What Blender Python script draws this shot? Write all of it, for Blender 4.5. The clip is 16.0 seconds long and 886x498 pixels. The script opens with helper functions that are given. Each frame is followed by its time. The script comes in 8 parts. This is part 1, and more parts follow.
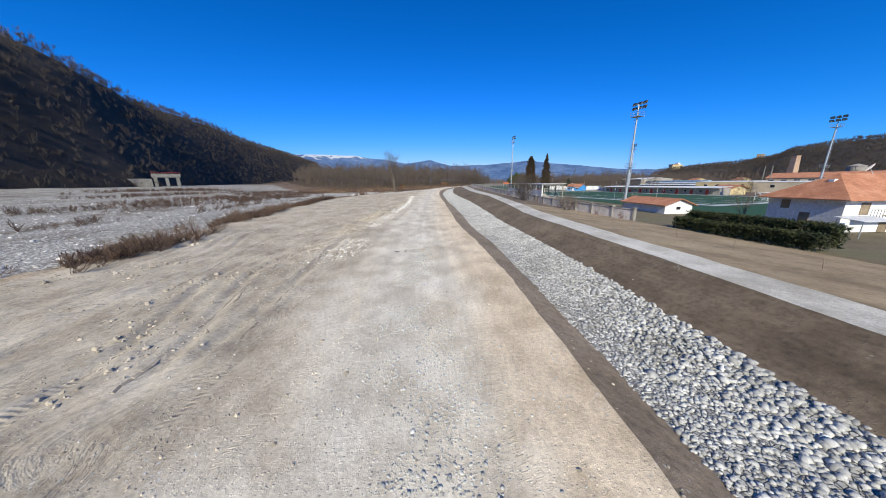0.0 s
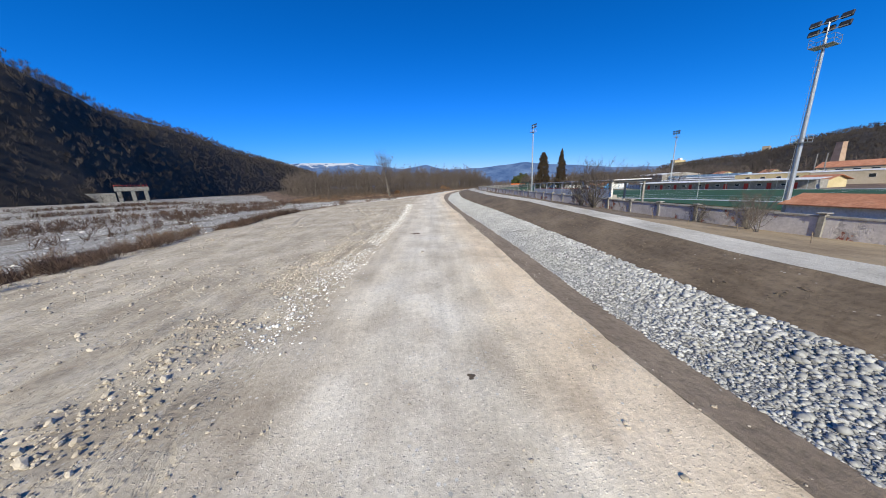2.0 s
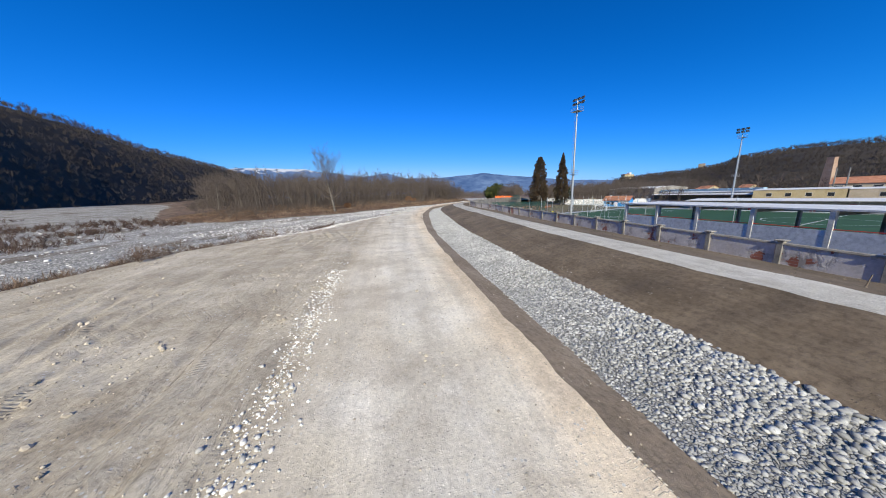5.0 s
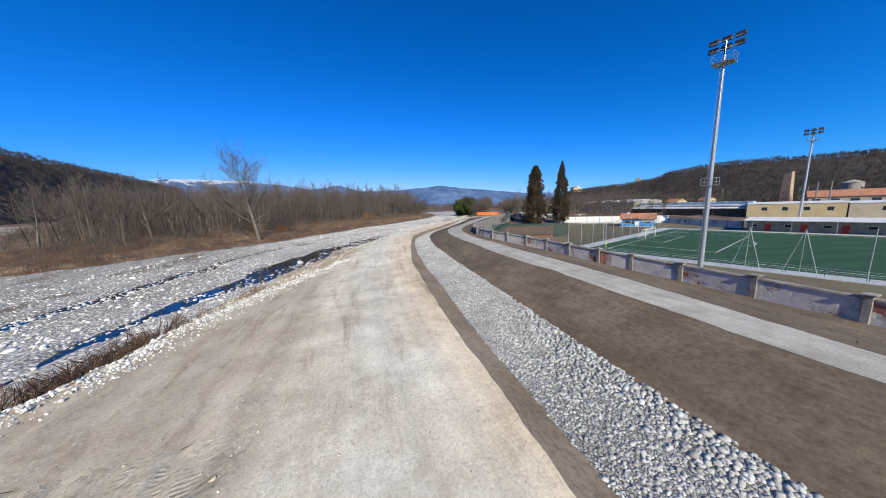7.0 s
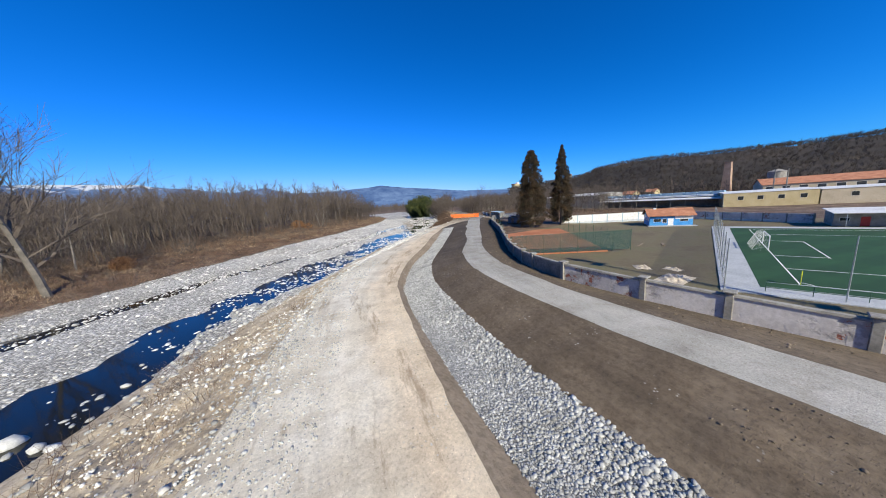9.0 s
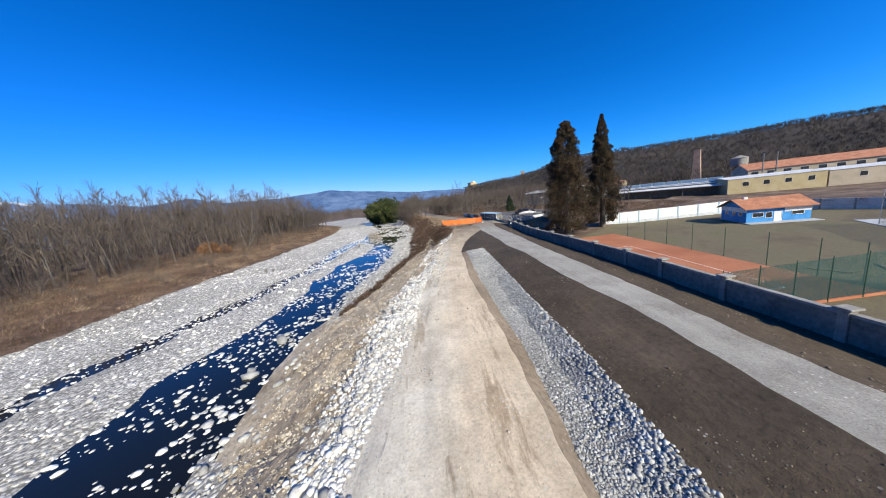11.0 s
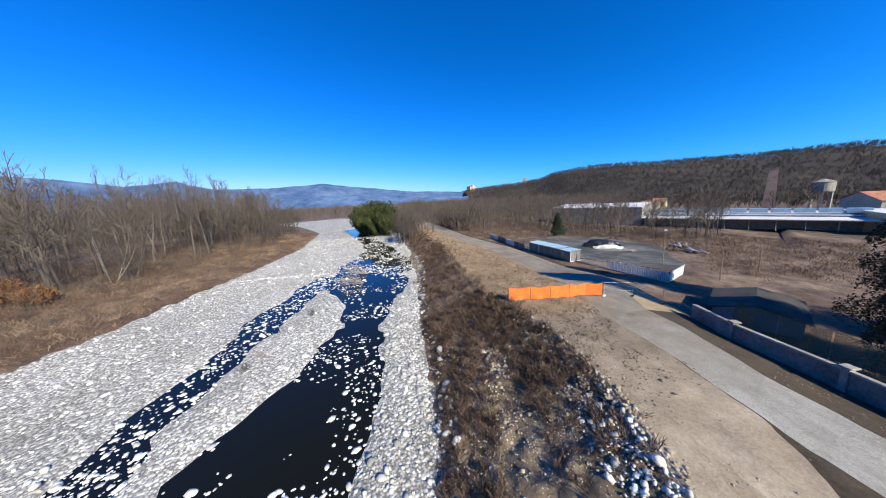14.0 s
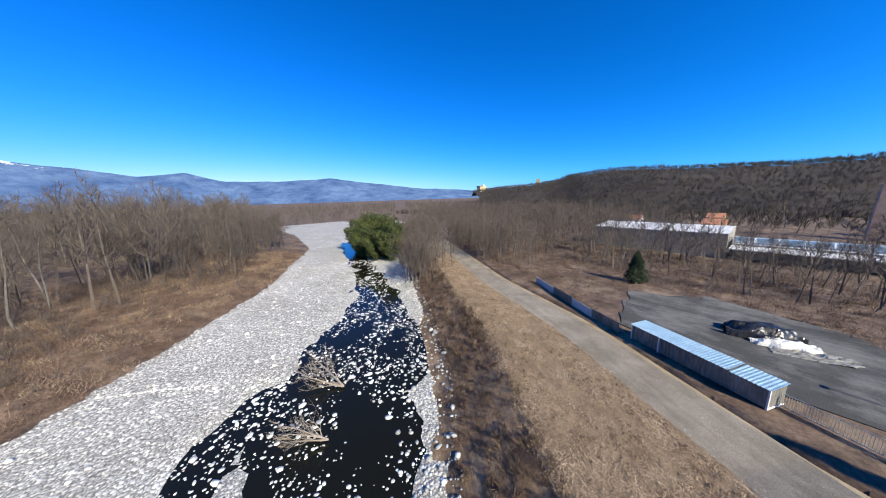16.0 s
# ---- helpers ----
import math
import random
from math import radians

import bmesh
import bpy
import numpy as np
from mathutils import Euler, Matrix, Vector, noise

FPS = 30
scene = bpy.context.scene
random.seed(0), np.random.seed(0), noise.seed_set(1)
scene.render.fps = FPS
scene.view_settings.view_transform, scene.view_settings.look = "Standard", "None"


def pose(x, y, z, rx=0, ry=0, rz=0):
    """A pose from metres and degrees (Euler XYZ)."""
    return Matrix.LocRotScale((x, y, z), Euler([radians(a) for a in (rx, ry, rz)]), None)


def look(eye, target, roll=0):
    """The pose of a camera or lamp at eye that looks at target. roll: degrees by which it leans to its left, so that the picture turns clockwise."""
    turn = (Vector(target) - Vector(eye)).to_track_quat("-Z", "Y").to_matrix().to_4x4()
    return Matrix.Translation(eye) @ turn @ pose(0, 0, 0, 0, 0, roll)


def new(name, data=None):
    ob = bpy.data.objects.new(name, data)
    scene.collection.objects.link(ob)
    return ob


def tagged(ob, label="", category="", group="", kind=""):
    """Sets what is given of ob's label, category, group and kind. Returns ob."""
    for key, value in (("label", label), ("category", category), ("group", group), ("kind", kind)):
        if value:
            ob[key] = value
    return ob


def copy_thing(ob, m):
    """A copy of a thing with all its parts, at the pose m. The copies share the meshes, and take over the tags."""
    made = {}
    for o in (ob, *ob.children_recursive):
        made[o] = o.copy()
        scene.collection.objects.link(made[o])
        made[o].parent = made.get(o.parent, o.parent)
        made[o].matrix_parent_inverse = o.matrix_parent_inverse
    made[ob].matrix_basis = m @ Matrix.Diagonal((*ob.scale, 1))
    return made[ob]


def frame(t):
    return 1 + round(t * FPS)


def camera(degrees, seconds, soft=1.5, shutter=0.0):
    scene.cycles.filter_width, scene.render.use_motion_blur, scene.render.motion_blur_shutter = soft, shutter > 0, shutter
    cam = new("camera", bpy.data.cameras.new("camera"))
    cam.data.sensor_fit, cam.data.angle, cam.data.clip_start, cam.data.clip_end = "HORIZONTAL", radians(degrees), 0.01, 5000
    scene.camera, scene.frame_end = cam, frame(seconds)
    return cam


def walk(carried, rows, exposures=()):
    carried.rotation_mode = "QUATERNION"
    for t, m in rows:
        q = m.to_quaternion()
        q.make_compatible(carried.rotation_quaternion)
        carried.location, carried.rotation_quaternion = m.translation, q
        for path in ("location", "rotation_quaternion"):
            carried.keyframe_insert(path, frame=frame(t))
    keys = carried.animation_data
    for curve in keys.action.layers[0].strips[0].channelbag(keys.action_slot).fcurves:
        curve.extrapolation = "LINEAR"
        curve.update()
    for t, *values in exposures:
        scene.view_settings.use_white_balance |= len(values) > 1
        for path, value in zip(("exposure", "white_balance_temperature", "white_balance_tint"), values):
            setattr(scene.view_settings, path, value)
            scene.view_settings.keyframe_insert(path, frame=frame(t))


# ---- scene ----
cam = camera(117.7, 16.0, 1.0)
METRES, EYE, TILT, LEAN, TURN = 300.0, 6.0, 0.0, 0.0, 0.0
ROWS = [
    (0.0, 0.0, 0.0, 0.0, -0.18, -13.79, 0.72),
    (0.5, -0.0024, 0.024, -0.0006, -0.52, -13.65, 1.64),
    (1.0, -0.005, 0.0488, -0.0014, -0.71, -13.49, 2.31),
    (1.5, -0.0079, 0.0749, -0.0015, -0.82, -13.27, 2.69),
    (2.0, -0.0109, 0.1022, -0.0016, -0.9, -12.96, 2.64),
    (2.5, -0.0129, 0.1317, -0.0007, -1.09, -12.87, 2.68),
    (3.0, -0.0156, 0.162, 0.0014, -1.71, -12.89, 2.86),
    (3.5, -0.0162, 0.1944, 0.0028, -2.94, -12.93, 2.81),
    (4.0, -0.0175, 0.2273, 0.0042, -4.78, -12.83, 2.58),
    (4.5, -0.0189, 0.26, 0.0045, -6.92, -12.21, 2.19),
    (7.0, -0.0244, 0.4315, 0.0153, -18.17, -9.19, 2.32),
    (7.5, -0.0221, 0.4658, 0.0162, -21.0, -9.49, 2.82),
    (8.0, -0.019, 0.5004, 0.018, -23.96, -9.75, 3.12),
    (8.5, -0.0154, 0.5342, 0.0189, -27.18, -9.89, 3.61),
    (9.0, -0.0098, 0.5672, 0.0198, -30.23, -10.04, 4.38),
    (11.5, 0.036, 0.7212, 0.0249, -41.13, -10.8, 7.14),
    (12.0, 0.0498, 0.7479, 0.0269, -41.66, -10.75, 6.83),
    (12.5, 0.0646, 0.7735, 0.0294, -41.95, -10.7, 6.08),
    (13.0, 0.0801, 0.7987, 0.0321, -41.88, -10.67, 4.98),
    (13.5, 0.0948, 0.8216, 0.0348, -41.56, -10.64, 3.99),
    (14.0, 0.1106, 0.846, 0.0389, -41.09, -10.54, 3.13),
    (14.5, 0.1266, 0.8707, 0.0447, -40.64, -10.48, 2.58),
    (15.0, 0.1424, 0.8961, 0.0512, -40.23, -10.51, 2.08),
    (15.5, 0.1587, 0.9217, 0.0586, -39.88, -10.75, 1.82),
    (16.0, 0.1752, 0.9473, 0.0663, -39.52, -11.05, 1.63),
]
walk(cam, [(t, pose(0, 0, EYE, TILT, LEAN, TURN) @ pose(METRES * x, METRES * y, METRES * z, 90 + pitch, roll, yaw)) for t, x, y, z, yaw, pitch, roll in ROWS],
     [(0, 0.18), (4.5, 0.18), (9, 0.27), (12.5, 0.48), (16, 0.66)])

# ---- world, sun ----
SUN_EL = radians(32.7)
world = bpy.data.worlds.new("world")
scene.world = world
world.use_nodes = True
wn, wl = world.node_tree.nodes, world.node_tree.links
sky = wn.new("ShaderNodeTexSky")
sky.sky_type = "NISHITA"
sky.sun_disc = False
sky.sun_elevation, sky.sun_rotation = SUN_EL, math.pi - 0.089
sky.altitude, sky.air_density, sky.dust_density, sky.ozone_density = 300, 1.0, 0.0, 1.6
# the deep winter blue: each channel scaled and bent by itself
parts, whole = wn.new("ShaderNodeSeparateColor"), wn.new("ShaderNodeCombineColor")
wl.new(sky.outputs[0], parts.inputs[0])
for ch, of, gain, power in ((0, 1, 0.0740, 3.60), (1, 1, 0.0625, 1.10), (2, 2, 0.1400, 1.15)):
    mul, pw = wn.new("ShaderNodeMath"), wn.new("ShaderNodeMath")
    mul.operation, pw.operation = "MULTIPLY", "POWER"
    mul.inputs[1].default_value, pw.inputs[1].default_value = gain, power
    mul.use_clamp = True
    wl.new(parts.outputs[of], mul.inputs[0])
    wl.new(mul.outputs[0], pw.inputs[0])
    wl.new(pw.outputs[0], whole.inputs[ch])
wl.new(whole.outputs[0], wn["Background"].inputs[0])
wn["Background"].inputs[1].default_value = 1.0
sun = bpy.data.lights.new("sun", "SUN")
sun.energy, sun.angle, sun.color = 5.2, radians(0.53), (0.98, 0.91, 0.71)
new("sun", sun).matrix_world = look((0, 0, 300), (0.075, 0.838, 300 - 0.54))

# ---- materials ----


def nodes_of(name):
    m = bpy.data.materials.new(name)
    m.use_nodes = True
    nt = m.node_tree
    return m, nt.nodes, nt.links, nt.nodes["Principled BSDF"]


def noise_node(n, l, scale, detail=6, rough=0.6, coord=None, stretch=None):
    t = n.new("ShaderNodeTexNoise")
    t.inputs["Scale"].default_value, t.inputs["Detail"].default_value, t.inputs["Roughness"].default_value = scale, detail, rough
    if coord is None:
        coord = n.new("ShaderNodeTexCoord").outputs["Object"]
    if stretch:
        mp = n.new("ShaderNodeMapping")
        mp.inputs["Scale"].default_value = stretch
        l.new(coord, mp.inputs["Vector"])
        coord = mp.outputs[0]
    l.new(coord, t.inputs["Vector"])
    return t.outputs["Fac"]


def ramp(n, l, fac, stops):
    r = n.new("ShaderNodeValToRGB")
    e = r.color_ramp.elements
    while len(e) < len(stops):
        e.new(0.5)
    for k, (p, c) in zip(e, stops):
        k.position, k.color = p, (*c, 1) if len(c) == 3 else c
    l.new(fac, r.inputs[0])
    return r.outputs[0]


def mixc(n, l, fac, a, b, mode="MIX"):
    m = n.new("ShaderNodeMix")
    m.data_type, m.blend_type = "RGBA", mode
    for sock, v in ((0, fac), (6, a), (7, b)):
        if hasattr(v, "is_linked"):
            l.new(v, m.inputs[sock])
        elif sock == 0:
            m.inputs[0].default_value = v
        else:
            m.inputs[sock].default_value = (*v, 1)
    return m.outputs[2]


def bump(n, l, bsdf, height, strength=0.5, dist=0.05, after=None):
    b = n.new("ShaderNodeBump")
    b.inputs["Strength"].default_value, b.inputs["Distance"].default_value = strength, dist
    l.new(height, b.inputs["Height"])
    if after is not None:
        l.new(after, b.inputs["Normal"])
    l.new(b.outputs[0], bsdf.inputs["Normal"])
    return b.outputs[0]


def grainy(name, lo, mid, hi, scale=0.3, fine=6.0, rough=0.9, bump_d=0.03, stretch=None, metal=0.0, random_piece=0.0):
    """A surface with broad patches and a fine grain."""
    m, n, l, b = nodes_of(name)
    big = noise_node(n, l, scale, 5, 0.6, None, stretch)
    small = noise_node(n, l, fine, 8, 0.7, None, stretch)
    c = ramp(n, l, big, [(0.3, lo), (0.5, mid), (0.72, hi)])
    g = ramp(n, l, small, [(0.25, (0.62, 0.62, 0.62)), (0.5, (1, 1, 1)), (0.8, (1.3, 1.3, 1.3))])
    c = mixc(n, l, 1.0, c, g, "MULTIPLY")
    if random_piece:
        rnd = n.new("ShaderNodeObjectInfo").outputs["Random"] if random_piece < 0 else n.new("ShaderNodeNewGeometry").outputs["Random Per Island"]
        a = abs(random_piece)
        c = mixc(n, l, 1.0, c, ramp(n, l, rnd, [(0, (1 - a, 1 - a, 1 - a)), (1, (1 + a, 1 + a, 1 + a))]), "MULTIPLY")
    l.new(c, b.inputs["Base Color"])
    b.inputs["Roughness"].default_value, b.inputs["Metallic"].default_value = rough, metal
    if bump_d:
        bump(n, l, b, small, 0.6, bump_d)
    return m


def cobbled(name, tint_lo, tint_hi, gap, scale, dist, mortar=0.12, fine=9.0):
    """Ground of packed stones: cells of their own tone with dark joints."""
    m, n, l, b = nodes_of(name)
    co = n.new("ShaderNodeTexCoord").outputs["Object"]
    warp = n.new("ShaderNodeTexNoise")
    warp.inputs["Scale"].default_value = scale * 0.8
    l.new(co, warp.inputs["Vector"])
    add = n.new("ShaderNodeVectorMath")
    add.operation = "MULTIPLY_ADD"
    add.inputs[1].default_value = (0.35 / scale,) * 3
    l.new(warp.outputs["Color"], add.inputs[0])
    l.new(co, add.inputs[2])
    v = n.new("ShaderNodeTexVoronoi")
    v.inputs["Scale"].default_value = scale
    e = n.new("ShaderNodeTexVoronoi")
    e.feature = "DISTANCE_TO_EDGE"
    e.inputs["Scale"].default_value = scale
    for k in (v, e):
        l.new(add.outputs[0], k.inputs["Vector"])
    sep = n.new("ShaderNodeSeparateColor")
    l.new(v.outputs["Color"], sep.inputs[0])
    tone = ramp(n, l, sep.outputs[0], [(0, tint_lo), (0.6, tint_hi), (1, tuple(min(1, q * 1.15) for q in tint_hi))])
    edge = ramp(n, l, e.outputs["Distance"], [(0.0, (0, 0, 0)), (mortar, (1, 1, 1))])
    c = mixc(n, l, edge, gap, tone)
    patch = noise_node(n, l, 0.12, 5, 0.6)
    c = mixc(n, l, 1.0, c, ramp(n, l, patch, [(0.3, (0.82, 0.81, 0.78)), (0.65, (1.08, 1.08, 1.08))]), "MULTIPLY")
    fin = noise_node(n, l, fine, 5)
    c = mixc(n, l, 1.0, c, ramp(n, l, fin, [(0.25, (0.75, 0.75, 0.75)), (0.7, (1.15, 1.15, 1.15))]), "MULTIPLY")
    l.new(c, b.inputs["Base Color"])
    b.inputs["Roughness"].default_value = 0.85
    bump(n, l, b, edge, 0.8, dist)
    return m


M = {}
M["meadow"] = grainy("winter_meadow", (0.18, 0.13, 0.075), (0.29, 0.22, 0.135), (0.37, 0.295, 0.185), 0.25, 3.0, 0.95, 0.06)
M["stones"] = cobbled("river_cobbles", (0.40, 0.40, 0.38), (0.66, 0.65, 0.62), (0.22, 0.21, 0.19), 1.6, 0.12)
M["rock"] = grainy("grey_stone", (0.29, 0.292, 0.285), (0.40, 0.402, 0.392), (0.50, 0.502, 0.488), 0.5, 5.0, 0.85, 0.02, None, 0, 0.32)
M["pale_rock"] = grainy("pale_stone", (0.50, 0.485, 0.45), (0.66, 0.645, 0.61), (0.78, 0.76, 0.72), 0.5, 5.0, 0.85, 0.02, None, 0, 0.35)
M["concrete"] = grainy("weathered_concrete", (0.19, 0.18, 0.165), (0.29, 0.275, 0.25), (0.38, 0.365, 0.335), 0.8, 6.0, 0.9, 0.01)
M["plaster"] = grainy("grey_plaster", (0.52, 0.51, 0.49), (0.66, 0.65, 0.62), (0.74, 0.73, 0.70), 0.6, 4.0, 0.9, 0.01)
# Dark copy of the grey plaster: shade on wall and sluice, put into the colour.
M["old_plaster"] = grainy("shade_dark_plaster", (0.13, 0.125, 0.115), (0.20, 0.195, 0.18), (0.28, 0.27, 0.25), 0.5, 4.0, 0.92, 0.01)
M["white"] = grainy("white_render", (0.62, 0.63, 0.65), (0.72, 0.73, 0.75), (0.78, 0.79, 0.80), 0.3, 3.0, 0.85, 0.004)
M["cream"] = grainy("cream_render", (0.45, 0.36, 0.20), (0.52, 0.43, 0.25), (0.56, 0.48, 0.30), 0.3, 3.0, 0.9, 0.004)
M["tiles"] = grainy("terracotta_tiles", (0.30, 0.125, 0.07), (0.41, 0.18, 0.10), (0.49, 0.25, 0.155), 0.5, 3.0, 0.85, 0.02, None, 0, 0.2)
M["galv"] = grainy("galvanised_steel", (0.42, 0.45, 0.47), (0.50, 0.53, 0.55), (0.56, 0.58, 0.60), 1.0, 9.0, 0.45, 0.0, None, 0.7)
M["metal_dark"] = grainy("dark_metal", (0.03, 0.03, 0.035), (0.05, 0.05, 0.055), (0.07, 0.07, 0.07), 1.0, 9.0, 0.5, 0.0, None, 0.6)
M["line"] = grainy("white_line_paint", (0.70, 0.70, 0.70), (0.8, 0.8, 0.8), (0.85, 0.85, 0.85), 1, 5, 0.8, 0.0)
M["asphalt"] = grainy("asphalt", (0.06, 0.065, 0.07), (0.10, 0.105, 0.11), (0.14, 0.14, 0.14), 0.15, 8.0, 0.9, 0.01)


def dusty_yard():
    """Dark gravel with pale dust blown and trodden over it in long patches."""
    m, n, l, b = nodes_of("dusty_gravel")
    c = ramp(n, l, noise_node(n, l, 0.25, 6, 0.65), [(0.3, (0.042, 0.041, 0.040)), (0.7, (0.078, 0.075, 0.072))])
    dust = ramp(n, l, noise_node(n, l, 0.16, 9, 0.74, None, (1.0, 0.55, 1)), [(0.45, (0, 0, 0)), (0.60, (0.9, 0.9, 0.9))])
    c = mixc(n, l, dust, c, (0.17, 0.165, 0.158))
    g = noise_node(n, l, 7.0, 7, 0.75)
    c = mixc(n, l, 1.0, c, ramp(n, l, g, [(0.3, (0.55, 0.55, 0.55)), (0.7, (1.3, 1.3, 1.3))]), "MULTIPLY")
    l.new(c, b.inputs["Base Color"])
    b.inputs["Roughness"].default_value = 0.95
    bump(n, l, b, g, 0.6, 0.04)
    return m


M["yard"] = dusty_yard()
M["clay"] = grainy("clay_court", (0.34, 0.12, 0.055), (0.42, 0.16, 0.078), (0.48, 0.205, 0.11), 0.15, 5.0, 0.95, 0.01)
M["bark"] = grainy("grey_bark", (0.11, 0.097, 0.082), (0.17, 0.15, 0.128), (0.24, 0.213, 0.185), 0.7, 9.0, 0.95, 0.02, None, 0, -0.25)
M["twig"] = grainy("brown_twigs", (0.070, 0.056, 0.047), (0.108, 0.087, 0.073), (0.16, 0.132, 0.112), 0.3, 5.0, 0.95, 0.0, None, 0, -0.25)
M["scrub"] = grainy("brown_scrub", (0.085, 0.054, 0.036), (0.145, 0.096, 0.066), (0.23, 0.162, 0.11), 0.2, 4.0, 0.95, 0.0, None, 0, 0.4)
M["russet"] = grainy("russet_needles", (0.018, 0.019, 0.009), (0.050, 0.035, 0.017), (0.125, 0.068, 0.032), 0.55, 2.0, 0.9, 0.0, None, 0, 0.5)
M["evergreen"] = grainy("evergreen_leaves", (0.014, 0.026, 0.007), (0.050, 0.068, 0.015), (0.16, 0.16, 0.040), 0.22, 1.6, 0.8, 0.0, None, 0, 0.4)
M["hedge"] = grainy("hedge_leaves", (0.010, 0.016, 0.005), (0.024, 0.034, 0.009), (0.055, 0.062, 0.018), 0.8, 4.0, 0.8, 0.0, None, 0, 0.4)
M["hillwood"] = grainy("bare_hillside_wood", (0.026, 0.021, 0.017), (0.040, 0.032, 0.025), (0.064, 0.050, 0.037), 0.012, 0.25, 0.95, 2.0)
M["orange"] = grainy("orange_netting", (0.75, 0.14, 0.02), (0.85, 0.18, 0.03), (0.9, 0.22, 0.05), 2, 9, 0.6, 0.0)
M["blue"] = grainy("blue_paint", (0.03, 0.22, 0.55), (0.05, 0.28, 0.65), (0.07, 0.32, 0.70), 1, 5, 0.7, 0.0)
M["red"] = grainy("red_paint", (0.40, 0.04, 0.03), (0.5, 0.05, 0.04), (0.55, 0.07, 0.05), 1, 5, 0.6, 0.0)
M["sheet"] = grainy("pale_blue_sheet_metal", (0.28, 0.43, 0.54), (0.34, 0.50, 0.62), (0.40, 0.56, 0.67), 0.5, 4, 0.5, 0.0, None, 0.2)
M["fibre"] = grainy("pale_roof_sheet", (0.55, 0.56, 0.57), (0.66, 0.67, 0.68), (0.72, 0.73, 0.74), 0.2, 3, 0.6, 0.0)
M["wood"] = grainy("weathered_wood", (0.16, 0.12, 0.08), (0.23, 0.18, 0.13), (0.30, 0.25, 0.18), 1.0, 8, 0.9, 0.01)
M["yellow"] = grainy("yellow_fabric", (0.75, 0.75, 0.02), (0.8, 0.8, 0.03), (0.85, 0.85, 0.05), 1, 5, 0.7, 0.0)
M["glass"] = grainy("dark_window_glass", (0.02, 0.025, 0.03), (0.03, 0.035, 0.04), (0.04, 0.045, 0.05), 1, 2, 0.08, 0.0)
M["black_sheet"] = grainy("black_plastic_sheet", (0.012, 0.012, 0.014), (0.02, 0.02, 0.022), (0.03, 0.03, 0.032), 1, 4, 0.35, 0.05)

M["ditch_base"] = cobbled("ditch_gravel", (0.29, 0.292, 0.285), (0.44, 0.442, 0.432), (0.16, 0.157, 0.147), 8.0, 0.06, 0.16)
M["hill_trees"] = grainy("hillside_twigs", (0.040, 0.032, 0.027), (0.060, 0.048, 0.040), (0.088, 0.070, 0.057), 0.012, 0.2, 0.95, 0.0, None, 0, 0.5)
M["paving"] = grainy("pale_paving", (0.34, 0.36, 0.39), (0.42, 0.44, 0.47), (0.47, 0.49, 0.51), 0.3, 5.0, 0.9, 0.004)
M["green_paint"] = grainy("green_enamel", (0.02, 0.06, 0.035), (0.03, 0.08, 0.05), (0.04, 0.10, 0.06), 1, 5, 0.5, 0.0)
M["lamp_glass"] = grainy("floodlight_glass", (0.25, 0.27, 0.30), (0.32, 0.34, 0.37), (0.38, 0.40, 0.43), 1, 3, 0.1, 0.0)
M["green_court"] = grainy("faded_green_court", (0.05, 0.14, 0.09), (0.08, 0.19, 0.12), (0.12, 0.24, 0.16), 0.2, 4, 0.9, 0.0)
M["canvas"] = grainy("beige_canvas", (0.38, 0.32, 0.25), (0.50, 0.43, 0.34), (0.60, 0.54, 0.46), 1.5, 6, 0.85, 0.01)
M["beige"] = grainy("beige_render", (0.40, 0.34, 0.25), (0.48, 0.41, 0.31), (0.54, 0.47, 0.37), 0.2, 3, 0.9, 0.004)
M["old_brick"] = grainy("weathered_brick", (0.30, 0.20, 0.14), (0.40, 0.275, 0.20), (0.48, 0.35, 0.26), 0.3, 4, 0.9, 0.01)
M["old_stone"] = grainy("old_masonry", (0.24, 0.20, 0.15), (0.32, 0.27, 0.20), (0.38, 0.32, 0.25), 0.15, 1.5, 0.9, 0.05)
M["old_sheet"] = grainy("weathered_grey_sheet", (0.15, 0.145, 0.135), (0.22, 0.215, 0.20), (0.30, 0.29, 0.275), 0.6, 3, 0.7, 0.0, (1, 1, 0.3), 0.2)
M["blue_grey"] = grainy("blue_grey_boards", (0.10, 0.13, 0.19), (0.14, 0.18, 0.25), (0.18, 0.22, 0.29), 0.6, 5, 0.85, 0.01)
M["dark_roof"] = grainy("dark_shingles", (0.03, 0.028, 0.026), (0.05, 0.046, 0.042), (0.07, 0.064, 0.058), 0.6, 5, 0.9, 0.01)
M["driftwood"] = grainy("bleached_driftwood", (0.22, 0.18, 0.14), (0.32, 0.27, 0.22), (0.40, 0.35, 0.30), 0.8, 7, 0.9, 0.01)
M["rust_grass"] = grainy("rusty_dry_grass", (0.115, 0.066, 0.044), (0.19, 0.116, 0.078), (0.30, 0.205, 0.14), 0.12, 3, 0.95, 0.0, None, 0, 0.4)
M["rubble_rock"] = grainy("brown_stained_stone", (0.24, 0.19, 0.14), (0.38, 0.32, 0.25), (0.55, 0.49, 0.41), 0.6, 5.0, 0.9, 0.02, None, 0, 0.45)
M["rust_brush"] = grainy("rusty_leafed_twigs", (0.16, 0.075, 0.032), (0.25, 0.125, 0.055), (0.34, 0.19, 0.09), 0.5, 4, 0.95, 0.0, None, 0, 0.4)
M["soil_clod"] = grainy("soil_crumbs", (0.115, 0.09, 0.063), (0.17, 0.134, 0.097), (0.235, 0.19, 0.14), 0.5, 6, 0.95, 0.01, None, 0, 0.35)
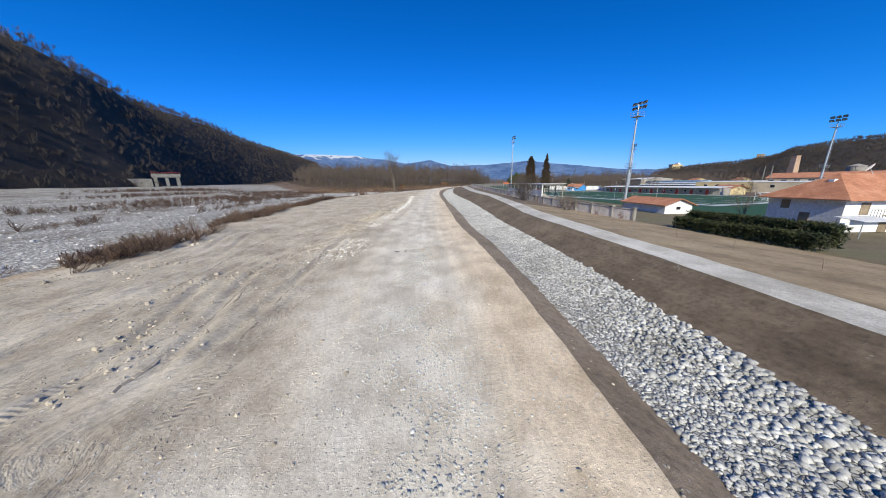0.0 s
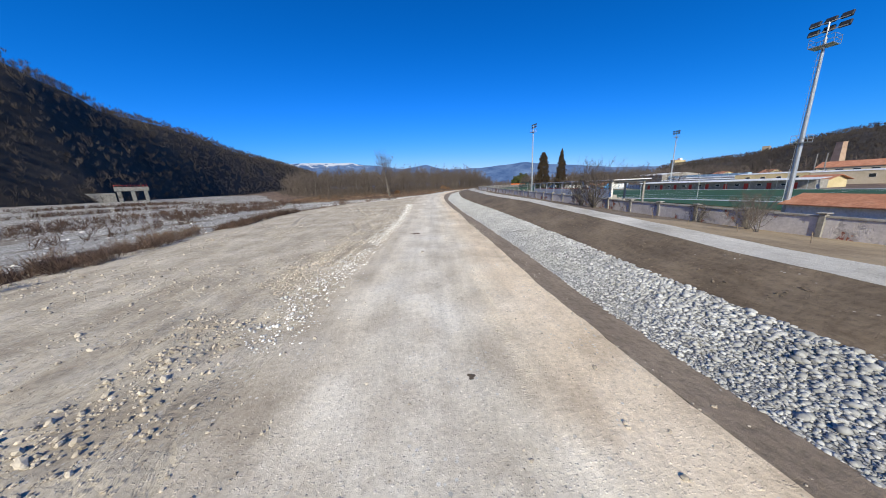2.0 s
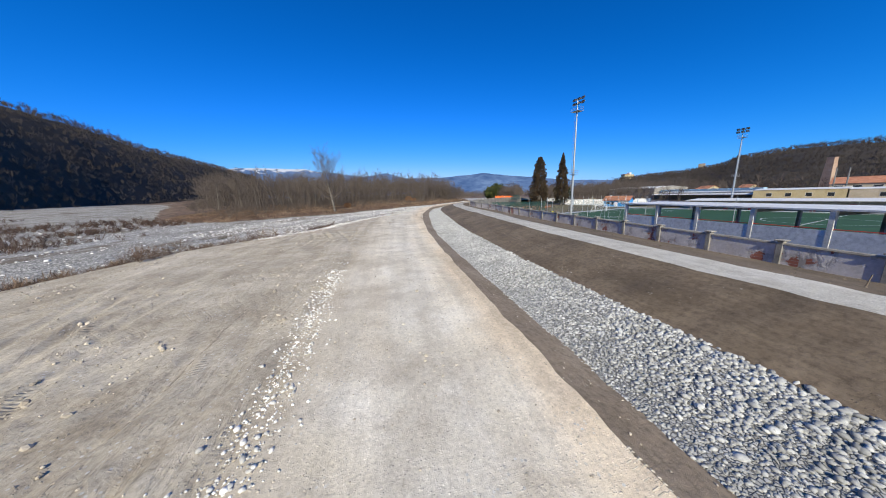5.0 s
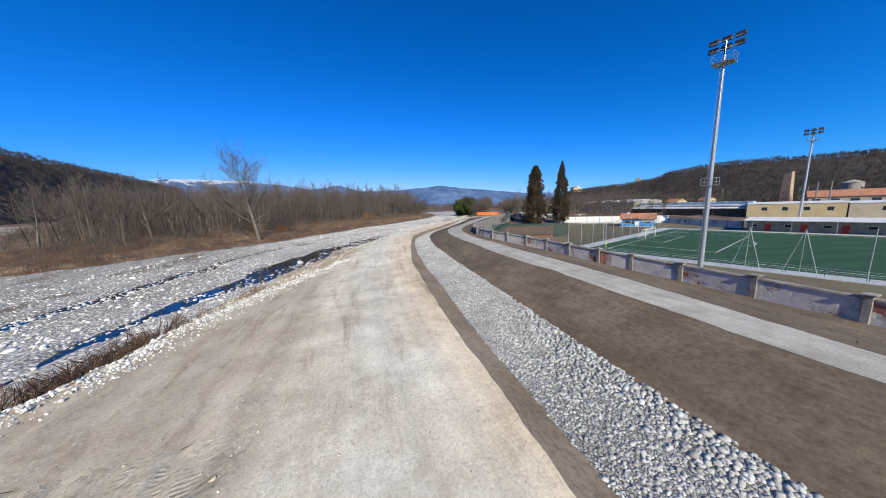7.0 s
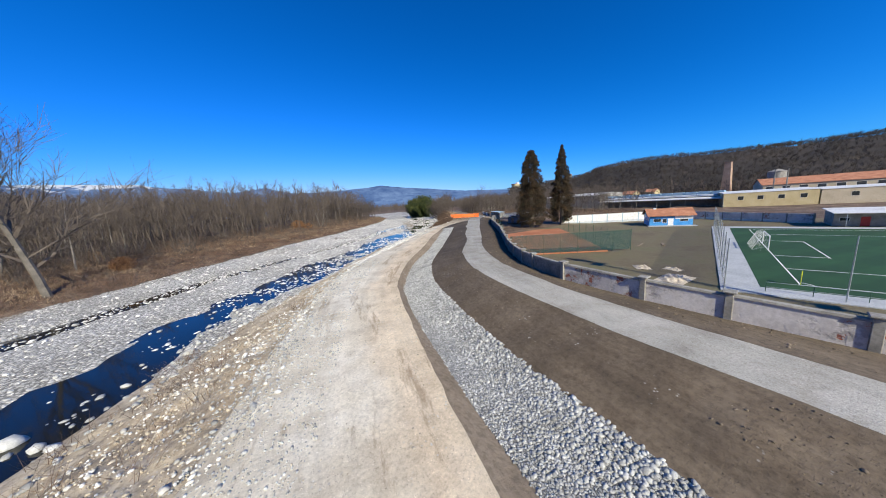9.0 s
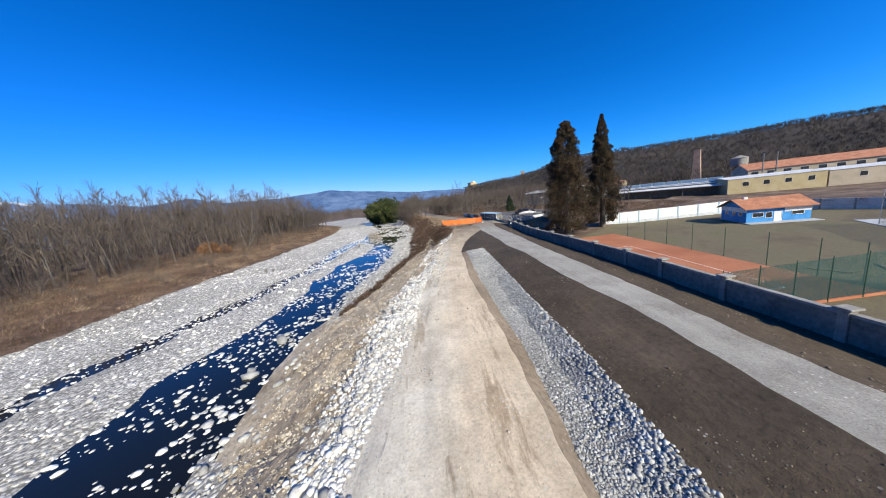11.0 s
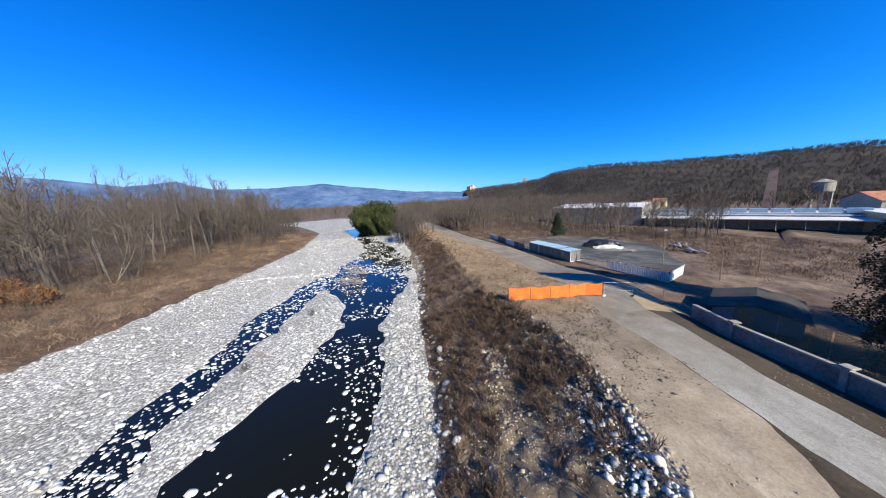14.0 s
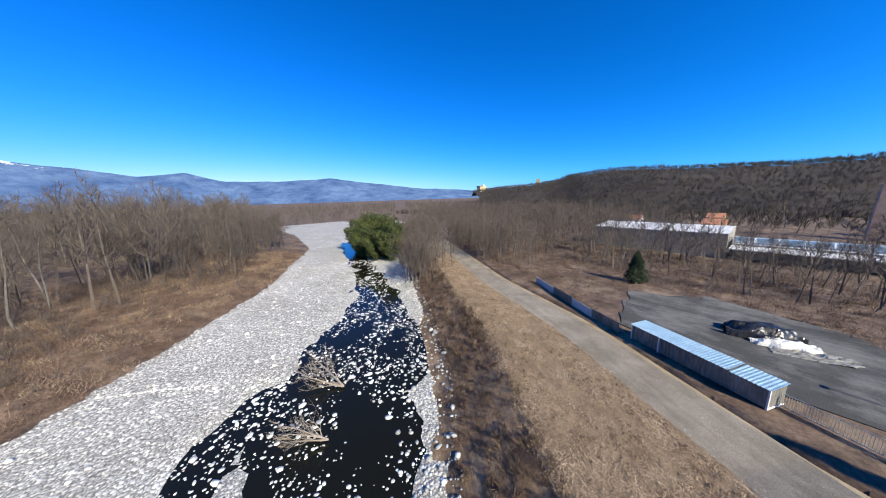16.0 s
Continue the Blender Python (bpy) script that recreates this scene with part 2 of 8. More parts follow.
M["dark_brush"] = grainy("dark_brush_twigs", (0.045, 0.028, 0.020), (0.085, 0.052, 0.036), (0.15, 0.095, 0.065), 0.35, 5, 0.95, 0.0, None, 0, 0.4)
M["bright_white"] = grainy("bright_white_paint", (0.74, 0.74, 0.74), (0.80, 0.80, 0.80), (0.84, 0.84, 0.84), 0.3, 3.0, 0.8, 0.004)
M["pale_foot"] = grainy("pale_blue_foot", (0.50, 0.54, 0.60), (0.57, 0.61, 0.66), (0.62, 0.66, 0.70), 0.4, 3.0, 0.85, 0.004)
M["clod"] = grainy("earth_clods", (0.34, 0.29, 0.225), (0.44, 0.385, 0.305), (0.55, 0.49, 0.40), 0.4, 6, 0.95, 0.01, None, 0, 0.35)
M["dry_straw"] = grainy("dry_straw", (0.24, 0.165, 0.105), (0.37, 0.27, 0.18), (0.50, 0.385, 0.27), 0.3, 4, 0.95, 0.0, None, 0, 0.3)
M["evergreen_dark"] = grainy("dark_conifer_needles", (0.012, 0.025, 0.010), (0.022, 0.040, 0.016), (0.035, 0.055, 0.022), 0.6, 3, 0.85, 0.0, None, 0, 0.3)


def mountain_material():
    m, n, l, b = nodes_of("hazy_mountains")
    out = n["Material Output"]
    # Backdrop that glows by itself: haze and daylight are put into its colour.
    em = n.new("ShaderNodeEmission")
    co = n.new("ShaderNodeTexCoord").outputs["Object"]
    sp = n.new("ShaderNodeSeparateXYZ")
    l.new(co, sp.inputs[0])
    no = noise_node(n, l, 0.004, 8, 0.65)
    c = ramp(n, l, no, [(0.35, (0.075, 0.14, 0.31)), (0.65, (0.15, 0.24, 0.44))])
    # Light and shade on the ridges are painted in by noise.
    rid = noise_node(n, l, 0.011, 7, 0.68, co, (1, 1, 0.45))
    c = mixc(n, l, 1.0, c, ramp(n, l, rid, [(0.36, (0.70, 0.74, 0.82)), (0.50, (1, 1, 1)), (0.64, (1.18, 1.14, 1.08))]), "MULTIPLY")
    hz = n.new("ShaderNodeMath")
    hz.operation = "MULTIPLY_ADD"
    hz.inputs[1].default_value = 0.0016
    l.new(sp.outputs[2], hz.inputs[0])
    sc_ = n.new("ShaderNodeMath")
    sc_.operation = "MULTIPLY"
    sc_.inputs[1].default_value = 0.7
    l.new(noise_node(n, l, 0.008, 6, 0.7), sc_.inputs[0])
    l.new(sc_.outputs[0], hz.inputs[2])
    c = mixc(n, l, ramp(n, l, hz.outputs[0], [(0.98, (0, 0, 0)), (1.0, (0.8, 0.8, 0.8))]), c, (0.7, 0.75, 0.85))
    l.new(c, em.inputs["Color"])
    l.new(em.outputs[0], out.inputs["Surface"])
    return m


M["mountain"] = mountain_material()


def water_material():
    m, n, l, b = nodes_of("river_water")
    b.inputs["Base Color"].default_value = (0.008, 0.008, 0.004, 1)
    b.inputs["Roughness"].default_value = 0.06
    b.inputs["IOR"].default_value = 1.33
    w = noise_node(n, l, 3.0, 4, 0.6)
    bump(n, l, b, w, 0.06, 0.03)
    return m


M["water"] = water_material()

# ---- mesh helpers ----


def mesh_of(name, verts, faces, mat, smooth=False):
    me = bpy.data.meshes.new(name)
    me.from_pydata([tuple(v) for v in verts], [], [tuple(f) for f in faces])
    for k in (mat if isinstance(mat, (list, tuple)) else [mat]):
        me.materials.append(M[k])
    if smooth:
        me.polygons.foreach_set("use_smooth", [True] * len(me.polygons))
    me.update()
    return me


def thing(name, label, category, m=None, group="", kind=""):
    """An empty at the thing's base."""
    ob = new(name)
    ob.empty_display_size = 0.2
    if m is not None:
        ob.matrix_basis = m
    return tagged(ob, label, category, group, kind)


class Geo:
    """Collects boxes, tubes and faces of one mesh."""

    def __init__(self):
        self.v, self.f = [], []

    def add(self, vs, fs):
        k = len(self.v)
        self.v += [tuple(a) for a in vs]
        self.f += [tuple(i + k for i in q) for q in fs]
        return self

    def box(self, x0, y0, z0, x1, y1, z1, m=None, bevel=0.0):
        if bevel:
            bm = bmesh.new()
            bmesh.ops.create_cube(bm, size=1)
            for q in bm.verts:
                q.co = Vector(((x0 + x1) / 2 + q.co.x * (x1 - x0), (y0 + y1) / 2 + q.co.y * (y1 - y0), (z0 + z1) / 2 + q.co.z * (z1 - z0)))
            bmesh.ops.bevel(bm, geom=list(bm.edges), offset=bevel, segments=1, affect="EDGES")
            bm.verts.index_update()
            vs, fs = [q.co.copy() for q in bm.verts], [[q.index for q in p.verts] for p in bm.faces]
            bm.free()
        else:
            vs = [Vector(p) for p in ((x0, y0, z0), (x1, y0, z0), (x1, y1, z0), (x0, y1, z0), (x0, y0, z1), (x1, y0, z1), (x1, y1, z1), (x0, y1, z1))]
            fs = [(3, 2, 1, 0), (4, 5, 6, 7), (0, 1, 5, 4), (1, 2, 6, 5), (2, 3, 7, 6), (3, 0, 4, 7)]
        if m is not None:
            vs = [m @ Vector(p) for p in vs]
        return self.add(vs, fs)

    def tube(self, a, b, ra, rb=None, sides=8, caps=True):
        a, b = Vector(a), Vector(b)
        rb = ra if rb is None else rb
        d = (b - a).normalized()
        p = d.orthogonal().normalized()
        q = d.cross(p)
        vs = []
        for c, r in ((a, ra), (b, rb)):
            vs += [c + (p * math.cos(2 * math.pi * i / sides) + q * math.sin(2 * math.pi * i / sides)) * r for i in range(sides)]
        fs = [(i, (i + 1) % sides, sides + (i + 1) % sides, sides + i) for i in range(sides)]
        if caps:
            fs += [tuple(range(sides))[::-1], tuple(range(sides, 2 * sides))]
        return self.add(vs, fs)

    def poly(self, pts, thick=None):
        """A flat polygon, or a slab that is thick metres deep below it."""
        n = len(pts)
        if thick is None:
            return self.add(pts, [tuple(range(n))])
        low = [(x, y, z - thick) for x, y, z in pts]
        return self.add(list(pts) + low, [tuple(range(n)), tuple(range(2 * n - 1, n - 1, -1))] + [(i, n + i, n + (i + 1) % n, (i + 1) % n) for i in range(n)])

    def ob(self, name, mat, parent=None, label="", smooth=False, category="", group="", kind=""):
        o = new(name, mesh_of(name, self.v, self.f, mat, smooth))
        if parent is not None:
            o.parent = parent
        return tagged(o, label, category, group, kind)


def fbm(x, y, scale, octaves=4, seed=0):
    """Smooth value noise over arrays, about -1 to 1."""
    out, amp, tot = 0.0, 1.0, 0.0
    for o in range(octaves):
        fx, fy = x / scale, y / scale
        ix, iy = np.floor(fx).astype(int), np.floor(fy).astype(int)
        tx, ty = fx - ix, fy - iy
        tx, ty = tx * tx * (3 - 2 * tx), ty * ty * (3 - 2 * ty)

        def rnd(a, b):
            q = (a * 374761393 + b * 668265263 + (seed + o) * 144665) & 0x7FFFFFFF
            q = ((q ^ (q >> 13)) * 1274126177) & 0x7FFFFFFF
            return ((q ^ (q >> 16)) & 0xFFFF) / 32767.5 - 1

        a = rnd(ix, iy) * (1 - tx) + rnd(ix + 1, iy) * tx
        b = rnd(ix, iy + 1) * (1 - tx) + rnd(ix + 1, iy + 1) * tx
        out = out + amp * (a * (1 - ty) + b * ty)
        tot += amp
        amp, scale = amp * 0.5, scale * 0.5
    return out / tot

# ---- the lie of the land: a guide line along the levee, and offsets from it ----
GUIDE = [(5.0, -60), (4.9, 0), (4.4, 20), (2.4, 42), (1.5, 80), (0.3, 120), (-0.3, 155), (0.6, 168), (2.4, 181), (6.5, 199), (12, 209), (24.6, 226),
         (33.5, 236), (42, 246), (55, 262), (63, 276), (71, 290), (86, 311), (100, 339), (120, 375), (150, 430), (190, 500)]


def smooth_line(pts, step=1.0, soft=7):
    p = np.array(pts, float)
    d = np.r_[0, np.cumsum(np.hypot(*np.diff(p, axis=0).T))]
    t = np.arange(0, d[-1], step)
    q = np.stack([np.interp(t, d, p[:, 0]), np.interp(t, d, p[:, 1])], 1)
    k = np.ones(soft) / soft
    e = np.concatenate([np.repeat(q[:1], soft, 0), q, np.repeat(q[-1:], soft, 0)])
    for _ in range(2):
        e = np.stack([np.convolve(e[:, 0], k, "same"), np.convolve(e[:, 1], k, "same")], 1)
    q[3:-3] = e[soft:-soft][3:-3]
    return q


GL = smooth_line(GUIDE)
GS = np.arange(len(GL)) - 60.0
GT = np.gradient(GL, axis=0)
GT /= np.hypot(GT[:, 0], GT[:, 1])[:, None]
GN = np.stack([GT[:, 1], -GT[:, 0]], 1)


def off(s, *knots):
    return np.interp(s, knots[0::2], knots[1::2])


def z_road(s):
    return off(s, -60, -0.3, 45, -0.2, 85, 0.2, 155, 2.0, 185, 2.6, 234, 3.7, 260, 4.2, 281, 4.5, 297, 4.2, 313, 3.7, 339, 3.6, 370, 3.5, 474, 3.0)


def z_path(s):
    return off(s, 0, 0.9, 45, 1.1, 85, 2.0, 155, 3.2, 190, 3.9, 234, 4.4, 281, 4.4, 297, 3.7, 313, 1.7, 339, 1.35, 474, 1.2)


def z_wall(s):
    return off(s, 0, -0.5, 40, -0.4, 75, 0.2, 100, 0.9, 125, 1.5, 150, 2.0, 170, 2.7, 190, 3.5, 234, 3.6, 260, 3.5, 281, 3.2, 297, 2.2, 313, 1.2, 474, 1.1)


def u_crest(s):
    return off(s, -60, -36, 30, -34, 60, -41, 100, -46, 130, -36, 150, -23.3, 158, -20.5, 165, -16.8, 173, -13, 181, -10.6, 190, -9.9, 199, -9.0, 220, -8.6, 234, -7.0, 245, -5.2, 256, -4.7, 260, -3.6, 265, -2.1, 275, -0.9, 285, -0.7, 297, -2.0, 313, -2.5, 474, -2)


def u_toe(s):
    return off(s, -60, -39, 30, -38, 60, -45, 100, -50, 130, -41, 150, -28, 165, -25.5, 181, -22.5, 199, -19, 220, -16, 229, -17.8, 236, -18.3, 250, -16, 265, -14.4, 272, -12.6, 297, -11.7, 317, -10.5, 345, -10, 474, -9.5)


def u_roadl(s):
    return np.maximum(off(s, -60, -12, 100, -12.5, 150, -12, 181, -9, 234, -5, 260, -4.6, 300, -3), u_crest(s) + 0.6)


def u_ripl(s):
    return off(s, 0, 1.7, 19, 1.8, 30, 2.3, 55, 2.3, 66, 2.0, 82, 1.6, 90, 1.15, 110, 0.75, 135, 0.3, 143, 0.6, 150, 1.1, 157, 1.75, 171, 1.6, 179, 1.4, 190, 0.9, 200, 0.8, 212, 1.1, 223, 1.95, 234, 1.75, 241, 1.1, 250, 0.6)


def u_ripr(s):
    return off(s, 0, 5.9, 21, 6.4, 40, 7.2, 56, 7.5, 84, 7.5, 93, 7.1, 101, 6.4, 113, 5.7, 133, 5.2, 141, 5.4, 150, 6.0, 157, 6.3, 165, 6.1, 175, 5.7, 182, 5.0, 190, 4.5, 209, 4.1, 222, 4.7, 234, 4.6, 241, 4.1, 250, 3.3)


def u_pathl(s):
    return off(s, 0, 9.6, 23, 10.2, 40, 11.0, 59, 12.3, 86, 13.2, 100, 12.3, 120, 12.0, 144, 12.5, 153, 12.9, 161, 12.0, 173, 11.4, 180, 10.5, 190, 9.3, 211, 8.9, 223, 9.6, 232, 8.9, 242, 8.3, 249, 7.2, 261, 6.8, 270, 6.2, 285, 6.8, 297, 11, 313, 14, 339, 12, 370, 9, 474, 7)


def u_pathr(s):
    return off(s, 0, 12.3, 24, 12.9, 40, 14.2, 60, 15.3, 88, 16.2, 102, 15.8, 134, 15.6, 147, 16.7, 155, 16.8, 164, 16.2, 173, 15.4, 180, 14.4, 188, 13.2, 203, 12.8, 218, 12.2, 228, 12.5, 236, 12.2, 245, 11.3, 263, 10.8, 275, 10.4, 285, 12.5, 297, 19, 313, 21.6, 339, 18.8, 370, 15.5, 474, 12.5)


def u_wall(s):
    return off(s, -60, 29, 40, 29, 55, 27, 75, 26, 100, 25, 150, 24, 170, 21.5, 190, 15.6, 234, 17, 260, 14.6, 281, 15.8, 284.5, 17.8, 297, 23, 313, 22.5, 339, 20, 370, 17, 474, 14)


def u_join(s):
    """Right edge of the haul road; it swings over to the path at the end."""
    return off(s, 0, 0.0, 30, 0.1, 55, -0.15, 70, -0.6, 83, -0.6, 92, -1.0, 100, -1.3, 118, -1.5, 135, -1.55, 147, -1.0, 157, -0.35, 172, -0.3, 178, 0.1, 200, 0.1, 212, 0.5, 223, 0.85, 230, 0.7, 238, 0.1, 250, -0.2, 254, 0.2, 258.5, 1.1, 263, 2.5, 268, 4.6, 270, 5.6, 272, 6.2, 285, 6.8)


def ditch(s):
    return off(s, 236, 0.85, 249, 0.0)


def at_su(s, u):
    """Plan position of a station and an offset."""
    x = np.interp(s, GS, GL[:, 0]) + u * np.interp(s, GS, GN[:, 0])
    y = np.interp(s, GS, GL[:, 1]) + u * np.interp(s, GS, GN[:, 1])
    return x, y


def su_of(x, y):
    """Station and offset of plan positions."""
    x, y = np.atleast_1d(x).astype(float), np.atleast_1d(y).astype(float)
    s, u = np.empty_like(x), np.empty_like(x)
    for a in range(0, len(x), 4000):
        px, py = x[a:a + 4000, None], y[a:a + 4000, None]
        k = np.argmin((px - GL[None, ::2, 0]) ** 2 + (py - GL[None, ::2, 1]) ** 2, 1) * 2
        dx, dy = px[:, 0] - GL[k, 0], py[:, 0] - GL[k, 1]
        s[a:a + 4000] = GS[k] + dx * GT[k, 0] + dy * GT[k, 1]
        u[a:a + 4000] = dx * GN[k, 0] + dy * GN[k, 1]
    return s, u


def levee_z(s, u):
    """Height of the levee's cross-section, vectorised over s and u."""
    s, u = np.broadcast_arrays(np.asarray(s, float), np.asarray(u, float))
    r, p, w, d = z_road(s), z_path(s), z_wall(s), ditch(s)
    uc, ut, ul, ur, pl, pr, uw = u_crest(s), u_toe(s), u_ripl(s), u_ripr(s), u_pathl(s), u_pathr(s), u_wall(s)
    ul, ur = np.minimum(ul, pl * 0.3), np.minimum(ur, pl * 0.7)
    knots = [ut - 3, ut, uc, u_roadl(s), np.minimum(u_join(s), ul - 0.4), ul, (ul + ur) / 2, ur, pl, pr, uw, uw + 0.4]
    flat = off(s, 130, 0.1, 150, 0.5, 260, 0.4, 300, 0.5)
    mid = np.where(pl > 4, (p - r) / np.maximum(pl, 1), 0.0)
    vals = [0 * s - 1.35, 0 * s - 0.72, r - flat, r - 0.05, r, r + mid * ul - d, r + mid * (ul + ur) / 2 - d * 1.15, r + mid * ur * (d < 0.3) - d * 0.35 + 0.25 * (d > 0.3), p, p, w, w - 0.1]
    z = vals[0].copy()
    for a in range(len(knots) - 1):
        t = np.clip((u - knots[a]) / np.maximum(knots[a + 1] - knots[a], 1e-3), 0, 1)
        z = np.where(u > knots[a], vals[a] * (1 - t) + vals[a + 1] * t, z)
    return z


def rough_z(s, u, x, y):
    """Ruts and lumps on the levee."""
    z = 0.05 * fbm(x, y, 3.0, 4, 3)
    z = z + np.where((u < -2) & (s < 160), 0.08 * fbm(x, y, 6.0, 4, 5), 0)
    bank = (u < u_crest(s)) & (u > u_toe(s))
    z = z + np.where(bank, 0.35 * fbm(x, y, 2.5, 4, 9) + off(s, 150, 0.06, 170, 0.2, 225, 0.28, 250, 0.34, 278, 0.34, 300, 0.1) * fbm(x, y, 0.9, 3, 14), 0)
    soil = ((u > u_ripr(s)) & (u < u_pathl(s)))
    z = z + np.where(soil, 0.07 * fbm(x, y, 1.4, 3, 12), 0)
    wheel = np.exp(-((u + 3.2 + 0.5 * np.sin(s * 0.05)) / 0.35) ** 2) + np.exp(-((u + 5.3 + 0.5 * np.sin(s * 0.05)) / 0.35) ** 2)
    rut = 0
    for c, amp, per, ph in ((-16.5, 2.0, 31, 0.4), (-18.9, 2.0, 31, 0.4), (-21, 3.0, 45, 2.0), (-23.4, 3.0, 45, 2.0), (-27, 2.5, 38, 4.0), (-29.4, 2.5, 38, 4.0), (-14.6, 0.6, 60, 1.0), (-33, 3, 50, 5.0)):
        d = (u - c - amp * np.sin(s / per * 6.283 + ph)) / 0.32
        rut = rut + np.exp(-d * d) - 0.6 * np.exp(-(np.abs(d) - 1.9) ** 2)
    live = np.clip(0.75 + 1.6 * fbm(x, y, 12, 3, 17), 0, 1) * (s < 150) * (u < u_roadl(s) + 0.5) * (u > u_crest(s))
    edge = np.exp(-((u - u_roadl(s) + 0.3) / 0.5) ** 2) * off(s, 55, 0, 70, 0.14, 120, 0.14, 150, 0)
    lumps = (u < u_roadl(s)) & (u > u_crest(s))
    z = z + np.where(lumps, (0.05 + 0.06 * np.clip(2.5 * fbm(x, y, 9, 3, 23), 0, 1)) * fbm(x, y, 0.8, 3, 19), 0)
    return z - 0.04 * wheel * (s < 285) - 0.13 * rut * live - edge


def levee_strip(name, mat, s0, s1, ua, ub, n, label, category, ds=1.0):
    """One band of the levee between two offset lines."""
    s = np.arange(s0, s1 + 0.01, ds)
    a = np.array([f(s) if callable(f) else np.full_like(s, f) for f in (ua, ub)])
    t = np.linspace(0, 1, n + 1)
    u = a[0][:, None] * (1 - t) + a[1][:, None] * t
    ss = np.repeat(s[:, None], n + 1, 1)
    fray = 0.14 * fbm(ss, u * 0 + (u * 0.02).round(2) * 0, 1.7, 3, 21)
    us = u + fray * (np.abs(u) < 20)
    x, y = at_su(ss, us)
    z = levee_z(ss, u) + rough_z(ss, u, x, y)
    v = np.stack([x, y, z], -1).reshape(-1, 3)
    i, j = np.meshgrid(np.arange(len(s) - 1), np.arange(n), indexing="ij")
    k = (i * (n + 1) + j).ravel()
    f = np.stack([k, k + 1, k + n + 2, k + n + 1], 1)
    ob = new(name, mesh_of(name, v.tolist(), f.tolist(), mat, True))
    su = ob.data.attributes.new("su", "FLOAT_VECTOR", "POINT")
    su.data.foreach_set("vector", np.stack([ss, u, 0 * u], -1).astype(np.float32).ravel())
    return tagged(ob, label, category, "", "structure")


END = 470


def band_material(name, lo, mid, hi, streak=0.25, tracks=0.0, pebbles=0.0, fine=7.0, stretch=(0.05, 0.9, 1), darken=None, lanes=False, scratch=0.0, speck=1.0, fade=None, furrow=0.0, chips=0.0):
    """Earth with streaks along the levee, caterpillar prints and loose pebbles."""
    m, n, l, b = nodes_of(name)
    at = n.new("ShaderNodeAttribute")
    at.attribute_name = "su"
    su = at.outputs["Vector"]
    c = ramp(n, l, noise_node(n, l, 0.22, 6, 0.62), [(0.32, lo), (0.5, mid), (0.68, hi)])
    st = noise_node(n, l, 1.0, 5, 0.6, su, stretch)
    c = mixc(n, l, 1.0, c, ramp(n, l, st, [(0.3, (1 - streak,) * 3), (0.7, (1 + streak * 0.6,) * 3)]), "MULTIPLY")
    grain = noise_node(n, l, fine, 9, 0.72)
    c = mixc(n, l, 1.0, c, ramp(n, l, grain, [(0.30, (1 - 0.5 * speck, 1 - 0.51 * speck, 1 - 0.53 * speck)), (0.5, (1, 1, 1)), (0.70, (1 + 0.26 * speck,) * 3)]), "MULTIPLY")
    hgt = grain
    if lanes:
        wob = n.new("ShaderNodeVectorMath")
        wob.operation = "MULTIPLY_ADD"
        tn = n.new("ShaderNodeTexNoise")
        tn.inputs["Scale"].default_value, tn.inputs["Detail"].default_value = 0.25, 6
        l.new(n.new("ShaderNodeTexCoord").outputs["Object"], tn.inputs["Vector"])
        wob.inputs[1].default_value = (0, 3.0, 0)
        l.new(tn.outputs["Color"], wob.inputs[0])
        l.new(su, wob.inputs[2])
        ly = n.new("ShaderNodeSeparateXYZ")
        l.new(wob.outputs[0], ly.inputs[0])
        mr = n.new("ShaderNodeMapRange")
        mr.inputs[1].default_value, mr.inputs[2].default_value = -12.0, 4.0
        l.new(ly.outputs[1], mr.inputs[0])
        c = mixc(n, l, 1.0, c, ramp(n, l, mr.outputs[0], [(0.0, (0.70, 0.675, 0.65)), (0.10, (0.76, 0.74, 0.715)), (0.24, (1.0, 1.0, 1.0)), (0.36, (1.0, 1.02, 1.05)), (0.50, (1.0, 1.02, 1.05)), (0.62, (1.03, 1.02, 1.0)), (0.72, (1.05, 0.97, 0.88)), (0.9, (0.98, 0.89, 0.78))]), "MULTIPLY")
        stain = ramp(n, l, noise_node(n, l, 1.0, 7, 0.72, su, (0.10, 0.55, 1)), [(0.55, (1, 1, 1)), (0.63, (0.62, 0.57, 0.52))])
        worn_s = n.new("ShaderNodeMapRange")
        worn_s.inputs[1].default_value, worn_s.inputs[2].default_value, worn_s.inputs[3].default_value = 120.0, 165.0, 0.12
        l.new(ly.outputs[0], worn_s.inputs[0])
        c = mixc(n, l, worn_s.outputs[0], c, mixc(n, l, 1.0, c, stain, "MULTIPLY"))
    # Darkens along the levee; damp soil and weaker sun are both in the colour.
    if darken:
        xyz = n.new("ShaderNodeSeparateXYZ")
        l.new(su, xyz.inputs[0])
        rng_ = n.new("ShaderNodeMapRange")
        rng_.inputs[1].default_value, rng_.inputs[2].default_value = darken[0], darken[1]
        l.new(xyz.outputs[0], rng_.inputs[0])
        c = mixc(n, l, 1.0, c, ramp(n, l, rng_.outputs[0], [(0, (1, 1, 1)), (1, (darken[2], darken[2] * (1 - 0.07 * darken[3]), darken[2] * (1 - 0.16 * darken[3])))]), "MULTIPLY")
    if pebbles:
        v = n.new("ShaderNodeTexVoronoi")
        v.inputs["Scale"].default_value = 4.5
        l.new(n.new("ShaderNodeTexCoord").outputs["Object"], v.inputs["Vector"])
        sp = n.new("ShaderNodeSeparateColor")
        l.new(v.outputs["Color"], sp.inputs[0])
        where = n.new("ShaderNodeMath")
        where.operation = "MULTIPLY"
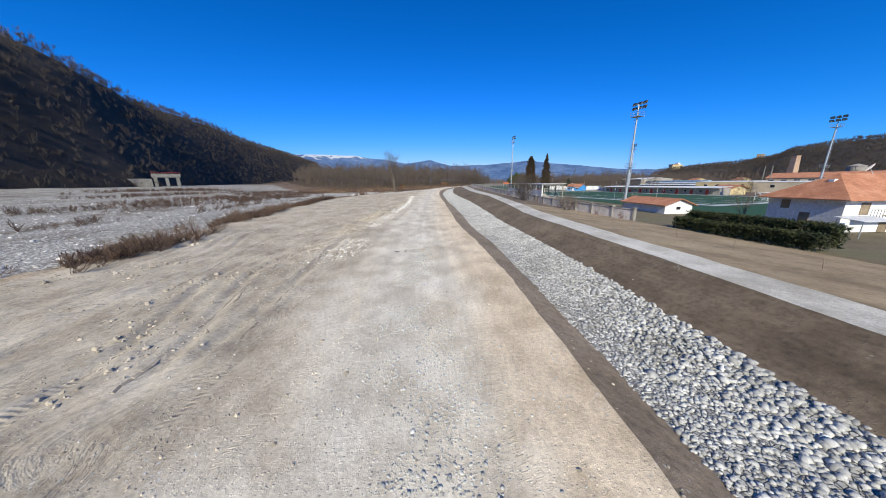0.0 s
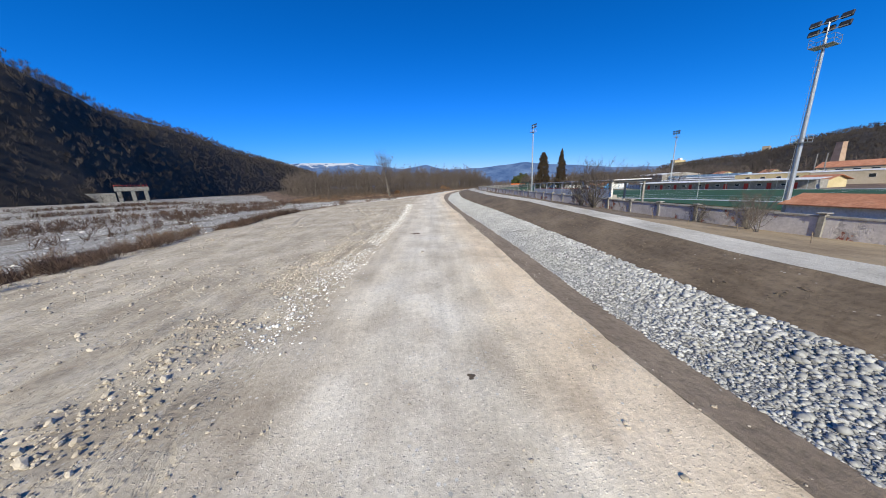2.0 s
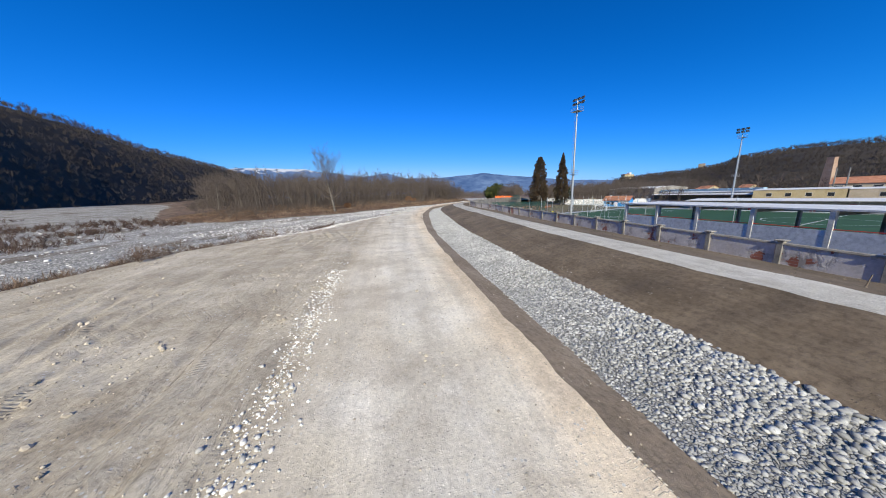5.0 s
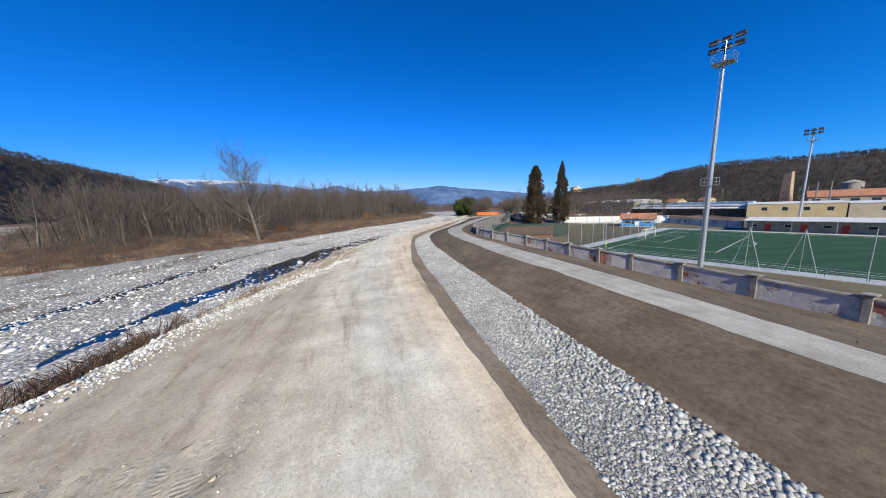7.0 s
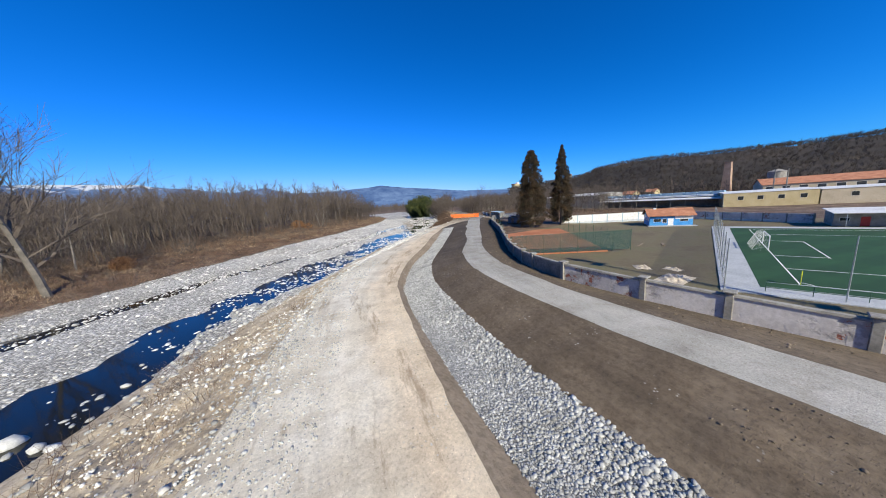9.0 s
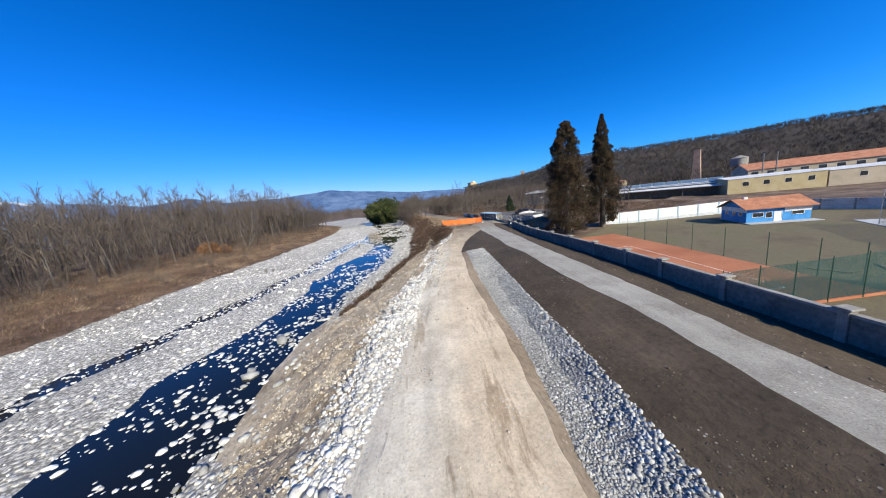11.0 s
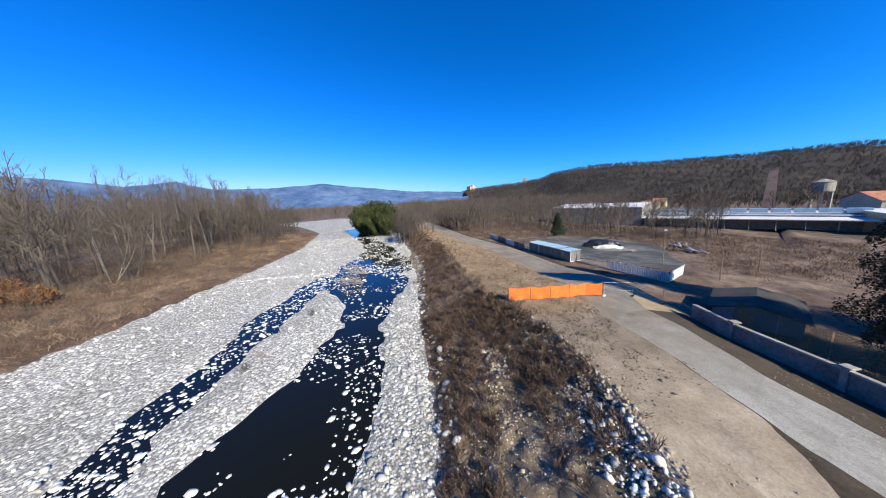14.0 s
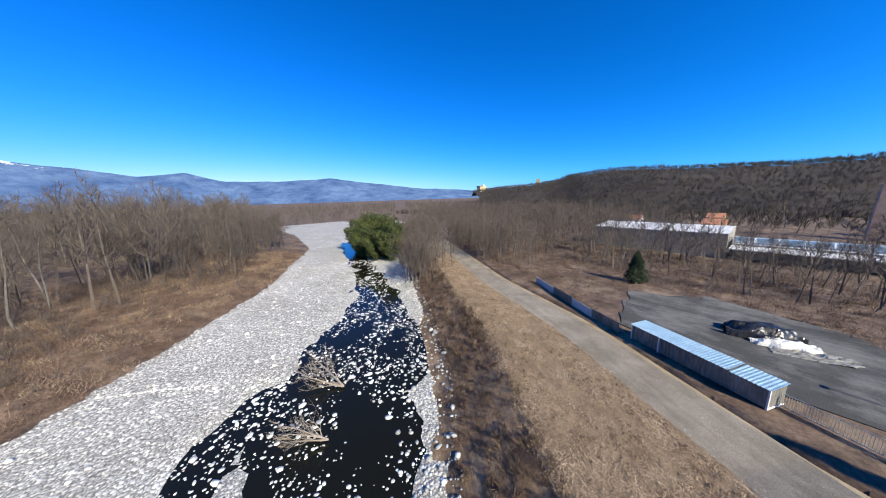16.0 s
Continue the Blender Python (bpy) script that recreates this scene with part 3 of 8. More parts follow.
        l.new(ramp(n, l, v.outputs["Distance"], [(0.16, (1, 1, 1)), (0.24, (0, 0, 0))]), where.inputs[0])
        l.new(ramp(n, l, noise_node(n, l, 0.35, 4, 0.7), [(0.62 - pebbles * 0.2, (0, 0, 0)), (0.72 - pebbles * 0.2, (1, 1, 1))]), where.inputs[1])
        c = mixc(n, l, where.outputs[0], c, ramp(n, l, sp.outputs[0], [(0, (0.40, 0.39, 0.36)), (1, (0.66, 0.64, 0.60))]))
    if chips:
        for sc, lo_, hi_ in ((9.0, 0.20, 0.30), (19.0, 0.24, 0.36)):
            v2 = n.new("ShaderNodeTexVoronoi")
            v2.inputs["Scale"].default_value = sc
            l.new(n.new("ShaderNodeTexCoord").outputs["Object"], v2.inputs["Vector"])
            s2 = n.new("ShaderNodeSeparateColor")
            l.new(v2.outputs["Color"], s2.inputs[0])
            few = n.new("ShaderNodeMath")
            few.operation = "MULTIPLY"
            l.new(ramp(n, l, v2.outputs["Distance"], [(lo_, (1, 1, 1)), (hi_, (0, 0, 0))]), few.inputs[0])
            l.new(ramp(n, l, s2.outputs[1], [(1.0 - chips, (0, 0, 0)), (1.02 - chips, (1, 1, 1))]), few.inputs[1])
            c = mixc(n, l, few.outputs[0], c, mixc(n, l, 1.0, c, ramp(n, l, s2.outputs[0], [(0.0, (0.62, 0.62, 0.63)), (0.45, (1.0, 1.0, 1.02)), (1.0, (1.32, 1.34, 1.38))]), "MULTIPLY"))
            hs = n.new("ShaderNodeMath")
            hs.operation = "MULTIPLY_ADD"
            hs.inputs[1].default_value = 0.6
            l.new(few.outputs[0], hs.inputs[0])
            l.new(hgt, hs.inputs[2])
            hgt = hs.outputs[0]
        mud = ramp(n, l, noise_node(n, l, 0.45, 8, 0.72), [(0.40, (0.84, 0.82, 0.80)), (0.52, (1, 1, 1)), (0.66, (1.06, 1.06, 1.05))])
        c = mixc(n, l, 1.0, c, mud, "MULTIPLY")
    if fade:
        fx = n.new("ShaderNodeSeparateXYZ")
        l.new(su, fx.inputs[0])
        wav = n.new("ShaderNodeMath")
        wav.operation = "MULTIPLY_ADD"
        wav.inputs[1].default_value = 26.0
        l.new(noise_node(n, l, 0.35, 7, 0.7), wav.inputs[0])
        l.new(fx.outputs[0], wav.inputs[2])
        fr = n.new("ShaderNodeMapRange")
        fr.inputs[1].default_value, fr.inputs[2].default_value = fade[0] + 13.0, fade[1] + 13.0
        l.new(wav.outputs[0], fr.inputs[0])
        other = ramp(n, l, noise_node(n, l, 0.5, 7, 0.7), [(0.32, fade[2]), (0.68, fade[3])])
        other = mixc(n, l, 1.0, other, ramp(n, l, grain, [(0.3, (0.6, 0.59, 0.57)), (0.7, (1.25, 1.25, 1.24))]), "MULTIPLY")
        c = mixc(n, l, fr.outputs[0], c, other)
    last = bump(n, l, b, hgt, 0.8 * speck, 0.07)
    if furrow:
        fw = noise_node(n, l, 1.0, 5, 0.65, su, (0.25, 3.2, 1))
        last = bump(n, l, b, fw, furrow, 0.16, last)
        c = mixc(n, l, 1.0, c, ramp(n, l, fw, [(0.36, (0.88, 0.87, 0.86)), (0.6, (1.05, 1.05, 1.05))]), "MULTIPLY")
    if scratch:
        sw = n.new("ShaderNodeTexNoise")
        sw.inputs["Scale"].default_value, sw.inputs["Detail"].default_value = 0.07, 2
        co = n.new("ShaderNodeTexCoord").outputs["Object"]
        l.new(co, sw.inputs["Vector"])
        bend = n.new("ShaderNodeVectorMath")
        bend.operation = "MULTIPLY_ADD"
        bend.inputs[1].default_value = (15, 15, 0)
        l.new(sw.outputs["Color"], bend.inputs[0])
        l.new(co, bend.inputs[2])
        thin = noise_node(n, l, 1.0, 4, 0.6, bend.outputs[0], (2.4, 0.7, 1))
        where2 = noise_node(n, l, 0.13, 4, 0.6)
        lines = mixc(n, l, 1.0, ramp(n, l, thin, [(0.56, (0, 0, 0)), (0.62, (1, 1, 1))]), ramp(n, l, where2, [(0.42, (0, 0, 0)), (0.55, (1, 1, 1))]), "MULTIPLY")
        c = mixc(n, l, lines, c, mixc(n, l, 1.0, c, (1 - 0.45 * scratch, 1 - 0.48 * scratch, 1 - 0.5 * scratch), "MULTIPLY"))
        last = bump(n, l, b, ramp(n, l, thin, [(0.5, (1, 1, 1)), (0.62, (0, 0, 0))]), scratch, 0.10, last)
    if tracks:
        w = n.new("ShaderNodeTexWave")
        w.inputs["Scale"].default_value, w.inputs["Distortion"].default_value, w.inputs["Detail"].default_value = 1.6, 0.6, 2
        mp = n.new("ShaderNodeMapping")
        mp.inputs["Rotation"].default_value = (0, 0, 0.25)
        l.new(su, mp.inputs["Vector"])
        l.new(mp.outputs[0], w.inputs["Vector"])
        lane = ramp(n, l, noise_node(n, l, 1.0, 2, 0.5, su, (0.035, 0.55, 1)), [(0.535, (0, 0, 0)), (0.55, (1, 1, 1)), (0.575, (1, 1, 1)), (0.59, (0, 0, 0))])
        mul = n.new("ShaderNodeMath")
        mul.operation = "MULTIPLY"
        worn = mixc(n, l, 1.0, lane, ramp(n, l, noise_node(n, l, 0.25, 4, 0.7), [(0.45, (0, 0, 0)), (0.6, (1, 1, 1))]), "MULTIPLY")
        l.new(worn, mul.inputs[0])
        l.new(w.outputs["Fac"], mul.inputs[1])
        last = bump(n, l, b, mul.outputs[0], tracks, 0.10, last)
    l.new(c, b.inputs["Base Color"])
    b.inputs["Roughness"].default_value = 0.95
    return m


M["sand"] = band_material("packed_sand", (0.37, 0.32, 0.247), (0.48, 0.425, 0.335), (0.585, 0.525, 0.43), 0.14, 0.4, 0.6, 5.0, (0.06, 0.9, 1), None, False, 0.3, 0.8, None, 0.0, 0.28)
M["road"] = band_material("dirt_road", (0.55, 0.485, 0.385), (0.67, 0.605, 0.495), (0.75, 0.695, 0.595), 0.16, 0.06, 0.55, 7.0, (0.03, 0.75, 1), None, True, 0.0, 0.6, (250, 281, (0.17, 0.13, 0.09), (0.31, 0.25, 0.185)), 0.0, 0.42)
M["soil"] = band_material("brown_soil", (0.115, 0.087, 0.059), (0.158, 0.121, 0.084), (0.205, 0.160, 0.114), 0.16, 0.0, 0.12, 3.5, (0.10, 0.5, 1), (170, 236, 0.42, 1), False, 0.0, 0.9, None, 0.24, 0.14)
M["gravel"] = band_material("grey_gravel", (0.47, 0.45, 0.40), (0.57, 0.55, 0.495), (0.65, 0.625, 0.57), 0.14, 0.0, 0.5, 12.0, (0.04, 1.3, 1), (90, 215, 0.68, 0.15), False, 0.0, 0.8, (272, 286, (0.20, 0.165, 0.12), (0.32, 0.28, 0.22)), 0.0, 0.6)
M["dry_grass"] = band_material("dry_cut_grass", (0.11, 0.068, 0.042), (0.20, 0.132, 0.083), (0.32, 0.228, 0.148), 0.5, 0.0, 0.0, 3.0, (0.05, 1.4, 1), None, False, 0.0, 1.2)
M["dry_soil"] = band_material("dry_brown_soil", (0.19, 0.145, 0.10), (0.245, 0.19, 0.135), (0.30, 0.24, 0.175), 0.14, 0.0, 0.15, 3.5, (0.10, 0.5, 1))
M["lane"] = band_material("worn_grey_lane", (0.19, 0.16, 0.122), (0.25, 0.215, 0.168), (0.32, 0.28, 0.225), 0.18, 0.0, 0.4, 8.0, (0.04, 0.9, 1))
M["rubble"] = band_material("bank_rubble", (0.30, 0.235, 0.165), (0.44, 0.365, 0.27), (0.58, 0.505, 0.40), 0.2, 0.0, 0.9, 2.2, (0.3, 0.5, 1), (246, 264, 0.5, 1), False, 0.0, 1.2, None, 0.0, 0.4)
levee_strip("riverbank", "rubble", -60, 150, lambda s: u_toe(s) - 3, u_crest, 14, "rubble and earth slope down to the gravel plain", "riverbank")
levee_strip("high_riverbank", "rubble", 150, 285, lambda s: u_toe(s) - 3, u_crest, 56, "rubble and earth slope down to the riverbed", "riverbank", 135 / 385)
levee_strip("brush_bank", "dry_grass", 285, END, lambda s: u_toe(s) - 3, u_crest, 14, "brown brush-covered bank above the river stones", "riverbank")
levee_strip("sand_flat", "sand", -12, 142, u_crest, u_roadl, 150, "bare sandy flat with caterpillar tracks", "sand flat", 154 / 513)
levee_strip("sand_flat_south", "sand", -60, -12, u_crest, u_roadl, 40, "bare sandy flat behind the start", "sand flat")
levee_strip("road_shoulder", "road", 142, 285, u_crest, u_roadl, 30, "stony shoulder between haul road and bank", "road shoulder", 0.5)
levee_strip("road", "road", -60, 285, u_roadl, u_join, 44, "pale packed dirt haul road on the levee", "dirt road", 0.5)
levee_strip("ditch_side", "dry_soil", -60, 250, u_join, u_ripl, 4, "narrow brown earth edge of the stone ditch", "ditch")
levee_strip("ditch_bed", "ditch_base", -60, 250, u_ripl, u_ripr, 6, "bed of the ditch under grey broken stone", "ditch")
levee_strip("embankment", "soil", -60, 250, u_ripr, u_pathl, 14, "smooth brown earth slope up to the gravel path", "embankment", 0.5)
levee_strip("earth_wedge", "soil", 250, 272, u_join, u_pathl, 14, "dark earth wedge where path and road meet", "embankment", 0.5)
levee_strip("gravel_path", "gravel", -60, 285, u_pathl, u_pathr, 8, "pale grey gravel path on top of the levee", "path")
levee_strip("verge", "soil", 60, 285, u_pathr, u_wall, 12, "bare earth verge between gravel path and wall", "verge")
levee_strip("meadow_verge", "meadow", -60, 60, u_pathr, u_wall, 12, "dry yellowish grass strip beside the gravel path", "verge")
M["berm"] = band_material("mown_straw", (0.17, 0.125, 0.085), (0.26, 0.20, 0.142), (0.35, 0.285, 0.215), 0.2, 0.0, 0.0, 3.0, (0.05, 1.4, 1), None, False, 0.0, 1.2, (287, 300, (0.12, 0.078, 0.047), (0.29, 0.212, 0.137)))
levee_strip("berm", "berm", 285, END, u_crest, u_pathl, 16, "mown dry grass on the old levee", "berm")
levee_strip("lower_road", "lane", 285, END, u_pathl, u_pathr, 8, "grey gravel lane past the fenced yard", "dirt road")
levee_strip("lane_edge", "meadow", 285, END, u_pathr, u_wall, 6, "trodden grass edge of the lane", "verge")

# ---- ground sheet: riverbed, left bank, plain ----
SHORE = smooth_line([(-330, 560), (-190, 330), (-118, 232), (-74, 207), (-52, 230), (-37, 245), (-14, 279), (8, 308), (35, 343), (60, 380), (88, 445), (95, 520), (90, 600), (40, 760)], 3.0, 3)


def shore_side(x, y):
    """Distance to the left bank's edge: above 0 on the grassy side."""
    st = np.gradient(SHORE, axis=0)
    st /= np.hypot(st[:, 0], st[:, 1])[:, None]
    out = np.empty_like(x)
    for a in range(0, len(x), 4000):
        px, py = x[a:a + 4000, None], y[a:a + 4000, None]
        k = np.argmin((px - SHORE[None, :, 0]) ** 2 + (py - SHORE[None, :, 1]) ** 2, 1)
        dx, dy = px[:, 0] - SHORE[k, 0], py[:, 0] - SHORE[k, 1]
        side = st[k, 0] * dy - st[k, 1] * dx
        out[a:a + 4000] = np.sign(side) * np.hypot(dx, dy)
    return out


def plain_z(x, y):
    return -0.75 + 1.85 * np.clip((y - 232) / 28, 0, 1) - 2.2 * np.clip((x - 125) / 60, 0, 1) - 1.6 * np.clip((x - 135) / 60, 0, 1) * (y > 245)


def channel(s, u):
    u = u + 1.6 * fbm(s, u, 11, 3, 35) + 1.3 * fbm(s, u, 3.5, 2, 36)
    c = off(s, 165, -33, 178, -27.5, 183, -26.4, 195, -26, 203, -26.5, 220, -24, 231, -25, 245, -23.8, 265, -25.2, 278, -24.2, 290, -22.5, 300, -20.7, 311, -20, 320, -22, 331, -22, 341, -22.5, 358, -21.5, 370, -21, 392, -24.5, 420, -31, 450, -38, 485, -46, 520, -56)
    w = off(s, 160, 1.0, 176, 2.6, 183, 6.4, 195, 6.4, 203, 6.2, 220, 8, 231, 8, 245, 6.5, 265, 7.5, 278, 8, 290, 6.5, 300, 5, 311, 5.6, 320, 12.5, 331, 14, 341, 14, 358, 11, 370, 8, 392, 7, 420, 6.5, 450, 6, 520, 5)
    c2 = off(s, 60, -90, 120, -68, 150, -50, 188, -45, 202, -47.5, 234, -44, 269, -39.9, 276, -37.3, 302, -36.8, 323, -36.5, 335, -33, 348, -29)
    w2 = off(s, 60, 1.2, 199, 3.0, 297, 3.4, 335, 3.6, 350, 0.0)
    a = np.clip(1 - ((u - c) / np.maximum(w, 0.05)) ** 2, 0, 1)
    b = np.clip(1 - ((u - c2) / np.maximum(w2, 0.05)) ** 2, 0, 1)
    return np.maximum(a, 0.85 * b * np.clip(1.1 + 0.7 * fbm(s, u, 7, 3, 38), 0, 1))


def ground_z(x, y):
    s, u = su_of(x, y)
    g = shore_side(x, y)
    n1 = fbm(x, y, 14, 4, 31)
    bed = -0.72 + 0.16 * n1 + 0.05 * fbm(x, y, 1.5, 2, 33)
    bed = bed - channel(s, u) * (0.98 + 0.80 * fbm(x, y, 7, 3, 37) + 0.34 * fbm(x, y, 2.6, 2, 39))
    ridge = np.clip((-u - 40) / 10, 0, 1) * np.clip(n1, 0, 1) * 0.5
    left = -0.55 + 1.7 * np.clip(g / 6, 0, 1) + 2.9 * np.clip((g - 5) / 40, 0, 1) + 0.4 * n1 + 0.25 * fbm(x, y, 3, 3, 41)
    z = np.where(g > 0, left, bed + ridge)
    z = z + 0.035 * np.clip(-100 - x, 0, 400)
    far = np.hypot(x - 40, y - 200) > 900
    inside = (u > u_toe(s) + 1.2) & (u < u_wall(s) + 0.2) & (s > -58) & (s < END - 2)
    right = u > u_wall(s)
    z = np.where(right, plain_z(x, y) + 0.06 * fbm(x, y, 8, 3, 43), z)
    z = np.where(inside, -2.2, z)
    behind = (s <= -58) & (np.abs(u) < 40)
    z = np.where(behind, -0.6, z)
    z = np.where(far, -0.5, z)
    stone = np.clip(0.5 - g / 4, 0, 1) * (u < u_toe(s) + 3) * (y < 620) * (np.hypot(x, y - 150) < 480)
    lawn = right * (x < 128) * (y < 236) * (y > -40)
    return z, stone, lawn * 1.0


def axis(*parts):
    return np.unique(np.concatenate([np.arange(a, b, d) for a, b, d in parts]))


gx = axis((-4500, -900, 400), (-900, -240, 40), (-240, -72, 6), (-72, 132, 1.3), (132, 400, 8), (400, 900, 50), (900, 4501, 400))
gy = axis((-4500, -900, 400), (-900, -60, 60), (-60, 140, 5), (140, 400, 1.6), (400, 560, 5), (560, 1000, 40), (1000, 4601, 400))
X, Y = np.meshgrid(gx, gy, indexing="ij")
zz, stone, lawn = ground_z(X.ravel(), Y.ravel())
k = (np.arange(len(gx) - 1)[:, None] * len(gy) + np.arange(len(gy) - 1)[None]).ravel()
gf = np.stack([k, k + len(gy), k + len(gy) + 1, k + 1], 1)


def ground_material():
    """Stones or dry grass by a mask along the shore, frayed by noise."""
    m, n, l, b = nodes_of("riverside_ground")
    a = n.new("ShaderNodeAttribute")
    a.attribute_name = "stone"
    edge = n.new("ShaderNodeMath")
    edge.operation = "ADD"
    fr = noise_node(n, l, 0.5, 6, 0.7)
    l.new(a.outputs["Fac"], edge.inputs[0])
    l.new(fr, edge.inputs[1])
    fac = ramp(n, l, edge.outputs[0], [(0.92, (0, 0, 0)), (1.0, (1, 1, 1))])
    co = n.new("ShaderNodeTexCoord").outputs["Object"]
    cells = []
    for sc in (2.3, 5.0):
        v = n.new("ShaderNodeTexVoronoi")
        v.inputs["Scale"].default_value, v.inputs["Randomness"].default_value = sc, 1.0
        l.new(co, v.inputs["Vector"])
        sp = n.new("ShaderNodeSeparateColor")
        l.new(v.outputs["Color"], sp.inputs[0])
        cells.append((v.outputs["Distance"], sp.outputs[0]))
    big = ramp(n, l, cells[0][0], [(0.36, (1, 1, 1)), (0.46, (0, 0, 0))])
    tone = ramp(n, l, cells[0][1], [(0, (0.42, 0.41, 0.38)), (0.5, (0.65, 0.635, 0.60)), (1, (0.82, 0.80, 0.76))])
    peb = ramp(n, l, cells[1][1], [(0, (0.34, 0.33, 0.31)), (1, (0.72, 0.705, 0.67))])
    gap = ramp(n, l, cells[1][0], [(0.32, (1, 1, 1)), (0.6, (0.42, 0.42, 0.42))])
    peb = mixc(n, l, 1.0, peb, gap, "MULTIPLY")
    st = mixc(n, l, big, peb, tone)
    st = mixc(n, l, 1.0, st, ramp(n, l, noise_node(n, l, 0.07, 5), [(0.35, (0.80, 0.79, 0.76)), (0.6, (1, 1, 1))]), "MULTIPLY")
    weed = noise_node(n, l, 0.055, 8, 0.72, co, (2.2, 0.8, 1))
    sx = n.new("ShaderNodeSeparateXYZ")
    l.new(co, sx.inputs[0])
    edge_w = n.new("ShaderNodeMapRange")
    edge_w.inputs[1].default_value, edge_w.inputs[2].default_value = -30.0, -50.0
    l.new(sx.outputs[0], edge_w.inputs[0])
    dry = n.new("ShaderNodeMath")
    dry.operation = "MULTIPLY"
    l.new(ramp(n, l, weed, [(0.52, (0, 0, 0)), (0.60, (0.85, 0.85, 0.85))]), dry.inputs[0])
    l.new(edge_w.outputs[0], dry.inputs[1])
    st = mixc(n, l, edge_w.outputs[0], st, mixc(n, l, 1.0, st, (0.82, 0.82, 0.82), "MULTIPLY"))
    st = mixc(n, l, dry.outputs[0], st, (0.13, 0.10, 0.065))
    gr = ramp(n, l, noise_node(n, l, 0.10, 6, 0.65), [(0.32, (0.070, 0.045, 0.031)), (0.5, (0.135, 0.088, 0.061)), (0.68, (0.235, 0.172, 0.12))])
    gr = mixc(n, l, 1.0, gr, ramp(n, l, noise_node(n, l, 3.0, 8, 0.75), [(0.25, (0.5, 0.5, 0.5)), (0.7, (1.3, 1.3, 1.3))]), "MULTIPLY")
    gr = mixc(n, l, 1.0, gr, ramp(n, l, noise_node(n, l, 0.4, 9, 0.78), [(0.30, (0.42, 0.41, 0.40)), (0.5, (1, 1, 1)), (0.70, (1.45, 1.42, 1.38))]), "MULTIPLY")
    la = n.new("ShaderNodeAttribute")
    la.attribute_name = "lawn"
    turf = ramp(n, l, noise_node(n, l, 0.12, 7, 0.7), [(0.34, (0.12, 0.093, 0.058)), (0.5, (0.165, 0.138, 0.082)), (0.66, (0.14, 0.135, 0.068))])
    turf = mixc(n, l, 1.0, turf, ramp(n, l, noise_node(n, l, 3.0, 8, 0.75), [(0.3, (0.7, 0.7, 0.7)), (0.7, (1.2, 1.2, 1.2))]), "MULTIPLY")
    gr = mixc(n, l, la.outputs["Fac"], gr, turf)
    l.new(mixc(n, l, fac, gr, st), b.inputs["Base Color"])
    b.inputs["Roughness"].default_value = 0.9
    hgt = mixc(n, l, fac, noise_node(n, l, 3.0, 8, 0.75), ramp(n, l, cells[0][0], [(0.1, (1, 1, 1)), (0.5, (0, 0, 0))]))
    bump(n, l, b, hgt, 0.7, 0.12)
    return m


M["ground"] = ground_material()
ground = new("ground", mesh_of("ground", np.stack([X.ravel(), Y.ravel(), zz], 1).tolist(), gf.tolist(), "ground", True))
at = ground.data.attributes.new("stone", "FLOAT", "POINT")
at.data.foreach_set("value", stone.astype(np.float32))
at = ground.data.attributes.new("lawn", "FLOAT", "POINT")
at.data.foreach_set("value", lawn.astype(np.float32))
tagged(ground, "pale river stones and dry winter grassland", "ground", "", "structure")

# water
ws = np.arange(40, 470, 4.0)
wv = []
for s in ws:
    x, y = at_su(s, float(u_toe(s)) - 1.0)
    wv += [(float(off(s, 40, -110, 150, -78, 200, -68, 250, -38, 300, 2, 350, 36, 400, 62, 470, 100)), float(off(s, 40, 30, 150, 150, 200, 215, 250, 262, 300, 312, 350, 362, 400, 402, 470, 465)), -1.1), (float(x), float(y), -1.1)]
wf = [(2 * a, 2 * a + 1, 2 * a + 3, 2 * a + 2) for a in range(len(ws) - 1)]
tagged(new("river_water", mesh_of("river_water", wv, wf, "water")), "dark clear shallow river water", "river", "", "structure")

# ---- hills and mountains ----


def hill(name, ridge, foot, label, seed):
    """A wooded hill: ridge points (x, y, z), the foot at a share of the way from the levee, and a back slope."""
    p = np.array(ridge, float)
    d = np.r_[0, np.cumsum(np.hypot(*np.diff(p[:, :2], axis=0).T))]
    t = np.arange(0, d[-1], 9.0)
    q = np.stack([np.interp(t, d, p[:, c]) for c in range(3)], 1)
    n = 60
    w = np.linspace(0, 1.5, n)
    base = np.array([40.0, 200.0])
    f0 = base + (q[:, None, :2] - base) * foot
    xy = f0 + (q[:, None, :2] - f0) * w[None, :, None]
    prof = np.where(w < 1, np.sin(np.clip(w, 0, 1) * np.pi / 2) ** 1.15, 1 - np.clip(w - 1, 0, 1) ** 1.5)
    x, y = xy[..., 0], xy[..., 1]
    z = -1 + (q[:, None, 2] + 1) * prof + (6 * fbm(x, y, 90, 4, seed) + 3.0 * fbm(x, y, 14, 3, seed + 3)) * np.clip(w * 3, 0, 1)
    k = (np.arange(len(q) - 1)[:, None] * n + np.arange(n - 1)[None]).ravel()
    f = np.stack([k, k + 1, k + n + 1, k + n], 1)
    ob = new(name, mesh_of(name, np.stack([x.ravel(), y.ravel(), z.ravel()], 1).tolist(), f.tolist(), "hillwood", True))
    return tagged(ob, label, "hill", "", "structure"), (x, y, z)


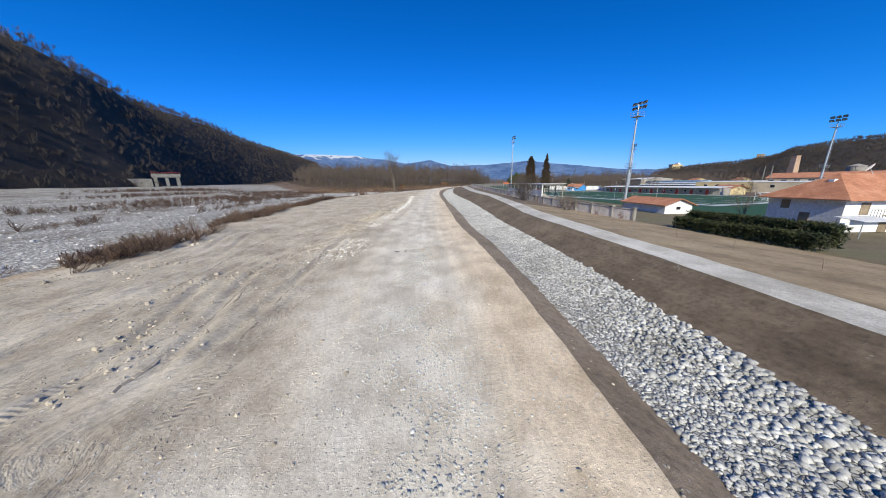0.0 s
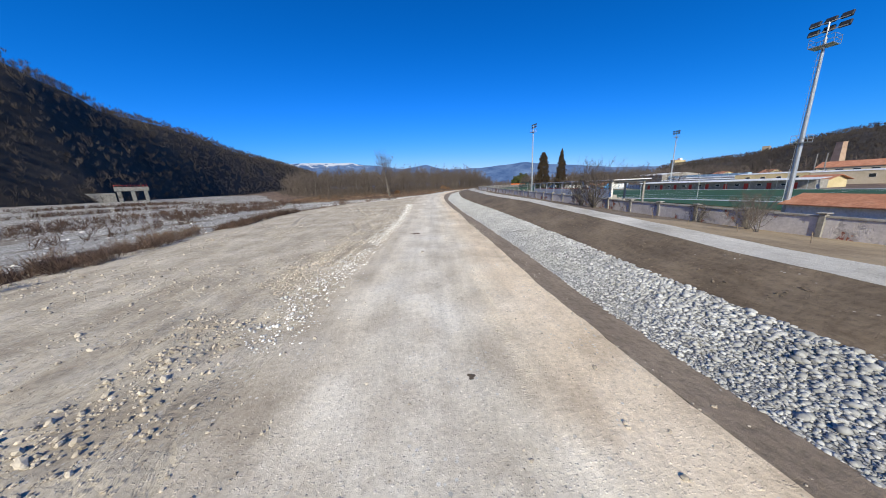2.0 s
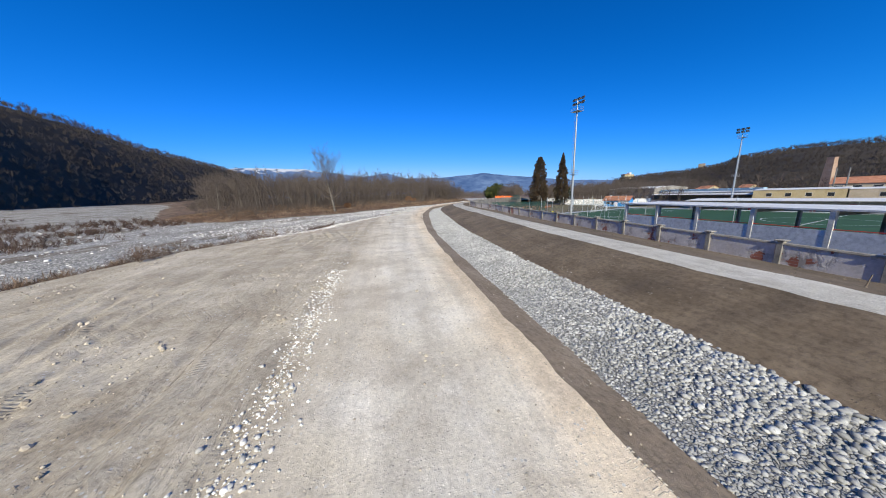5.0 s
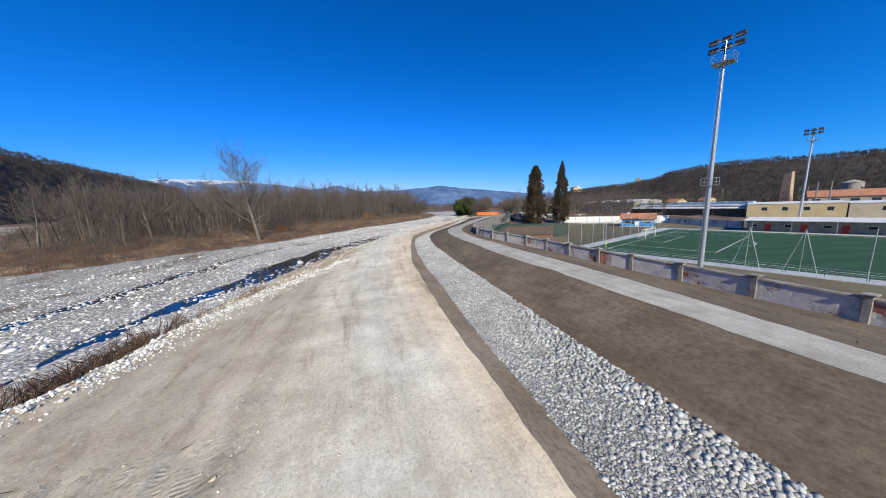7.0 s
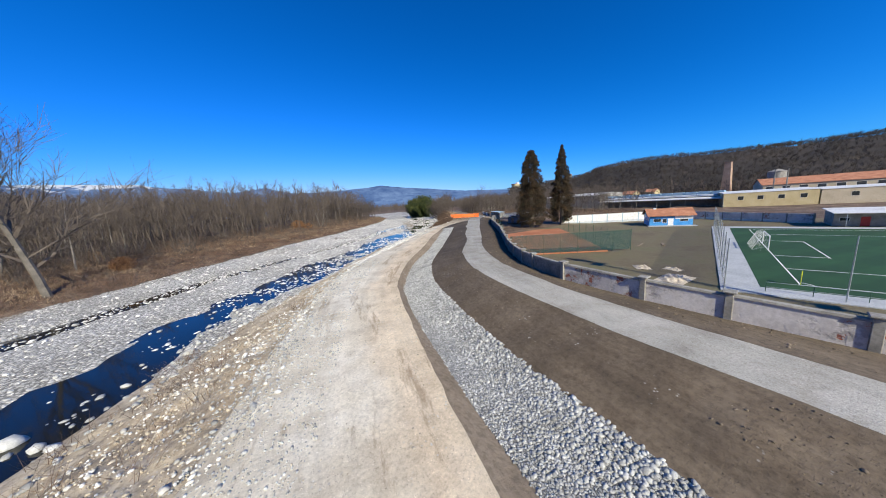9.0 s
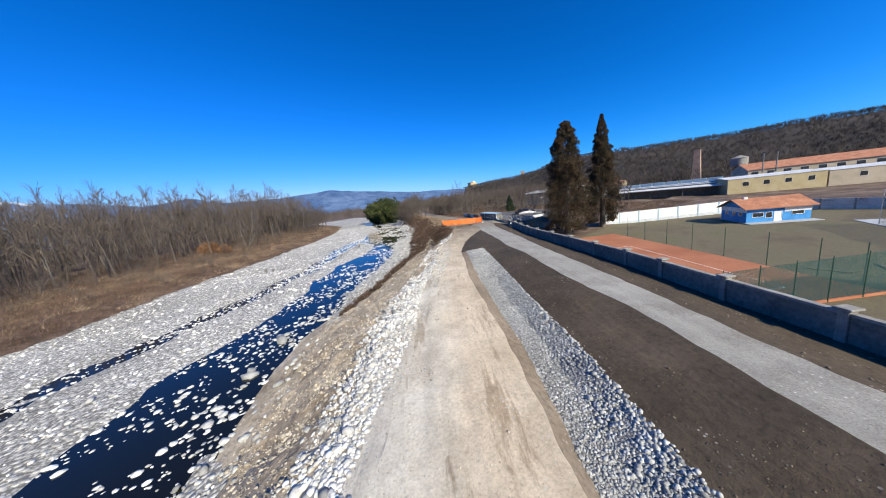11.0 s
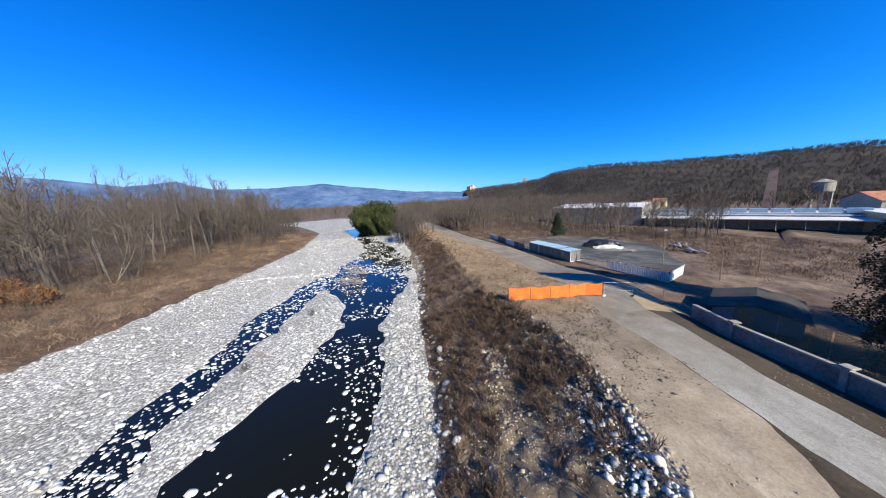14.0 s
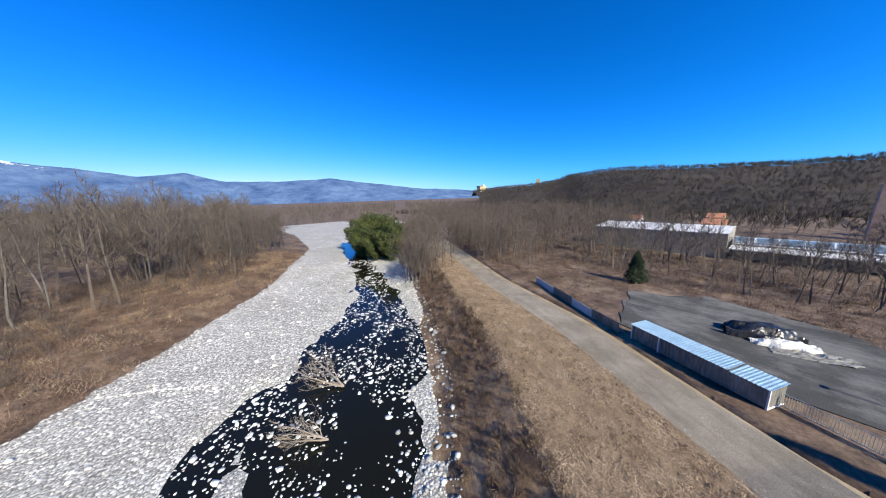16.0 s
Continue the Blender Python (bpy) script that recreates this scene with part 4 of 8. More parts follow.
hill_w, HW = hill("hill_west", [(-330, -250, 186), (-400, 60, 170), (-421, 305, 146), (-458, 418, 129), (-514, 613, 133), (-545, 778, 122), (-606, 1093, 122), (-690, 1550, 110)], 0.72, "steep wooded winter hillside across the river", 51)
hill_e, HE = hill("hill_east", [(845, 1050, 40), (870, 900, 50), (929, 819, 56), (905, 740, 60), (868, 664, 74), (850, 540, 75), (840, 423, 67), (852, 256, 64), (860, 60, 63), (880, -200, 54)], 0.55, "wooded winter hill behind the factory", 61)

mv, mf = [], []
MAZ = [-60, -40, -26, -18, -14.6, -9, -8, -3, 1.4, 8.5, 17, 27.5, 37, 45, 72]
MEL = [4, 4.5, 5.3, 5.3, 4.8, 4.0, 3.8, 4.5, 3.4, 3.3, 3.9, 2.6, 1.6, 1.2, 1.0]
for i in range(241):
    az = radians(-60 + i * 0.55)
    el = np.interp(-60 + i * 0.55, MAZ, MEL) + 0.25 * float(fbm(np.array([i * 1.0]), np.array([0.0]), 9, 4, 71)[0])
    for q in range(7):
        r = 3500 + 150 * q
        h = -30 + (50 + 4400 * math.tan(radians(el))) * (q / 6) ** 0.9
        mv.append((40 + r * math.sin(az), 100 + r * math.cos(az), h + 40 * float(fbm(np.array([i * 1.0]), np.array([q * 3.0]), 5, 3, 73)[0]) * (0 < q < 6)))
mf = [(a * 7 + b, a * 7 + b + 7, a * 7 + b + 8, a * 7 + b + 1) for a in range(240) for b in range(6)]
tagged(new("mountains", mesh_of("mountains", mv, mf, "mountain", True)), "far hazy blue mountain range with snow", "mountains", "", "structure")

# ---- builders for stones, twigs and leaves ----


def mesh_np(name, v, f, mat, smooth=False):
    """A mesh from arrays of vertices and triangles."""
    me = bpy.data.meshes.new(name)
    v, f = np.asarray(v, np.float32), np.asarray(f, np.int32)
    me.vertices.add(len(v))
    me.vertices.foreach_set("co", v.ravel())
    me.loops.add(f.size)
    me.loops.foreach_set("vertex_index", f.ravel())
    me.polygons.add(len(f))
    me.polygons.foreach_set("loop_start", np.arange(0, f.size, 3, dtype=np.int32))
    me.polygons.foreach_set("use_smooth", np.full(len(f), smooth))
    me.materials.append(M[mat])
    me.update(calc_edges=True)
    return me


def ico(level):
    bm = bmesh.new()
    bmesh.ops.create_icosphere(bm, subdivisions=level, radius=1)
    bm.verts.index_update()
    v = np.array([q.co[:] for q in bm.verts])
    f = np.array([[q.index for q in p.verts] for p in bm.faces])
    bm.free()
    return v, f


rng = np.random.default_rng(7)
ICO = {1: ico(1), 2: ico(2)}


def pebble_shapes(level, count=14, lump=0.16):
    v, f = ICO[level]
    out = []
    for a in range(count):
        w = v.copy()
        for b in range(5):
            d = rng.normal(size=3)
            d /= np.linalg.norm(d)
            w = w * (1 + lump * rng.uniform(-1, 0.8) * np.clip(v @ d, 0, 1)[:, None] ** 1.5)
        out.append(w)
    return np.array(out), f


SHAPES = {k: pebble_shapes(k) for k in (1, 2)}


def turn_matrices(n, tilt):
    a, b, c = rng.uniform(0, 2 * np.pi, n), rng.normal(0, tilt, n), rng.normal(0, tilt, n)
    ca, sa, cb, sb, cc, sc = np.cos(a), np.sin(a), np.cos(b), np.sin(b), np.cos(c), np.sin(c)
    z = np.zeros(n)
    o = np.ones(n)
    A = np.stack([np.stack([ca, -sa, z], 1), np.stack([sa, ca, z], 1), np.stack([z, z, o], 1)], 1)
    B = np.stack([np.stack([o, z, z], 1), np.stack([z, cb, -sb], 1), np.stack([z, sb, cb], 1)], 1)
    C = np.stack([np.stack([cc, z, sc], 1), np.stack([z, o, z], 1), np.stack([-sc, z, cc], 1)], 1)
    return A @ B @ C


def stone_heap(p, size, level=2, flat=0.62, tilt=0.3):
    """Many rounded stones: centres p, half-lengths size. Returns vertices and triangles."""
    n = len(p)
    shp, f = SHAPES[level]
    s = np.stack([size * rng.uniform(0.85, 1.25, n), size * rng.uniform(0.65, 0.95, n), size * flat * rng.uniform(0.75, 1.2, n)], 1)
    v = shp[rng.integers(0, len(shp), n)] * s[:, None, :]
    v = np.einsum("nij,nkj->nki", turn_matrices(n, tilt), v) + p[:, None, :]
    k = v.shape[1]
    return v.reshape(-1, 3), (f[None] + (np.arange(n) * k)[:, None, None]).reshape(-1, 3)


def stone_stuff(name, p, size, mat, label, level=2, flat=0.62, tilt=0.3, parent=None, category="stones"):
    v, f = stone_heap(p, size, level, flat, tilt)
    ob = new(name, mesh_np(name, v, f, mat, mat in ("rock", "pale_rock")))
    if parent is not None:
        ob.parent = parent
        return tagged(ob, label, "", "", "stuff")
    return tagged(ob, label, category, "", "stuff")


def blades(p, height, spread, count, width, lean=0.5):
    """Tufts of thin pointed blades at the points p."""
    n = len(p)
    base = np.repeat(p, count, 0) + np.concatenate([rng.normal(0, spread, (n * count, 2)), np.zeros((n * count, 1))], 1)
    h = np.repeat(np.broadcast_to(height, (n,)), count) * rng.uniform(0.5, 1.15, n * count)
    a = rng.uniform(0, 2 * np.pi, n * count)
    side = np.stack([np.cos(a), np.sin(a), 0 * a], 1) * (np.broadcast_to(width, (n,)).repeat(count) / 2)[:, None]
    tip = base + np.stack([rng.normal(0, lean, n * count) * h, rng.normal(0, lean, n * count) * h, h], 1)
    v = np.stack([base - side, base + side, tip], 1).reshape(-1, 3)
    return v, np.arange(len(v)).reshape(-1, 3)


def blade_stuff(name, p, height, spread, count, width, mat, label, category, lean=0.5):
    v, f = blades(p, height, spread, count, width, lean)
    return tagged(new(name, mesh_np(name, v, f, mat)), label, category, "", "stuff")


def sticks(segs, sides=3):
    """Tapered prisms from rows of (a, b, ra, rb)."""
    a, b = np.array([s[0] for s in segs], float), np.array([s[1] for s in segs], float)
    ra, rb = np.array([s[2] for s in segs]), np.array([s[3] for s in segs])
    d = b - a
    d /= np.maximum(np.linalg.norm(d, axis=1), 1e-6)[:, None]
    ref = np.where(np.abs(d[:, 2:3]) < 0.9, np.array([[0, 0, 1.0]]), np.array([[1.0, 0, 0]]))
    p = np.cross(d, ref)
    p /= np.linalg.norm(p, axis=1)[:, None]
    q = np.cross(d, p)
    ang = 2 * np.pi * np.arange(sides) / sides
    ring = p[:, None] * np.cos(ang)[None, :, None] + q[:, None] * np.sin(ang)[None, :, None]
    v = np.concatenate([a[:, None] + ring * ra[:, None, None], b[:, None] + ring * rb[:, None, None]], 1)
    i = np.arange(sides)
    j = (i + 1) % sides
    f = np.concatenate([np.stack([i, j, sides + j], 1), np.stack([i, sides + j, sides + i], 1)])
    return v.reshape(-1, 3), (f[None] + (np.arange(len(a)) * 2 * sides)[:, None, None]).reshape(-1, 3)


def ribbons(segs):
    """Flat tapered strips from rows of (a, b, ra, rb), for twigs too thin to need sides."""
    a, b = np.array([s[0] for s in segs], float), np.array([s[1] for s in segs], float)
    ra, rb = np.array([s[2] for s in segs]), np.array([s[3] for s in segs])
    d = b - a
    w = np.cross(d, rng.normal(0, 1, d.shape))
    w /= np.maximum(np.linalg.norm(w, axis=1), 1e-6)[:, None]
    v = np.stack([a - w * ra[:, None], a + w * ra[:, None], b + w * rb[:, None], b - w * rb[:, None]], 1).reshape(-1, 3)
    f = np.array([[0, 1, 2], [0, 2, 3]])
    return v, (f[None] + (np.arange(len(a)) * 4)[:, None, None]).reshape(-1, 3)


def grow(height, seed, stems=1, first=0.3, spread=0.45, levels=3, kids=(9, 5, 5), thick=0.016, twig=0.018, lift=0.15, coarse=False):
    """Limbs of a leafless tree: the stem's segments and the branches' segments."""
    r = random.Random(seed)
    stem, crown = [], []

    def limb(p, d, length, rad, level, out, turn):
        n = ((2, 1, 1, 1) if coarse else (6, 3, 2, 1))[min(level, 3)]
        wob = (0.07, 0.15, 0.2, 0.2)[min(level, 3)]
        thin = twig * (1.0, 1.0, 0.9, 0.65)[min(level, 3)]
        pts = [p]
        for k in range(n):
            d = (d + Vector((r.gauss(0, wob), r.gauss(0, wob), r.gauss(0.03, 0.03) if level == 0 else r.gauss(lift * 0.7, 0.10)))).normalized()
            q = pts[-1] + d * (length / n)
            out.append((pts[-1][:], q[:], max(rad * (1 - 0.85 * k / n), thin), max(rad * (1 - 0.85 * (k + 1) / n), thin * 0.6)))
            pts.append(q)
        if level >= levels:
            return
        count = kids[min(level, len(kids) - 1)]
        for k in range(count):
            t = min(first + (0.98 - first) * (k + r.random()) / count, 0.98) if level == 0 else 0.22 + 0.76 * (k + r.random()) / count
            i = min(int(t * n), n - 1)
            b = pts[i].lerp(pts[i + 1], t * n - i)
            if level == 0:
                az, el = turn + 2.4 * k + r.gauss(0, 0.3), radians(18 + 52 * t + r.gauss(0, 8))
                nd = Vector((math.cos(az) * math.cos(el), math.sin(az) * math.cos(el), math.sin(el)))
                size = spread * (1.15 - 0.72 * t)
            else:
                side = Vector((r.gauss(0, 1), r.gauss(0, 1), r.gauss(0, 0.8))).normalized()
                nd = (d + side * 0.85 + Vector((0, 0, lift))).normalized()
                size = 0.55
            limb(b, nd, length * size * r.uniform(0.7, 1.15), rad * (1 - 0.8 * t) * 0.6, level + 1, crown, 0)

    for k in range(stems):
        az = r.random() * 6.283
        tilt = 0.0 if stems == 1 else 0.35
        d = Vector((math.cos(az) * tilt + r.gauss(0, 0.05), math.sin(az) * tilt + r.gauss(0, 0.05), 1)).normalized()
        limb(Vector((0, 0, -0.4)), d, height * r.uniform(0.85, 1.0), height * thick / (1 if stems == 1 else 1.6), 0, stem, az)
    return stem, crown


def stamp(name, shapes, x, y, z, scale, mat, label, category, lean=0.05):
    """Many copies of a few ribbon shapes in one mesh, each turned, leaned and scaled."""
    n = len(x)
    vs, fs, k = [], [], 0
    pick = rng.integers(0, len(shapes), n)
    a, tall = rng.uniform(0, 2 * np.pi, n), rng.uniform(0.88, 1.14, n)
    lx, ly = rng.normal(0, lean, n), rng.normal(0, lean, n)
    scale = np.broadcast_to(scale, (n,))
    for q, (v, f) in enumerate(shapes):
        i = np.flatnonzero(pick == q)
        c, s = np.cos(a[i])[:, None], np.sin(a[i])[:, None]
        h = v[None, :, 2] * tall[i][:, None]
        w = np.stack([v[None, :, 0] * c - v[None, :, 1] * s + lx[i][:, None] * h, v[None, :, 0] * s + v[None, :, 1] * c + ly[i][:, None] * h, h], -1)
        w = w * scale[i][:, None, None] + np.stack([x[i], y[i], z[i]], 1)[:, None]
        vs.append(w.reshape(-1, 3))
        fs.append((f[None] + (np.arange(len(i)) * len(v))[:, None, None] + k).reshape(-1, 3))
        k += len(i) * len(v)
    return tagged(new(name, mesh_np(name, np.concatenate(vs), np.concatenate(fs), mat)), label, category, "", "stuff")


def ribbon_tree(height, seed, **kw):
    stem, crown = grow(height, seed, coarse=True, **kw)
    return ribbons(stem + crown)


def bare_tree(name, height, seed, label, **kw):
    """A leafless tree: trunk and crown under one empty."""
    stem, crown = grow(height, seed, **kw)
    t = thing(name, label, "tree")
    for part_name, geo, mat in (("trunk", sticks(stem, 6), "bark"), ("crown", ribbons(crown), "twig")):
        o = new(part_name, mesh_np(part_name, *geo, mat))
        o.parent = t
    return t


def leaf_cloud(p, size, count, reach):
    """Clumps of small random leaf triangles at the points p."""
    n = len(p) * count
    c = np.repeat(p, count, 0) + rng.normal(0, 1, (n, 3)) * np.repeat(np.broadcast_to(reach, (len(p),)), count)[:, None]
    d1, d2 = rng.normal(0, 1, (n, 3)), rng.normal(0, 1, (n, 3))
    d1 /= np.linalg.norm(d1, axis=1)[:, None]
    d2 /= np.linalg.norm(d2, axis=1)[:, None]
    s = size * rng.uniform(0.6, 1.3, (n, 1))
    v = np.stack([c - d1 * s * 0.5, c + d1 * s * 0.5, c + d2 * s], 1).reshape(-1, 3)
    return v, np.arange(len(v)).reshape(-1, 3)


def put_z(x, y):
    """Ground height at plan points, on the levee or off it."""
    x, y = np.atleast_1d(x).astype(float), np.atleast_1d(y).astype(float)
    s, u = su_of(x, y)
    on = (u > u_toe(s) - 0.5) & (u < u_wall(s)) & (s < END)
    return np.where(on, levee_z(s, u) + rough_z(s, u, x, y), ground_z(x, y)[0])


def scatter_su(n, s0, s1, fa, fb):
    """Random plan points in a band of the levee, with their station and offset."""
    s = rng.uniform(s0, s1, n)
    t = rng.uniform(0, 1, n)
    u = (fa(s) if callable(fa) else fa) * (1 - t) + (fb(s) if callable(fb) else fb) * t
    x, y = at_su(s, u)
    return x, y, s, u

# ---- perimeter wall of the sports ground ----
BAY = 5.25


def wall_point(s):
    x, y = at_su(s, float(u_wall(s)))
    return Vector((float(x), float(y), float(z_wall(s))))


def wall_material():
    """Grey-lilac plaster that has come off the bricks in patches."""
    m, n, l, b = nodes_of("flaking_plaster")
    co = n.new("ShaderNodeTexCoord").outputs["Object"]
    br = n.new("ShaderNodeTexBrick")
    mp = n.new("ShaderNodeMapping")
    mp.inputs["Rotation"].default_value = (radians(90), 0, radians(90))
    l.new(co, mp.inputs["Vector"])
    l.new(mp.outputs[0], br.inputs["Vector"])
    br.inputs["Color1"].default_value, br.inputs["Color2"].default_value, br.inputs["Mortar"].default_value = (0.36, 0.13, 0.09, 1), (0.27, 0.10, 0.07, 1), (0.34, 0.31, 0.29, 1)
    br.inputs["Scale"].default_value, br.inputs["Brick Width"].default_value, br.inputs["Row Height"].default_value = 1.0, 0.27, 0.085
    br.inputs["Mortar Size"].default_value = 0.01
    pl = ramp(n, l, noise_node(n, l, 0.5, 6, 0.65), [(0.3, (0.52, 0.48, 0.475)), (0.55, (0.66, 0.62, 0.61)), (0.75, (0.74, 0.70, 0.69))])
    pl = mixc(n, l, 1.0, pl, ramp(n, l, noise_node(n, l, 5.0, 8, 0.7), [(0.3, (0.8, 0.8, 0.8)), (0.7, (1.1, 1.1, 1.1))]), "MULTIPLY")
    hole = noise_node(n, l, 0.42, 9, 0.68)
    fac = ramp(n, l, hole, [(0.585, (0, 0, 0)), (0.61, (1, 1, 1))])
    rim = ramp(n, l, hole, [(0.53, (1, 1, 1)), (0.575, (0.62, 0.62, 0.62)), (0.60, (1, 1, 1))])
    pl = mixc(n, l, 1.0, pl, rim, "MULTIPLY")
    l.new(mixc(n, l, fac, pl, br.outputs["Color"]), b.inputs["Base Color"])
    b.inputs["Roughness"].default_value = 0.92
    bump(n, l, b, ramp(n, l, hole, [(0.5, (1, 1, 1)), (0.62, (0, 0, 0))]), 0.8, 0.04)
    return m


M["flaking"] = wall_material()
wall_thing = thing("perimeter_wall", "flaking plastered brick wall with concrete posts beside the verge", "wall", pose(0, 0, 0))
stations = [42 + BAY * k for k in range(28)] + [190.5] + [190.5 + 5.6 * k for k in range(1, 17)] + [284.2]


def wall_bay(a, b, height, mat):
    p, q = wall_point(a), wall_point(b)
    d = (q - p)
    d.z = 0
    length = d.length
    m = Matrix.Translation(p) @ Matrix.Rotation(math.atan2(d.y, d.x), 4, "Z")
    zb = q.z - p.z
    t = 0.13
    g = Geo()
    vs = [(0.2, -t, -2.9), (length - 0.2, -t, -2.9), (length - 0.2, t, -2.9), (0.2, t, -2.9), (0.2, -t, height), (length - 0.2, -t, height + zb), (length - 0.2, t, height + zb), (0.2, t, height)]
    g.add([m @ Vector(v) for v in vs], [(3, 2, 1, 0), (4, 5, 6, 7), (0, 1, 5, 4), (1, 2, 6, 5), (2, 3, 7, 6), (3, 0, 4, 7)])
    g.ob("wall_panel", mat, wall_thing)
    h2 = height + 0.003
    c = Geo()
    vs = [(0.2, -0.21, h2), (length - 0.2, -0.21, h2 + zb), (length - 0.2, 0.21, h2 + zb), (0.2, 0.21, h2), (0.2, -0.17, h2 + 0.13), (length - 0.2, -0.17, h2 + zb + 0.13), (length - 0.2, 0.17, h2 + zb + 0.13), (0.2, 0.17, h2 + 0.13)]
    c.add([m @ Vector(v) for v in vs], [(3, 2, 1, 0), (4, 5, 6, 7), (0, 1, 5, 4), (1, 2, 6, 5), (2, 3, 7, 6), (3, 0, 4, 7)])
    c.ob("coping", "concrete", wall_thing)
    post = Geo().box(-0.2, -0.24, -2.9, 0.2, 0.24, height + 0.26, m, 0.03).ob("post", "concrete", wall_thing)
    Geo().box(-0.33, -0.36, height + 0.262, 0.33, 0.36, height + 0.38, m, 0.03).ob("post_cap", "concrete", wall_thing)


# Beyond station 190 the panels take the plaster darkened for shade.
for a, b in zip(stations[:-1], stations[1:]):
    wall_bay(a, b, float(off(a, 40, 1.75, 150, 1.65, 195, 1.45, 281, 1.5)), "flaking" if a < 190 else "old_plaster")

# ---- stones: ditch, bank, riverbed ----
ditch_bed = bpy.data.objects["ditch_bed"]
shp, shp_f = SHAPES[2]
stone_meshes = [mesh_np("stone", w * (1.0, 0.8, 0.62), shp_f, "rock", True) for w in shp]
xs, ys, ss, us = scatter_su(300, 1.0, 9.0, u_ripl, u_ripr)
for k in range(300):
    f = (us[k] - u_ripl(ss[k])) / (u_ripr(ss[k]) - u_ripl(ss[k]))
    r = (0.06 + 0.055 * f) * random.uniform(0.75, 1.25)
    o = new("stone", stone_meshes[k % len(stone_meshes)])
    o.parent = ditch_bed
    z = float(levee_z(ss[k], us[k]))
    o.matrix_basis = pose(float(xs[k]), float(ys[k]), z + r * 0.18, random.uniform(-25, 25), random.uniform(-25, 25), random.uniform(0, 360)) @ Matrix.Diagonal((r, r, r, 1))
for s0, s1, n in ((-8, 60, 18500), (60, 170, 32000), (170, 250.6, 21000)):
    x, y, s, u = scatter_su(n, s0, s1, lambda q: u_ripl(q) - 0.1, lambda q: u_ripr(q) + 0.1)
    f = (u - u_ripl(s)) / (u_ripr(s) - u_ripl(s))
    r = (0.058 + 0.048 * np.clip(f, 0, 1)) * np.exp(rng.normal(0, 0.30, n)) * off(s, 0, 1.0, 120, 1.05, 170, 1.0, 215, 0.82)
    z = levee_z(s, u) + r * rng.uniform(-0.06, 0.16, n)
    stone_stuff("ditch_stones", np.stack([x, y, z], 1), r, "rock", "grey rounded stones filling the ditch", 1, 0.55, 0.28, ditch_bed)

# bank cobbles and boulders above the river
x, y, s, u = scatter_su(17000, 150, 288, lambda q: u_crest(q) - off(q, 150, 4, 220, 9, 285, 6), lambda q: u_crest(q) + off(q, 150, 2.5, 260, 1.5, 285, 0.6))
keep = fbm(x, y, 5, 3, 81) + 0.45 * np.exp(-((u - u_crest(s)) / 1.8) ** 2) > off(s, 150, 0.12, 230, 0.0)
x, y, s, u = x[keep], y[keep], s[keep], u[keep]
r = np.minimum(0.085 * np.exp(rng.normal(0, 0.48, len(x))), 0.3) * off(s, 150, 0.75, 200, 1.0, 220, 1.3, 250, 1.45)
far = s + rng.normal(0, 6, len(s)) > 243
p = np.stack([x, y, put_z(x, y) + r * 0.08], 1)
low = u + rng.normal(0, 0.8, len(u)) < u_crest(s) - 2.2
stone_stuff("bank_cobbles", p[~far & ~low], r[~far & ~low] * 0.85, "rock", "grey rounded cobbles along the top of the bank", 1, 0.6, 0.3)
stone_stuff("bank_stones", p[~far & low], r[~far & low] * 0.6, "clod", "small beige stones on the sandy bank", 1, 0.65, 0.4)
stone_stuff("bank_rubble", p[far], r[far] * 0.72, "rubble_rock", "brown earthy rubble and boulders on the bank", 1, 0.65, 0.4, None, "rubble")
x, y, s, u = scatter_su(5200, 205, 285, lambda q: u_crest(q) - 2.2, lambda q: u_crest(q) + 0.5)
keep = (fbm(x, y, 4, 3, 83) > -0.1) & (s + rng.normal(0, 2.5, len(s)) < 274)
x, y, s, u = x[keep], y[keep], s[keep], u[keep]
r = 0.10 * np.exp(rng.normal(0, 0.45, len(x)))
stone_stuff("crest_cobbles", np.stack([x, y, put_z(x, y) + r * 0.12], 1), r, "pale_rock", "pale grey cobbles tipped along the crest of the bank", 1, 0.62, 0.3)
x, y, s, u = scatter_su(3400, 213, 247, lambda q: u_crest(q) - off(q, 213, 0.4, 228, 1.2, 247, 0.8), lambda q: u_crest(q) + off(q, 213, 0.8, 226, 2.4, 247, 0.8))
r = 0.10 * np.exp(rng.normal(0, 0.3, len(x)))
stone_stuff("packed_cobbles", np.stack([x, y, put_z(x, y) + r * rng.uniform(0.0, 0.3, len(x))], 1), r, "pale_rock", "packed grey cobbles along the road's edge", 1, 0.6, 0.3)
x, y, s, u = scatter_su(16000, 158, 262, lambda q: u_toe(q) + 0.4, lambda q: u_crest(q))
r = np.minimum(0.04 * np.exp(rng.normal(0, 0.5, len(x))), 0.2)
stone_stuff("slope_clods", np.stack([x, y, put_z(x, y) + r * 0.1], 1), r, "clod", "beige clods and stones all over the bank", 1, 0.7, 0.5, None, "clods")
x, y, s, u = scatter_su(4600, 175, 470, lambda q: u_toe(q) - 5.5, lambda q: u_toe(q) + 1.5)
r = 0.16 * np.exp(rng.normal(0, 0.5, len(x)))
stone_stuff("waterside_cobbles", np.stack([x, y, np.maximum(put_z(x, y), -1.2) + r * 0.2], 1), r, "rock", "grey cobbles along the water's edge", 1, 0.55, 0.25)
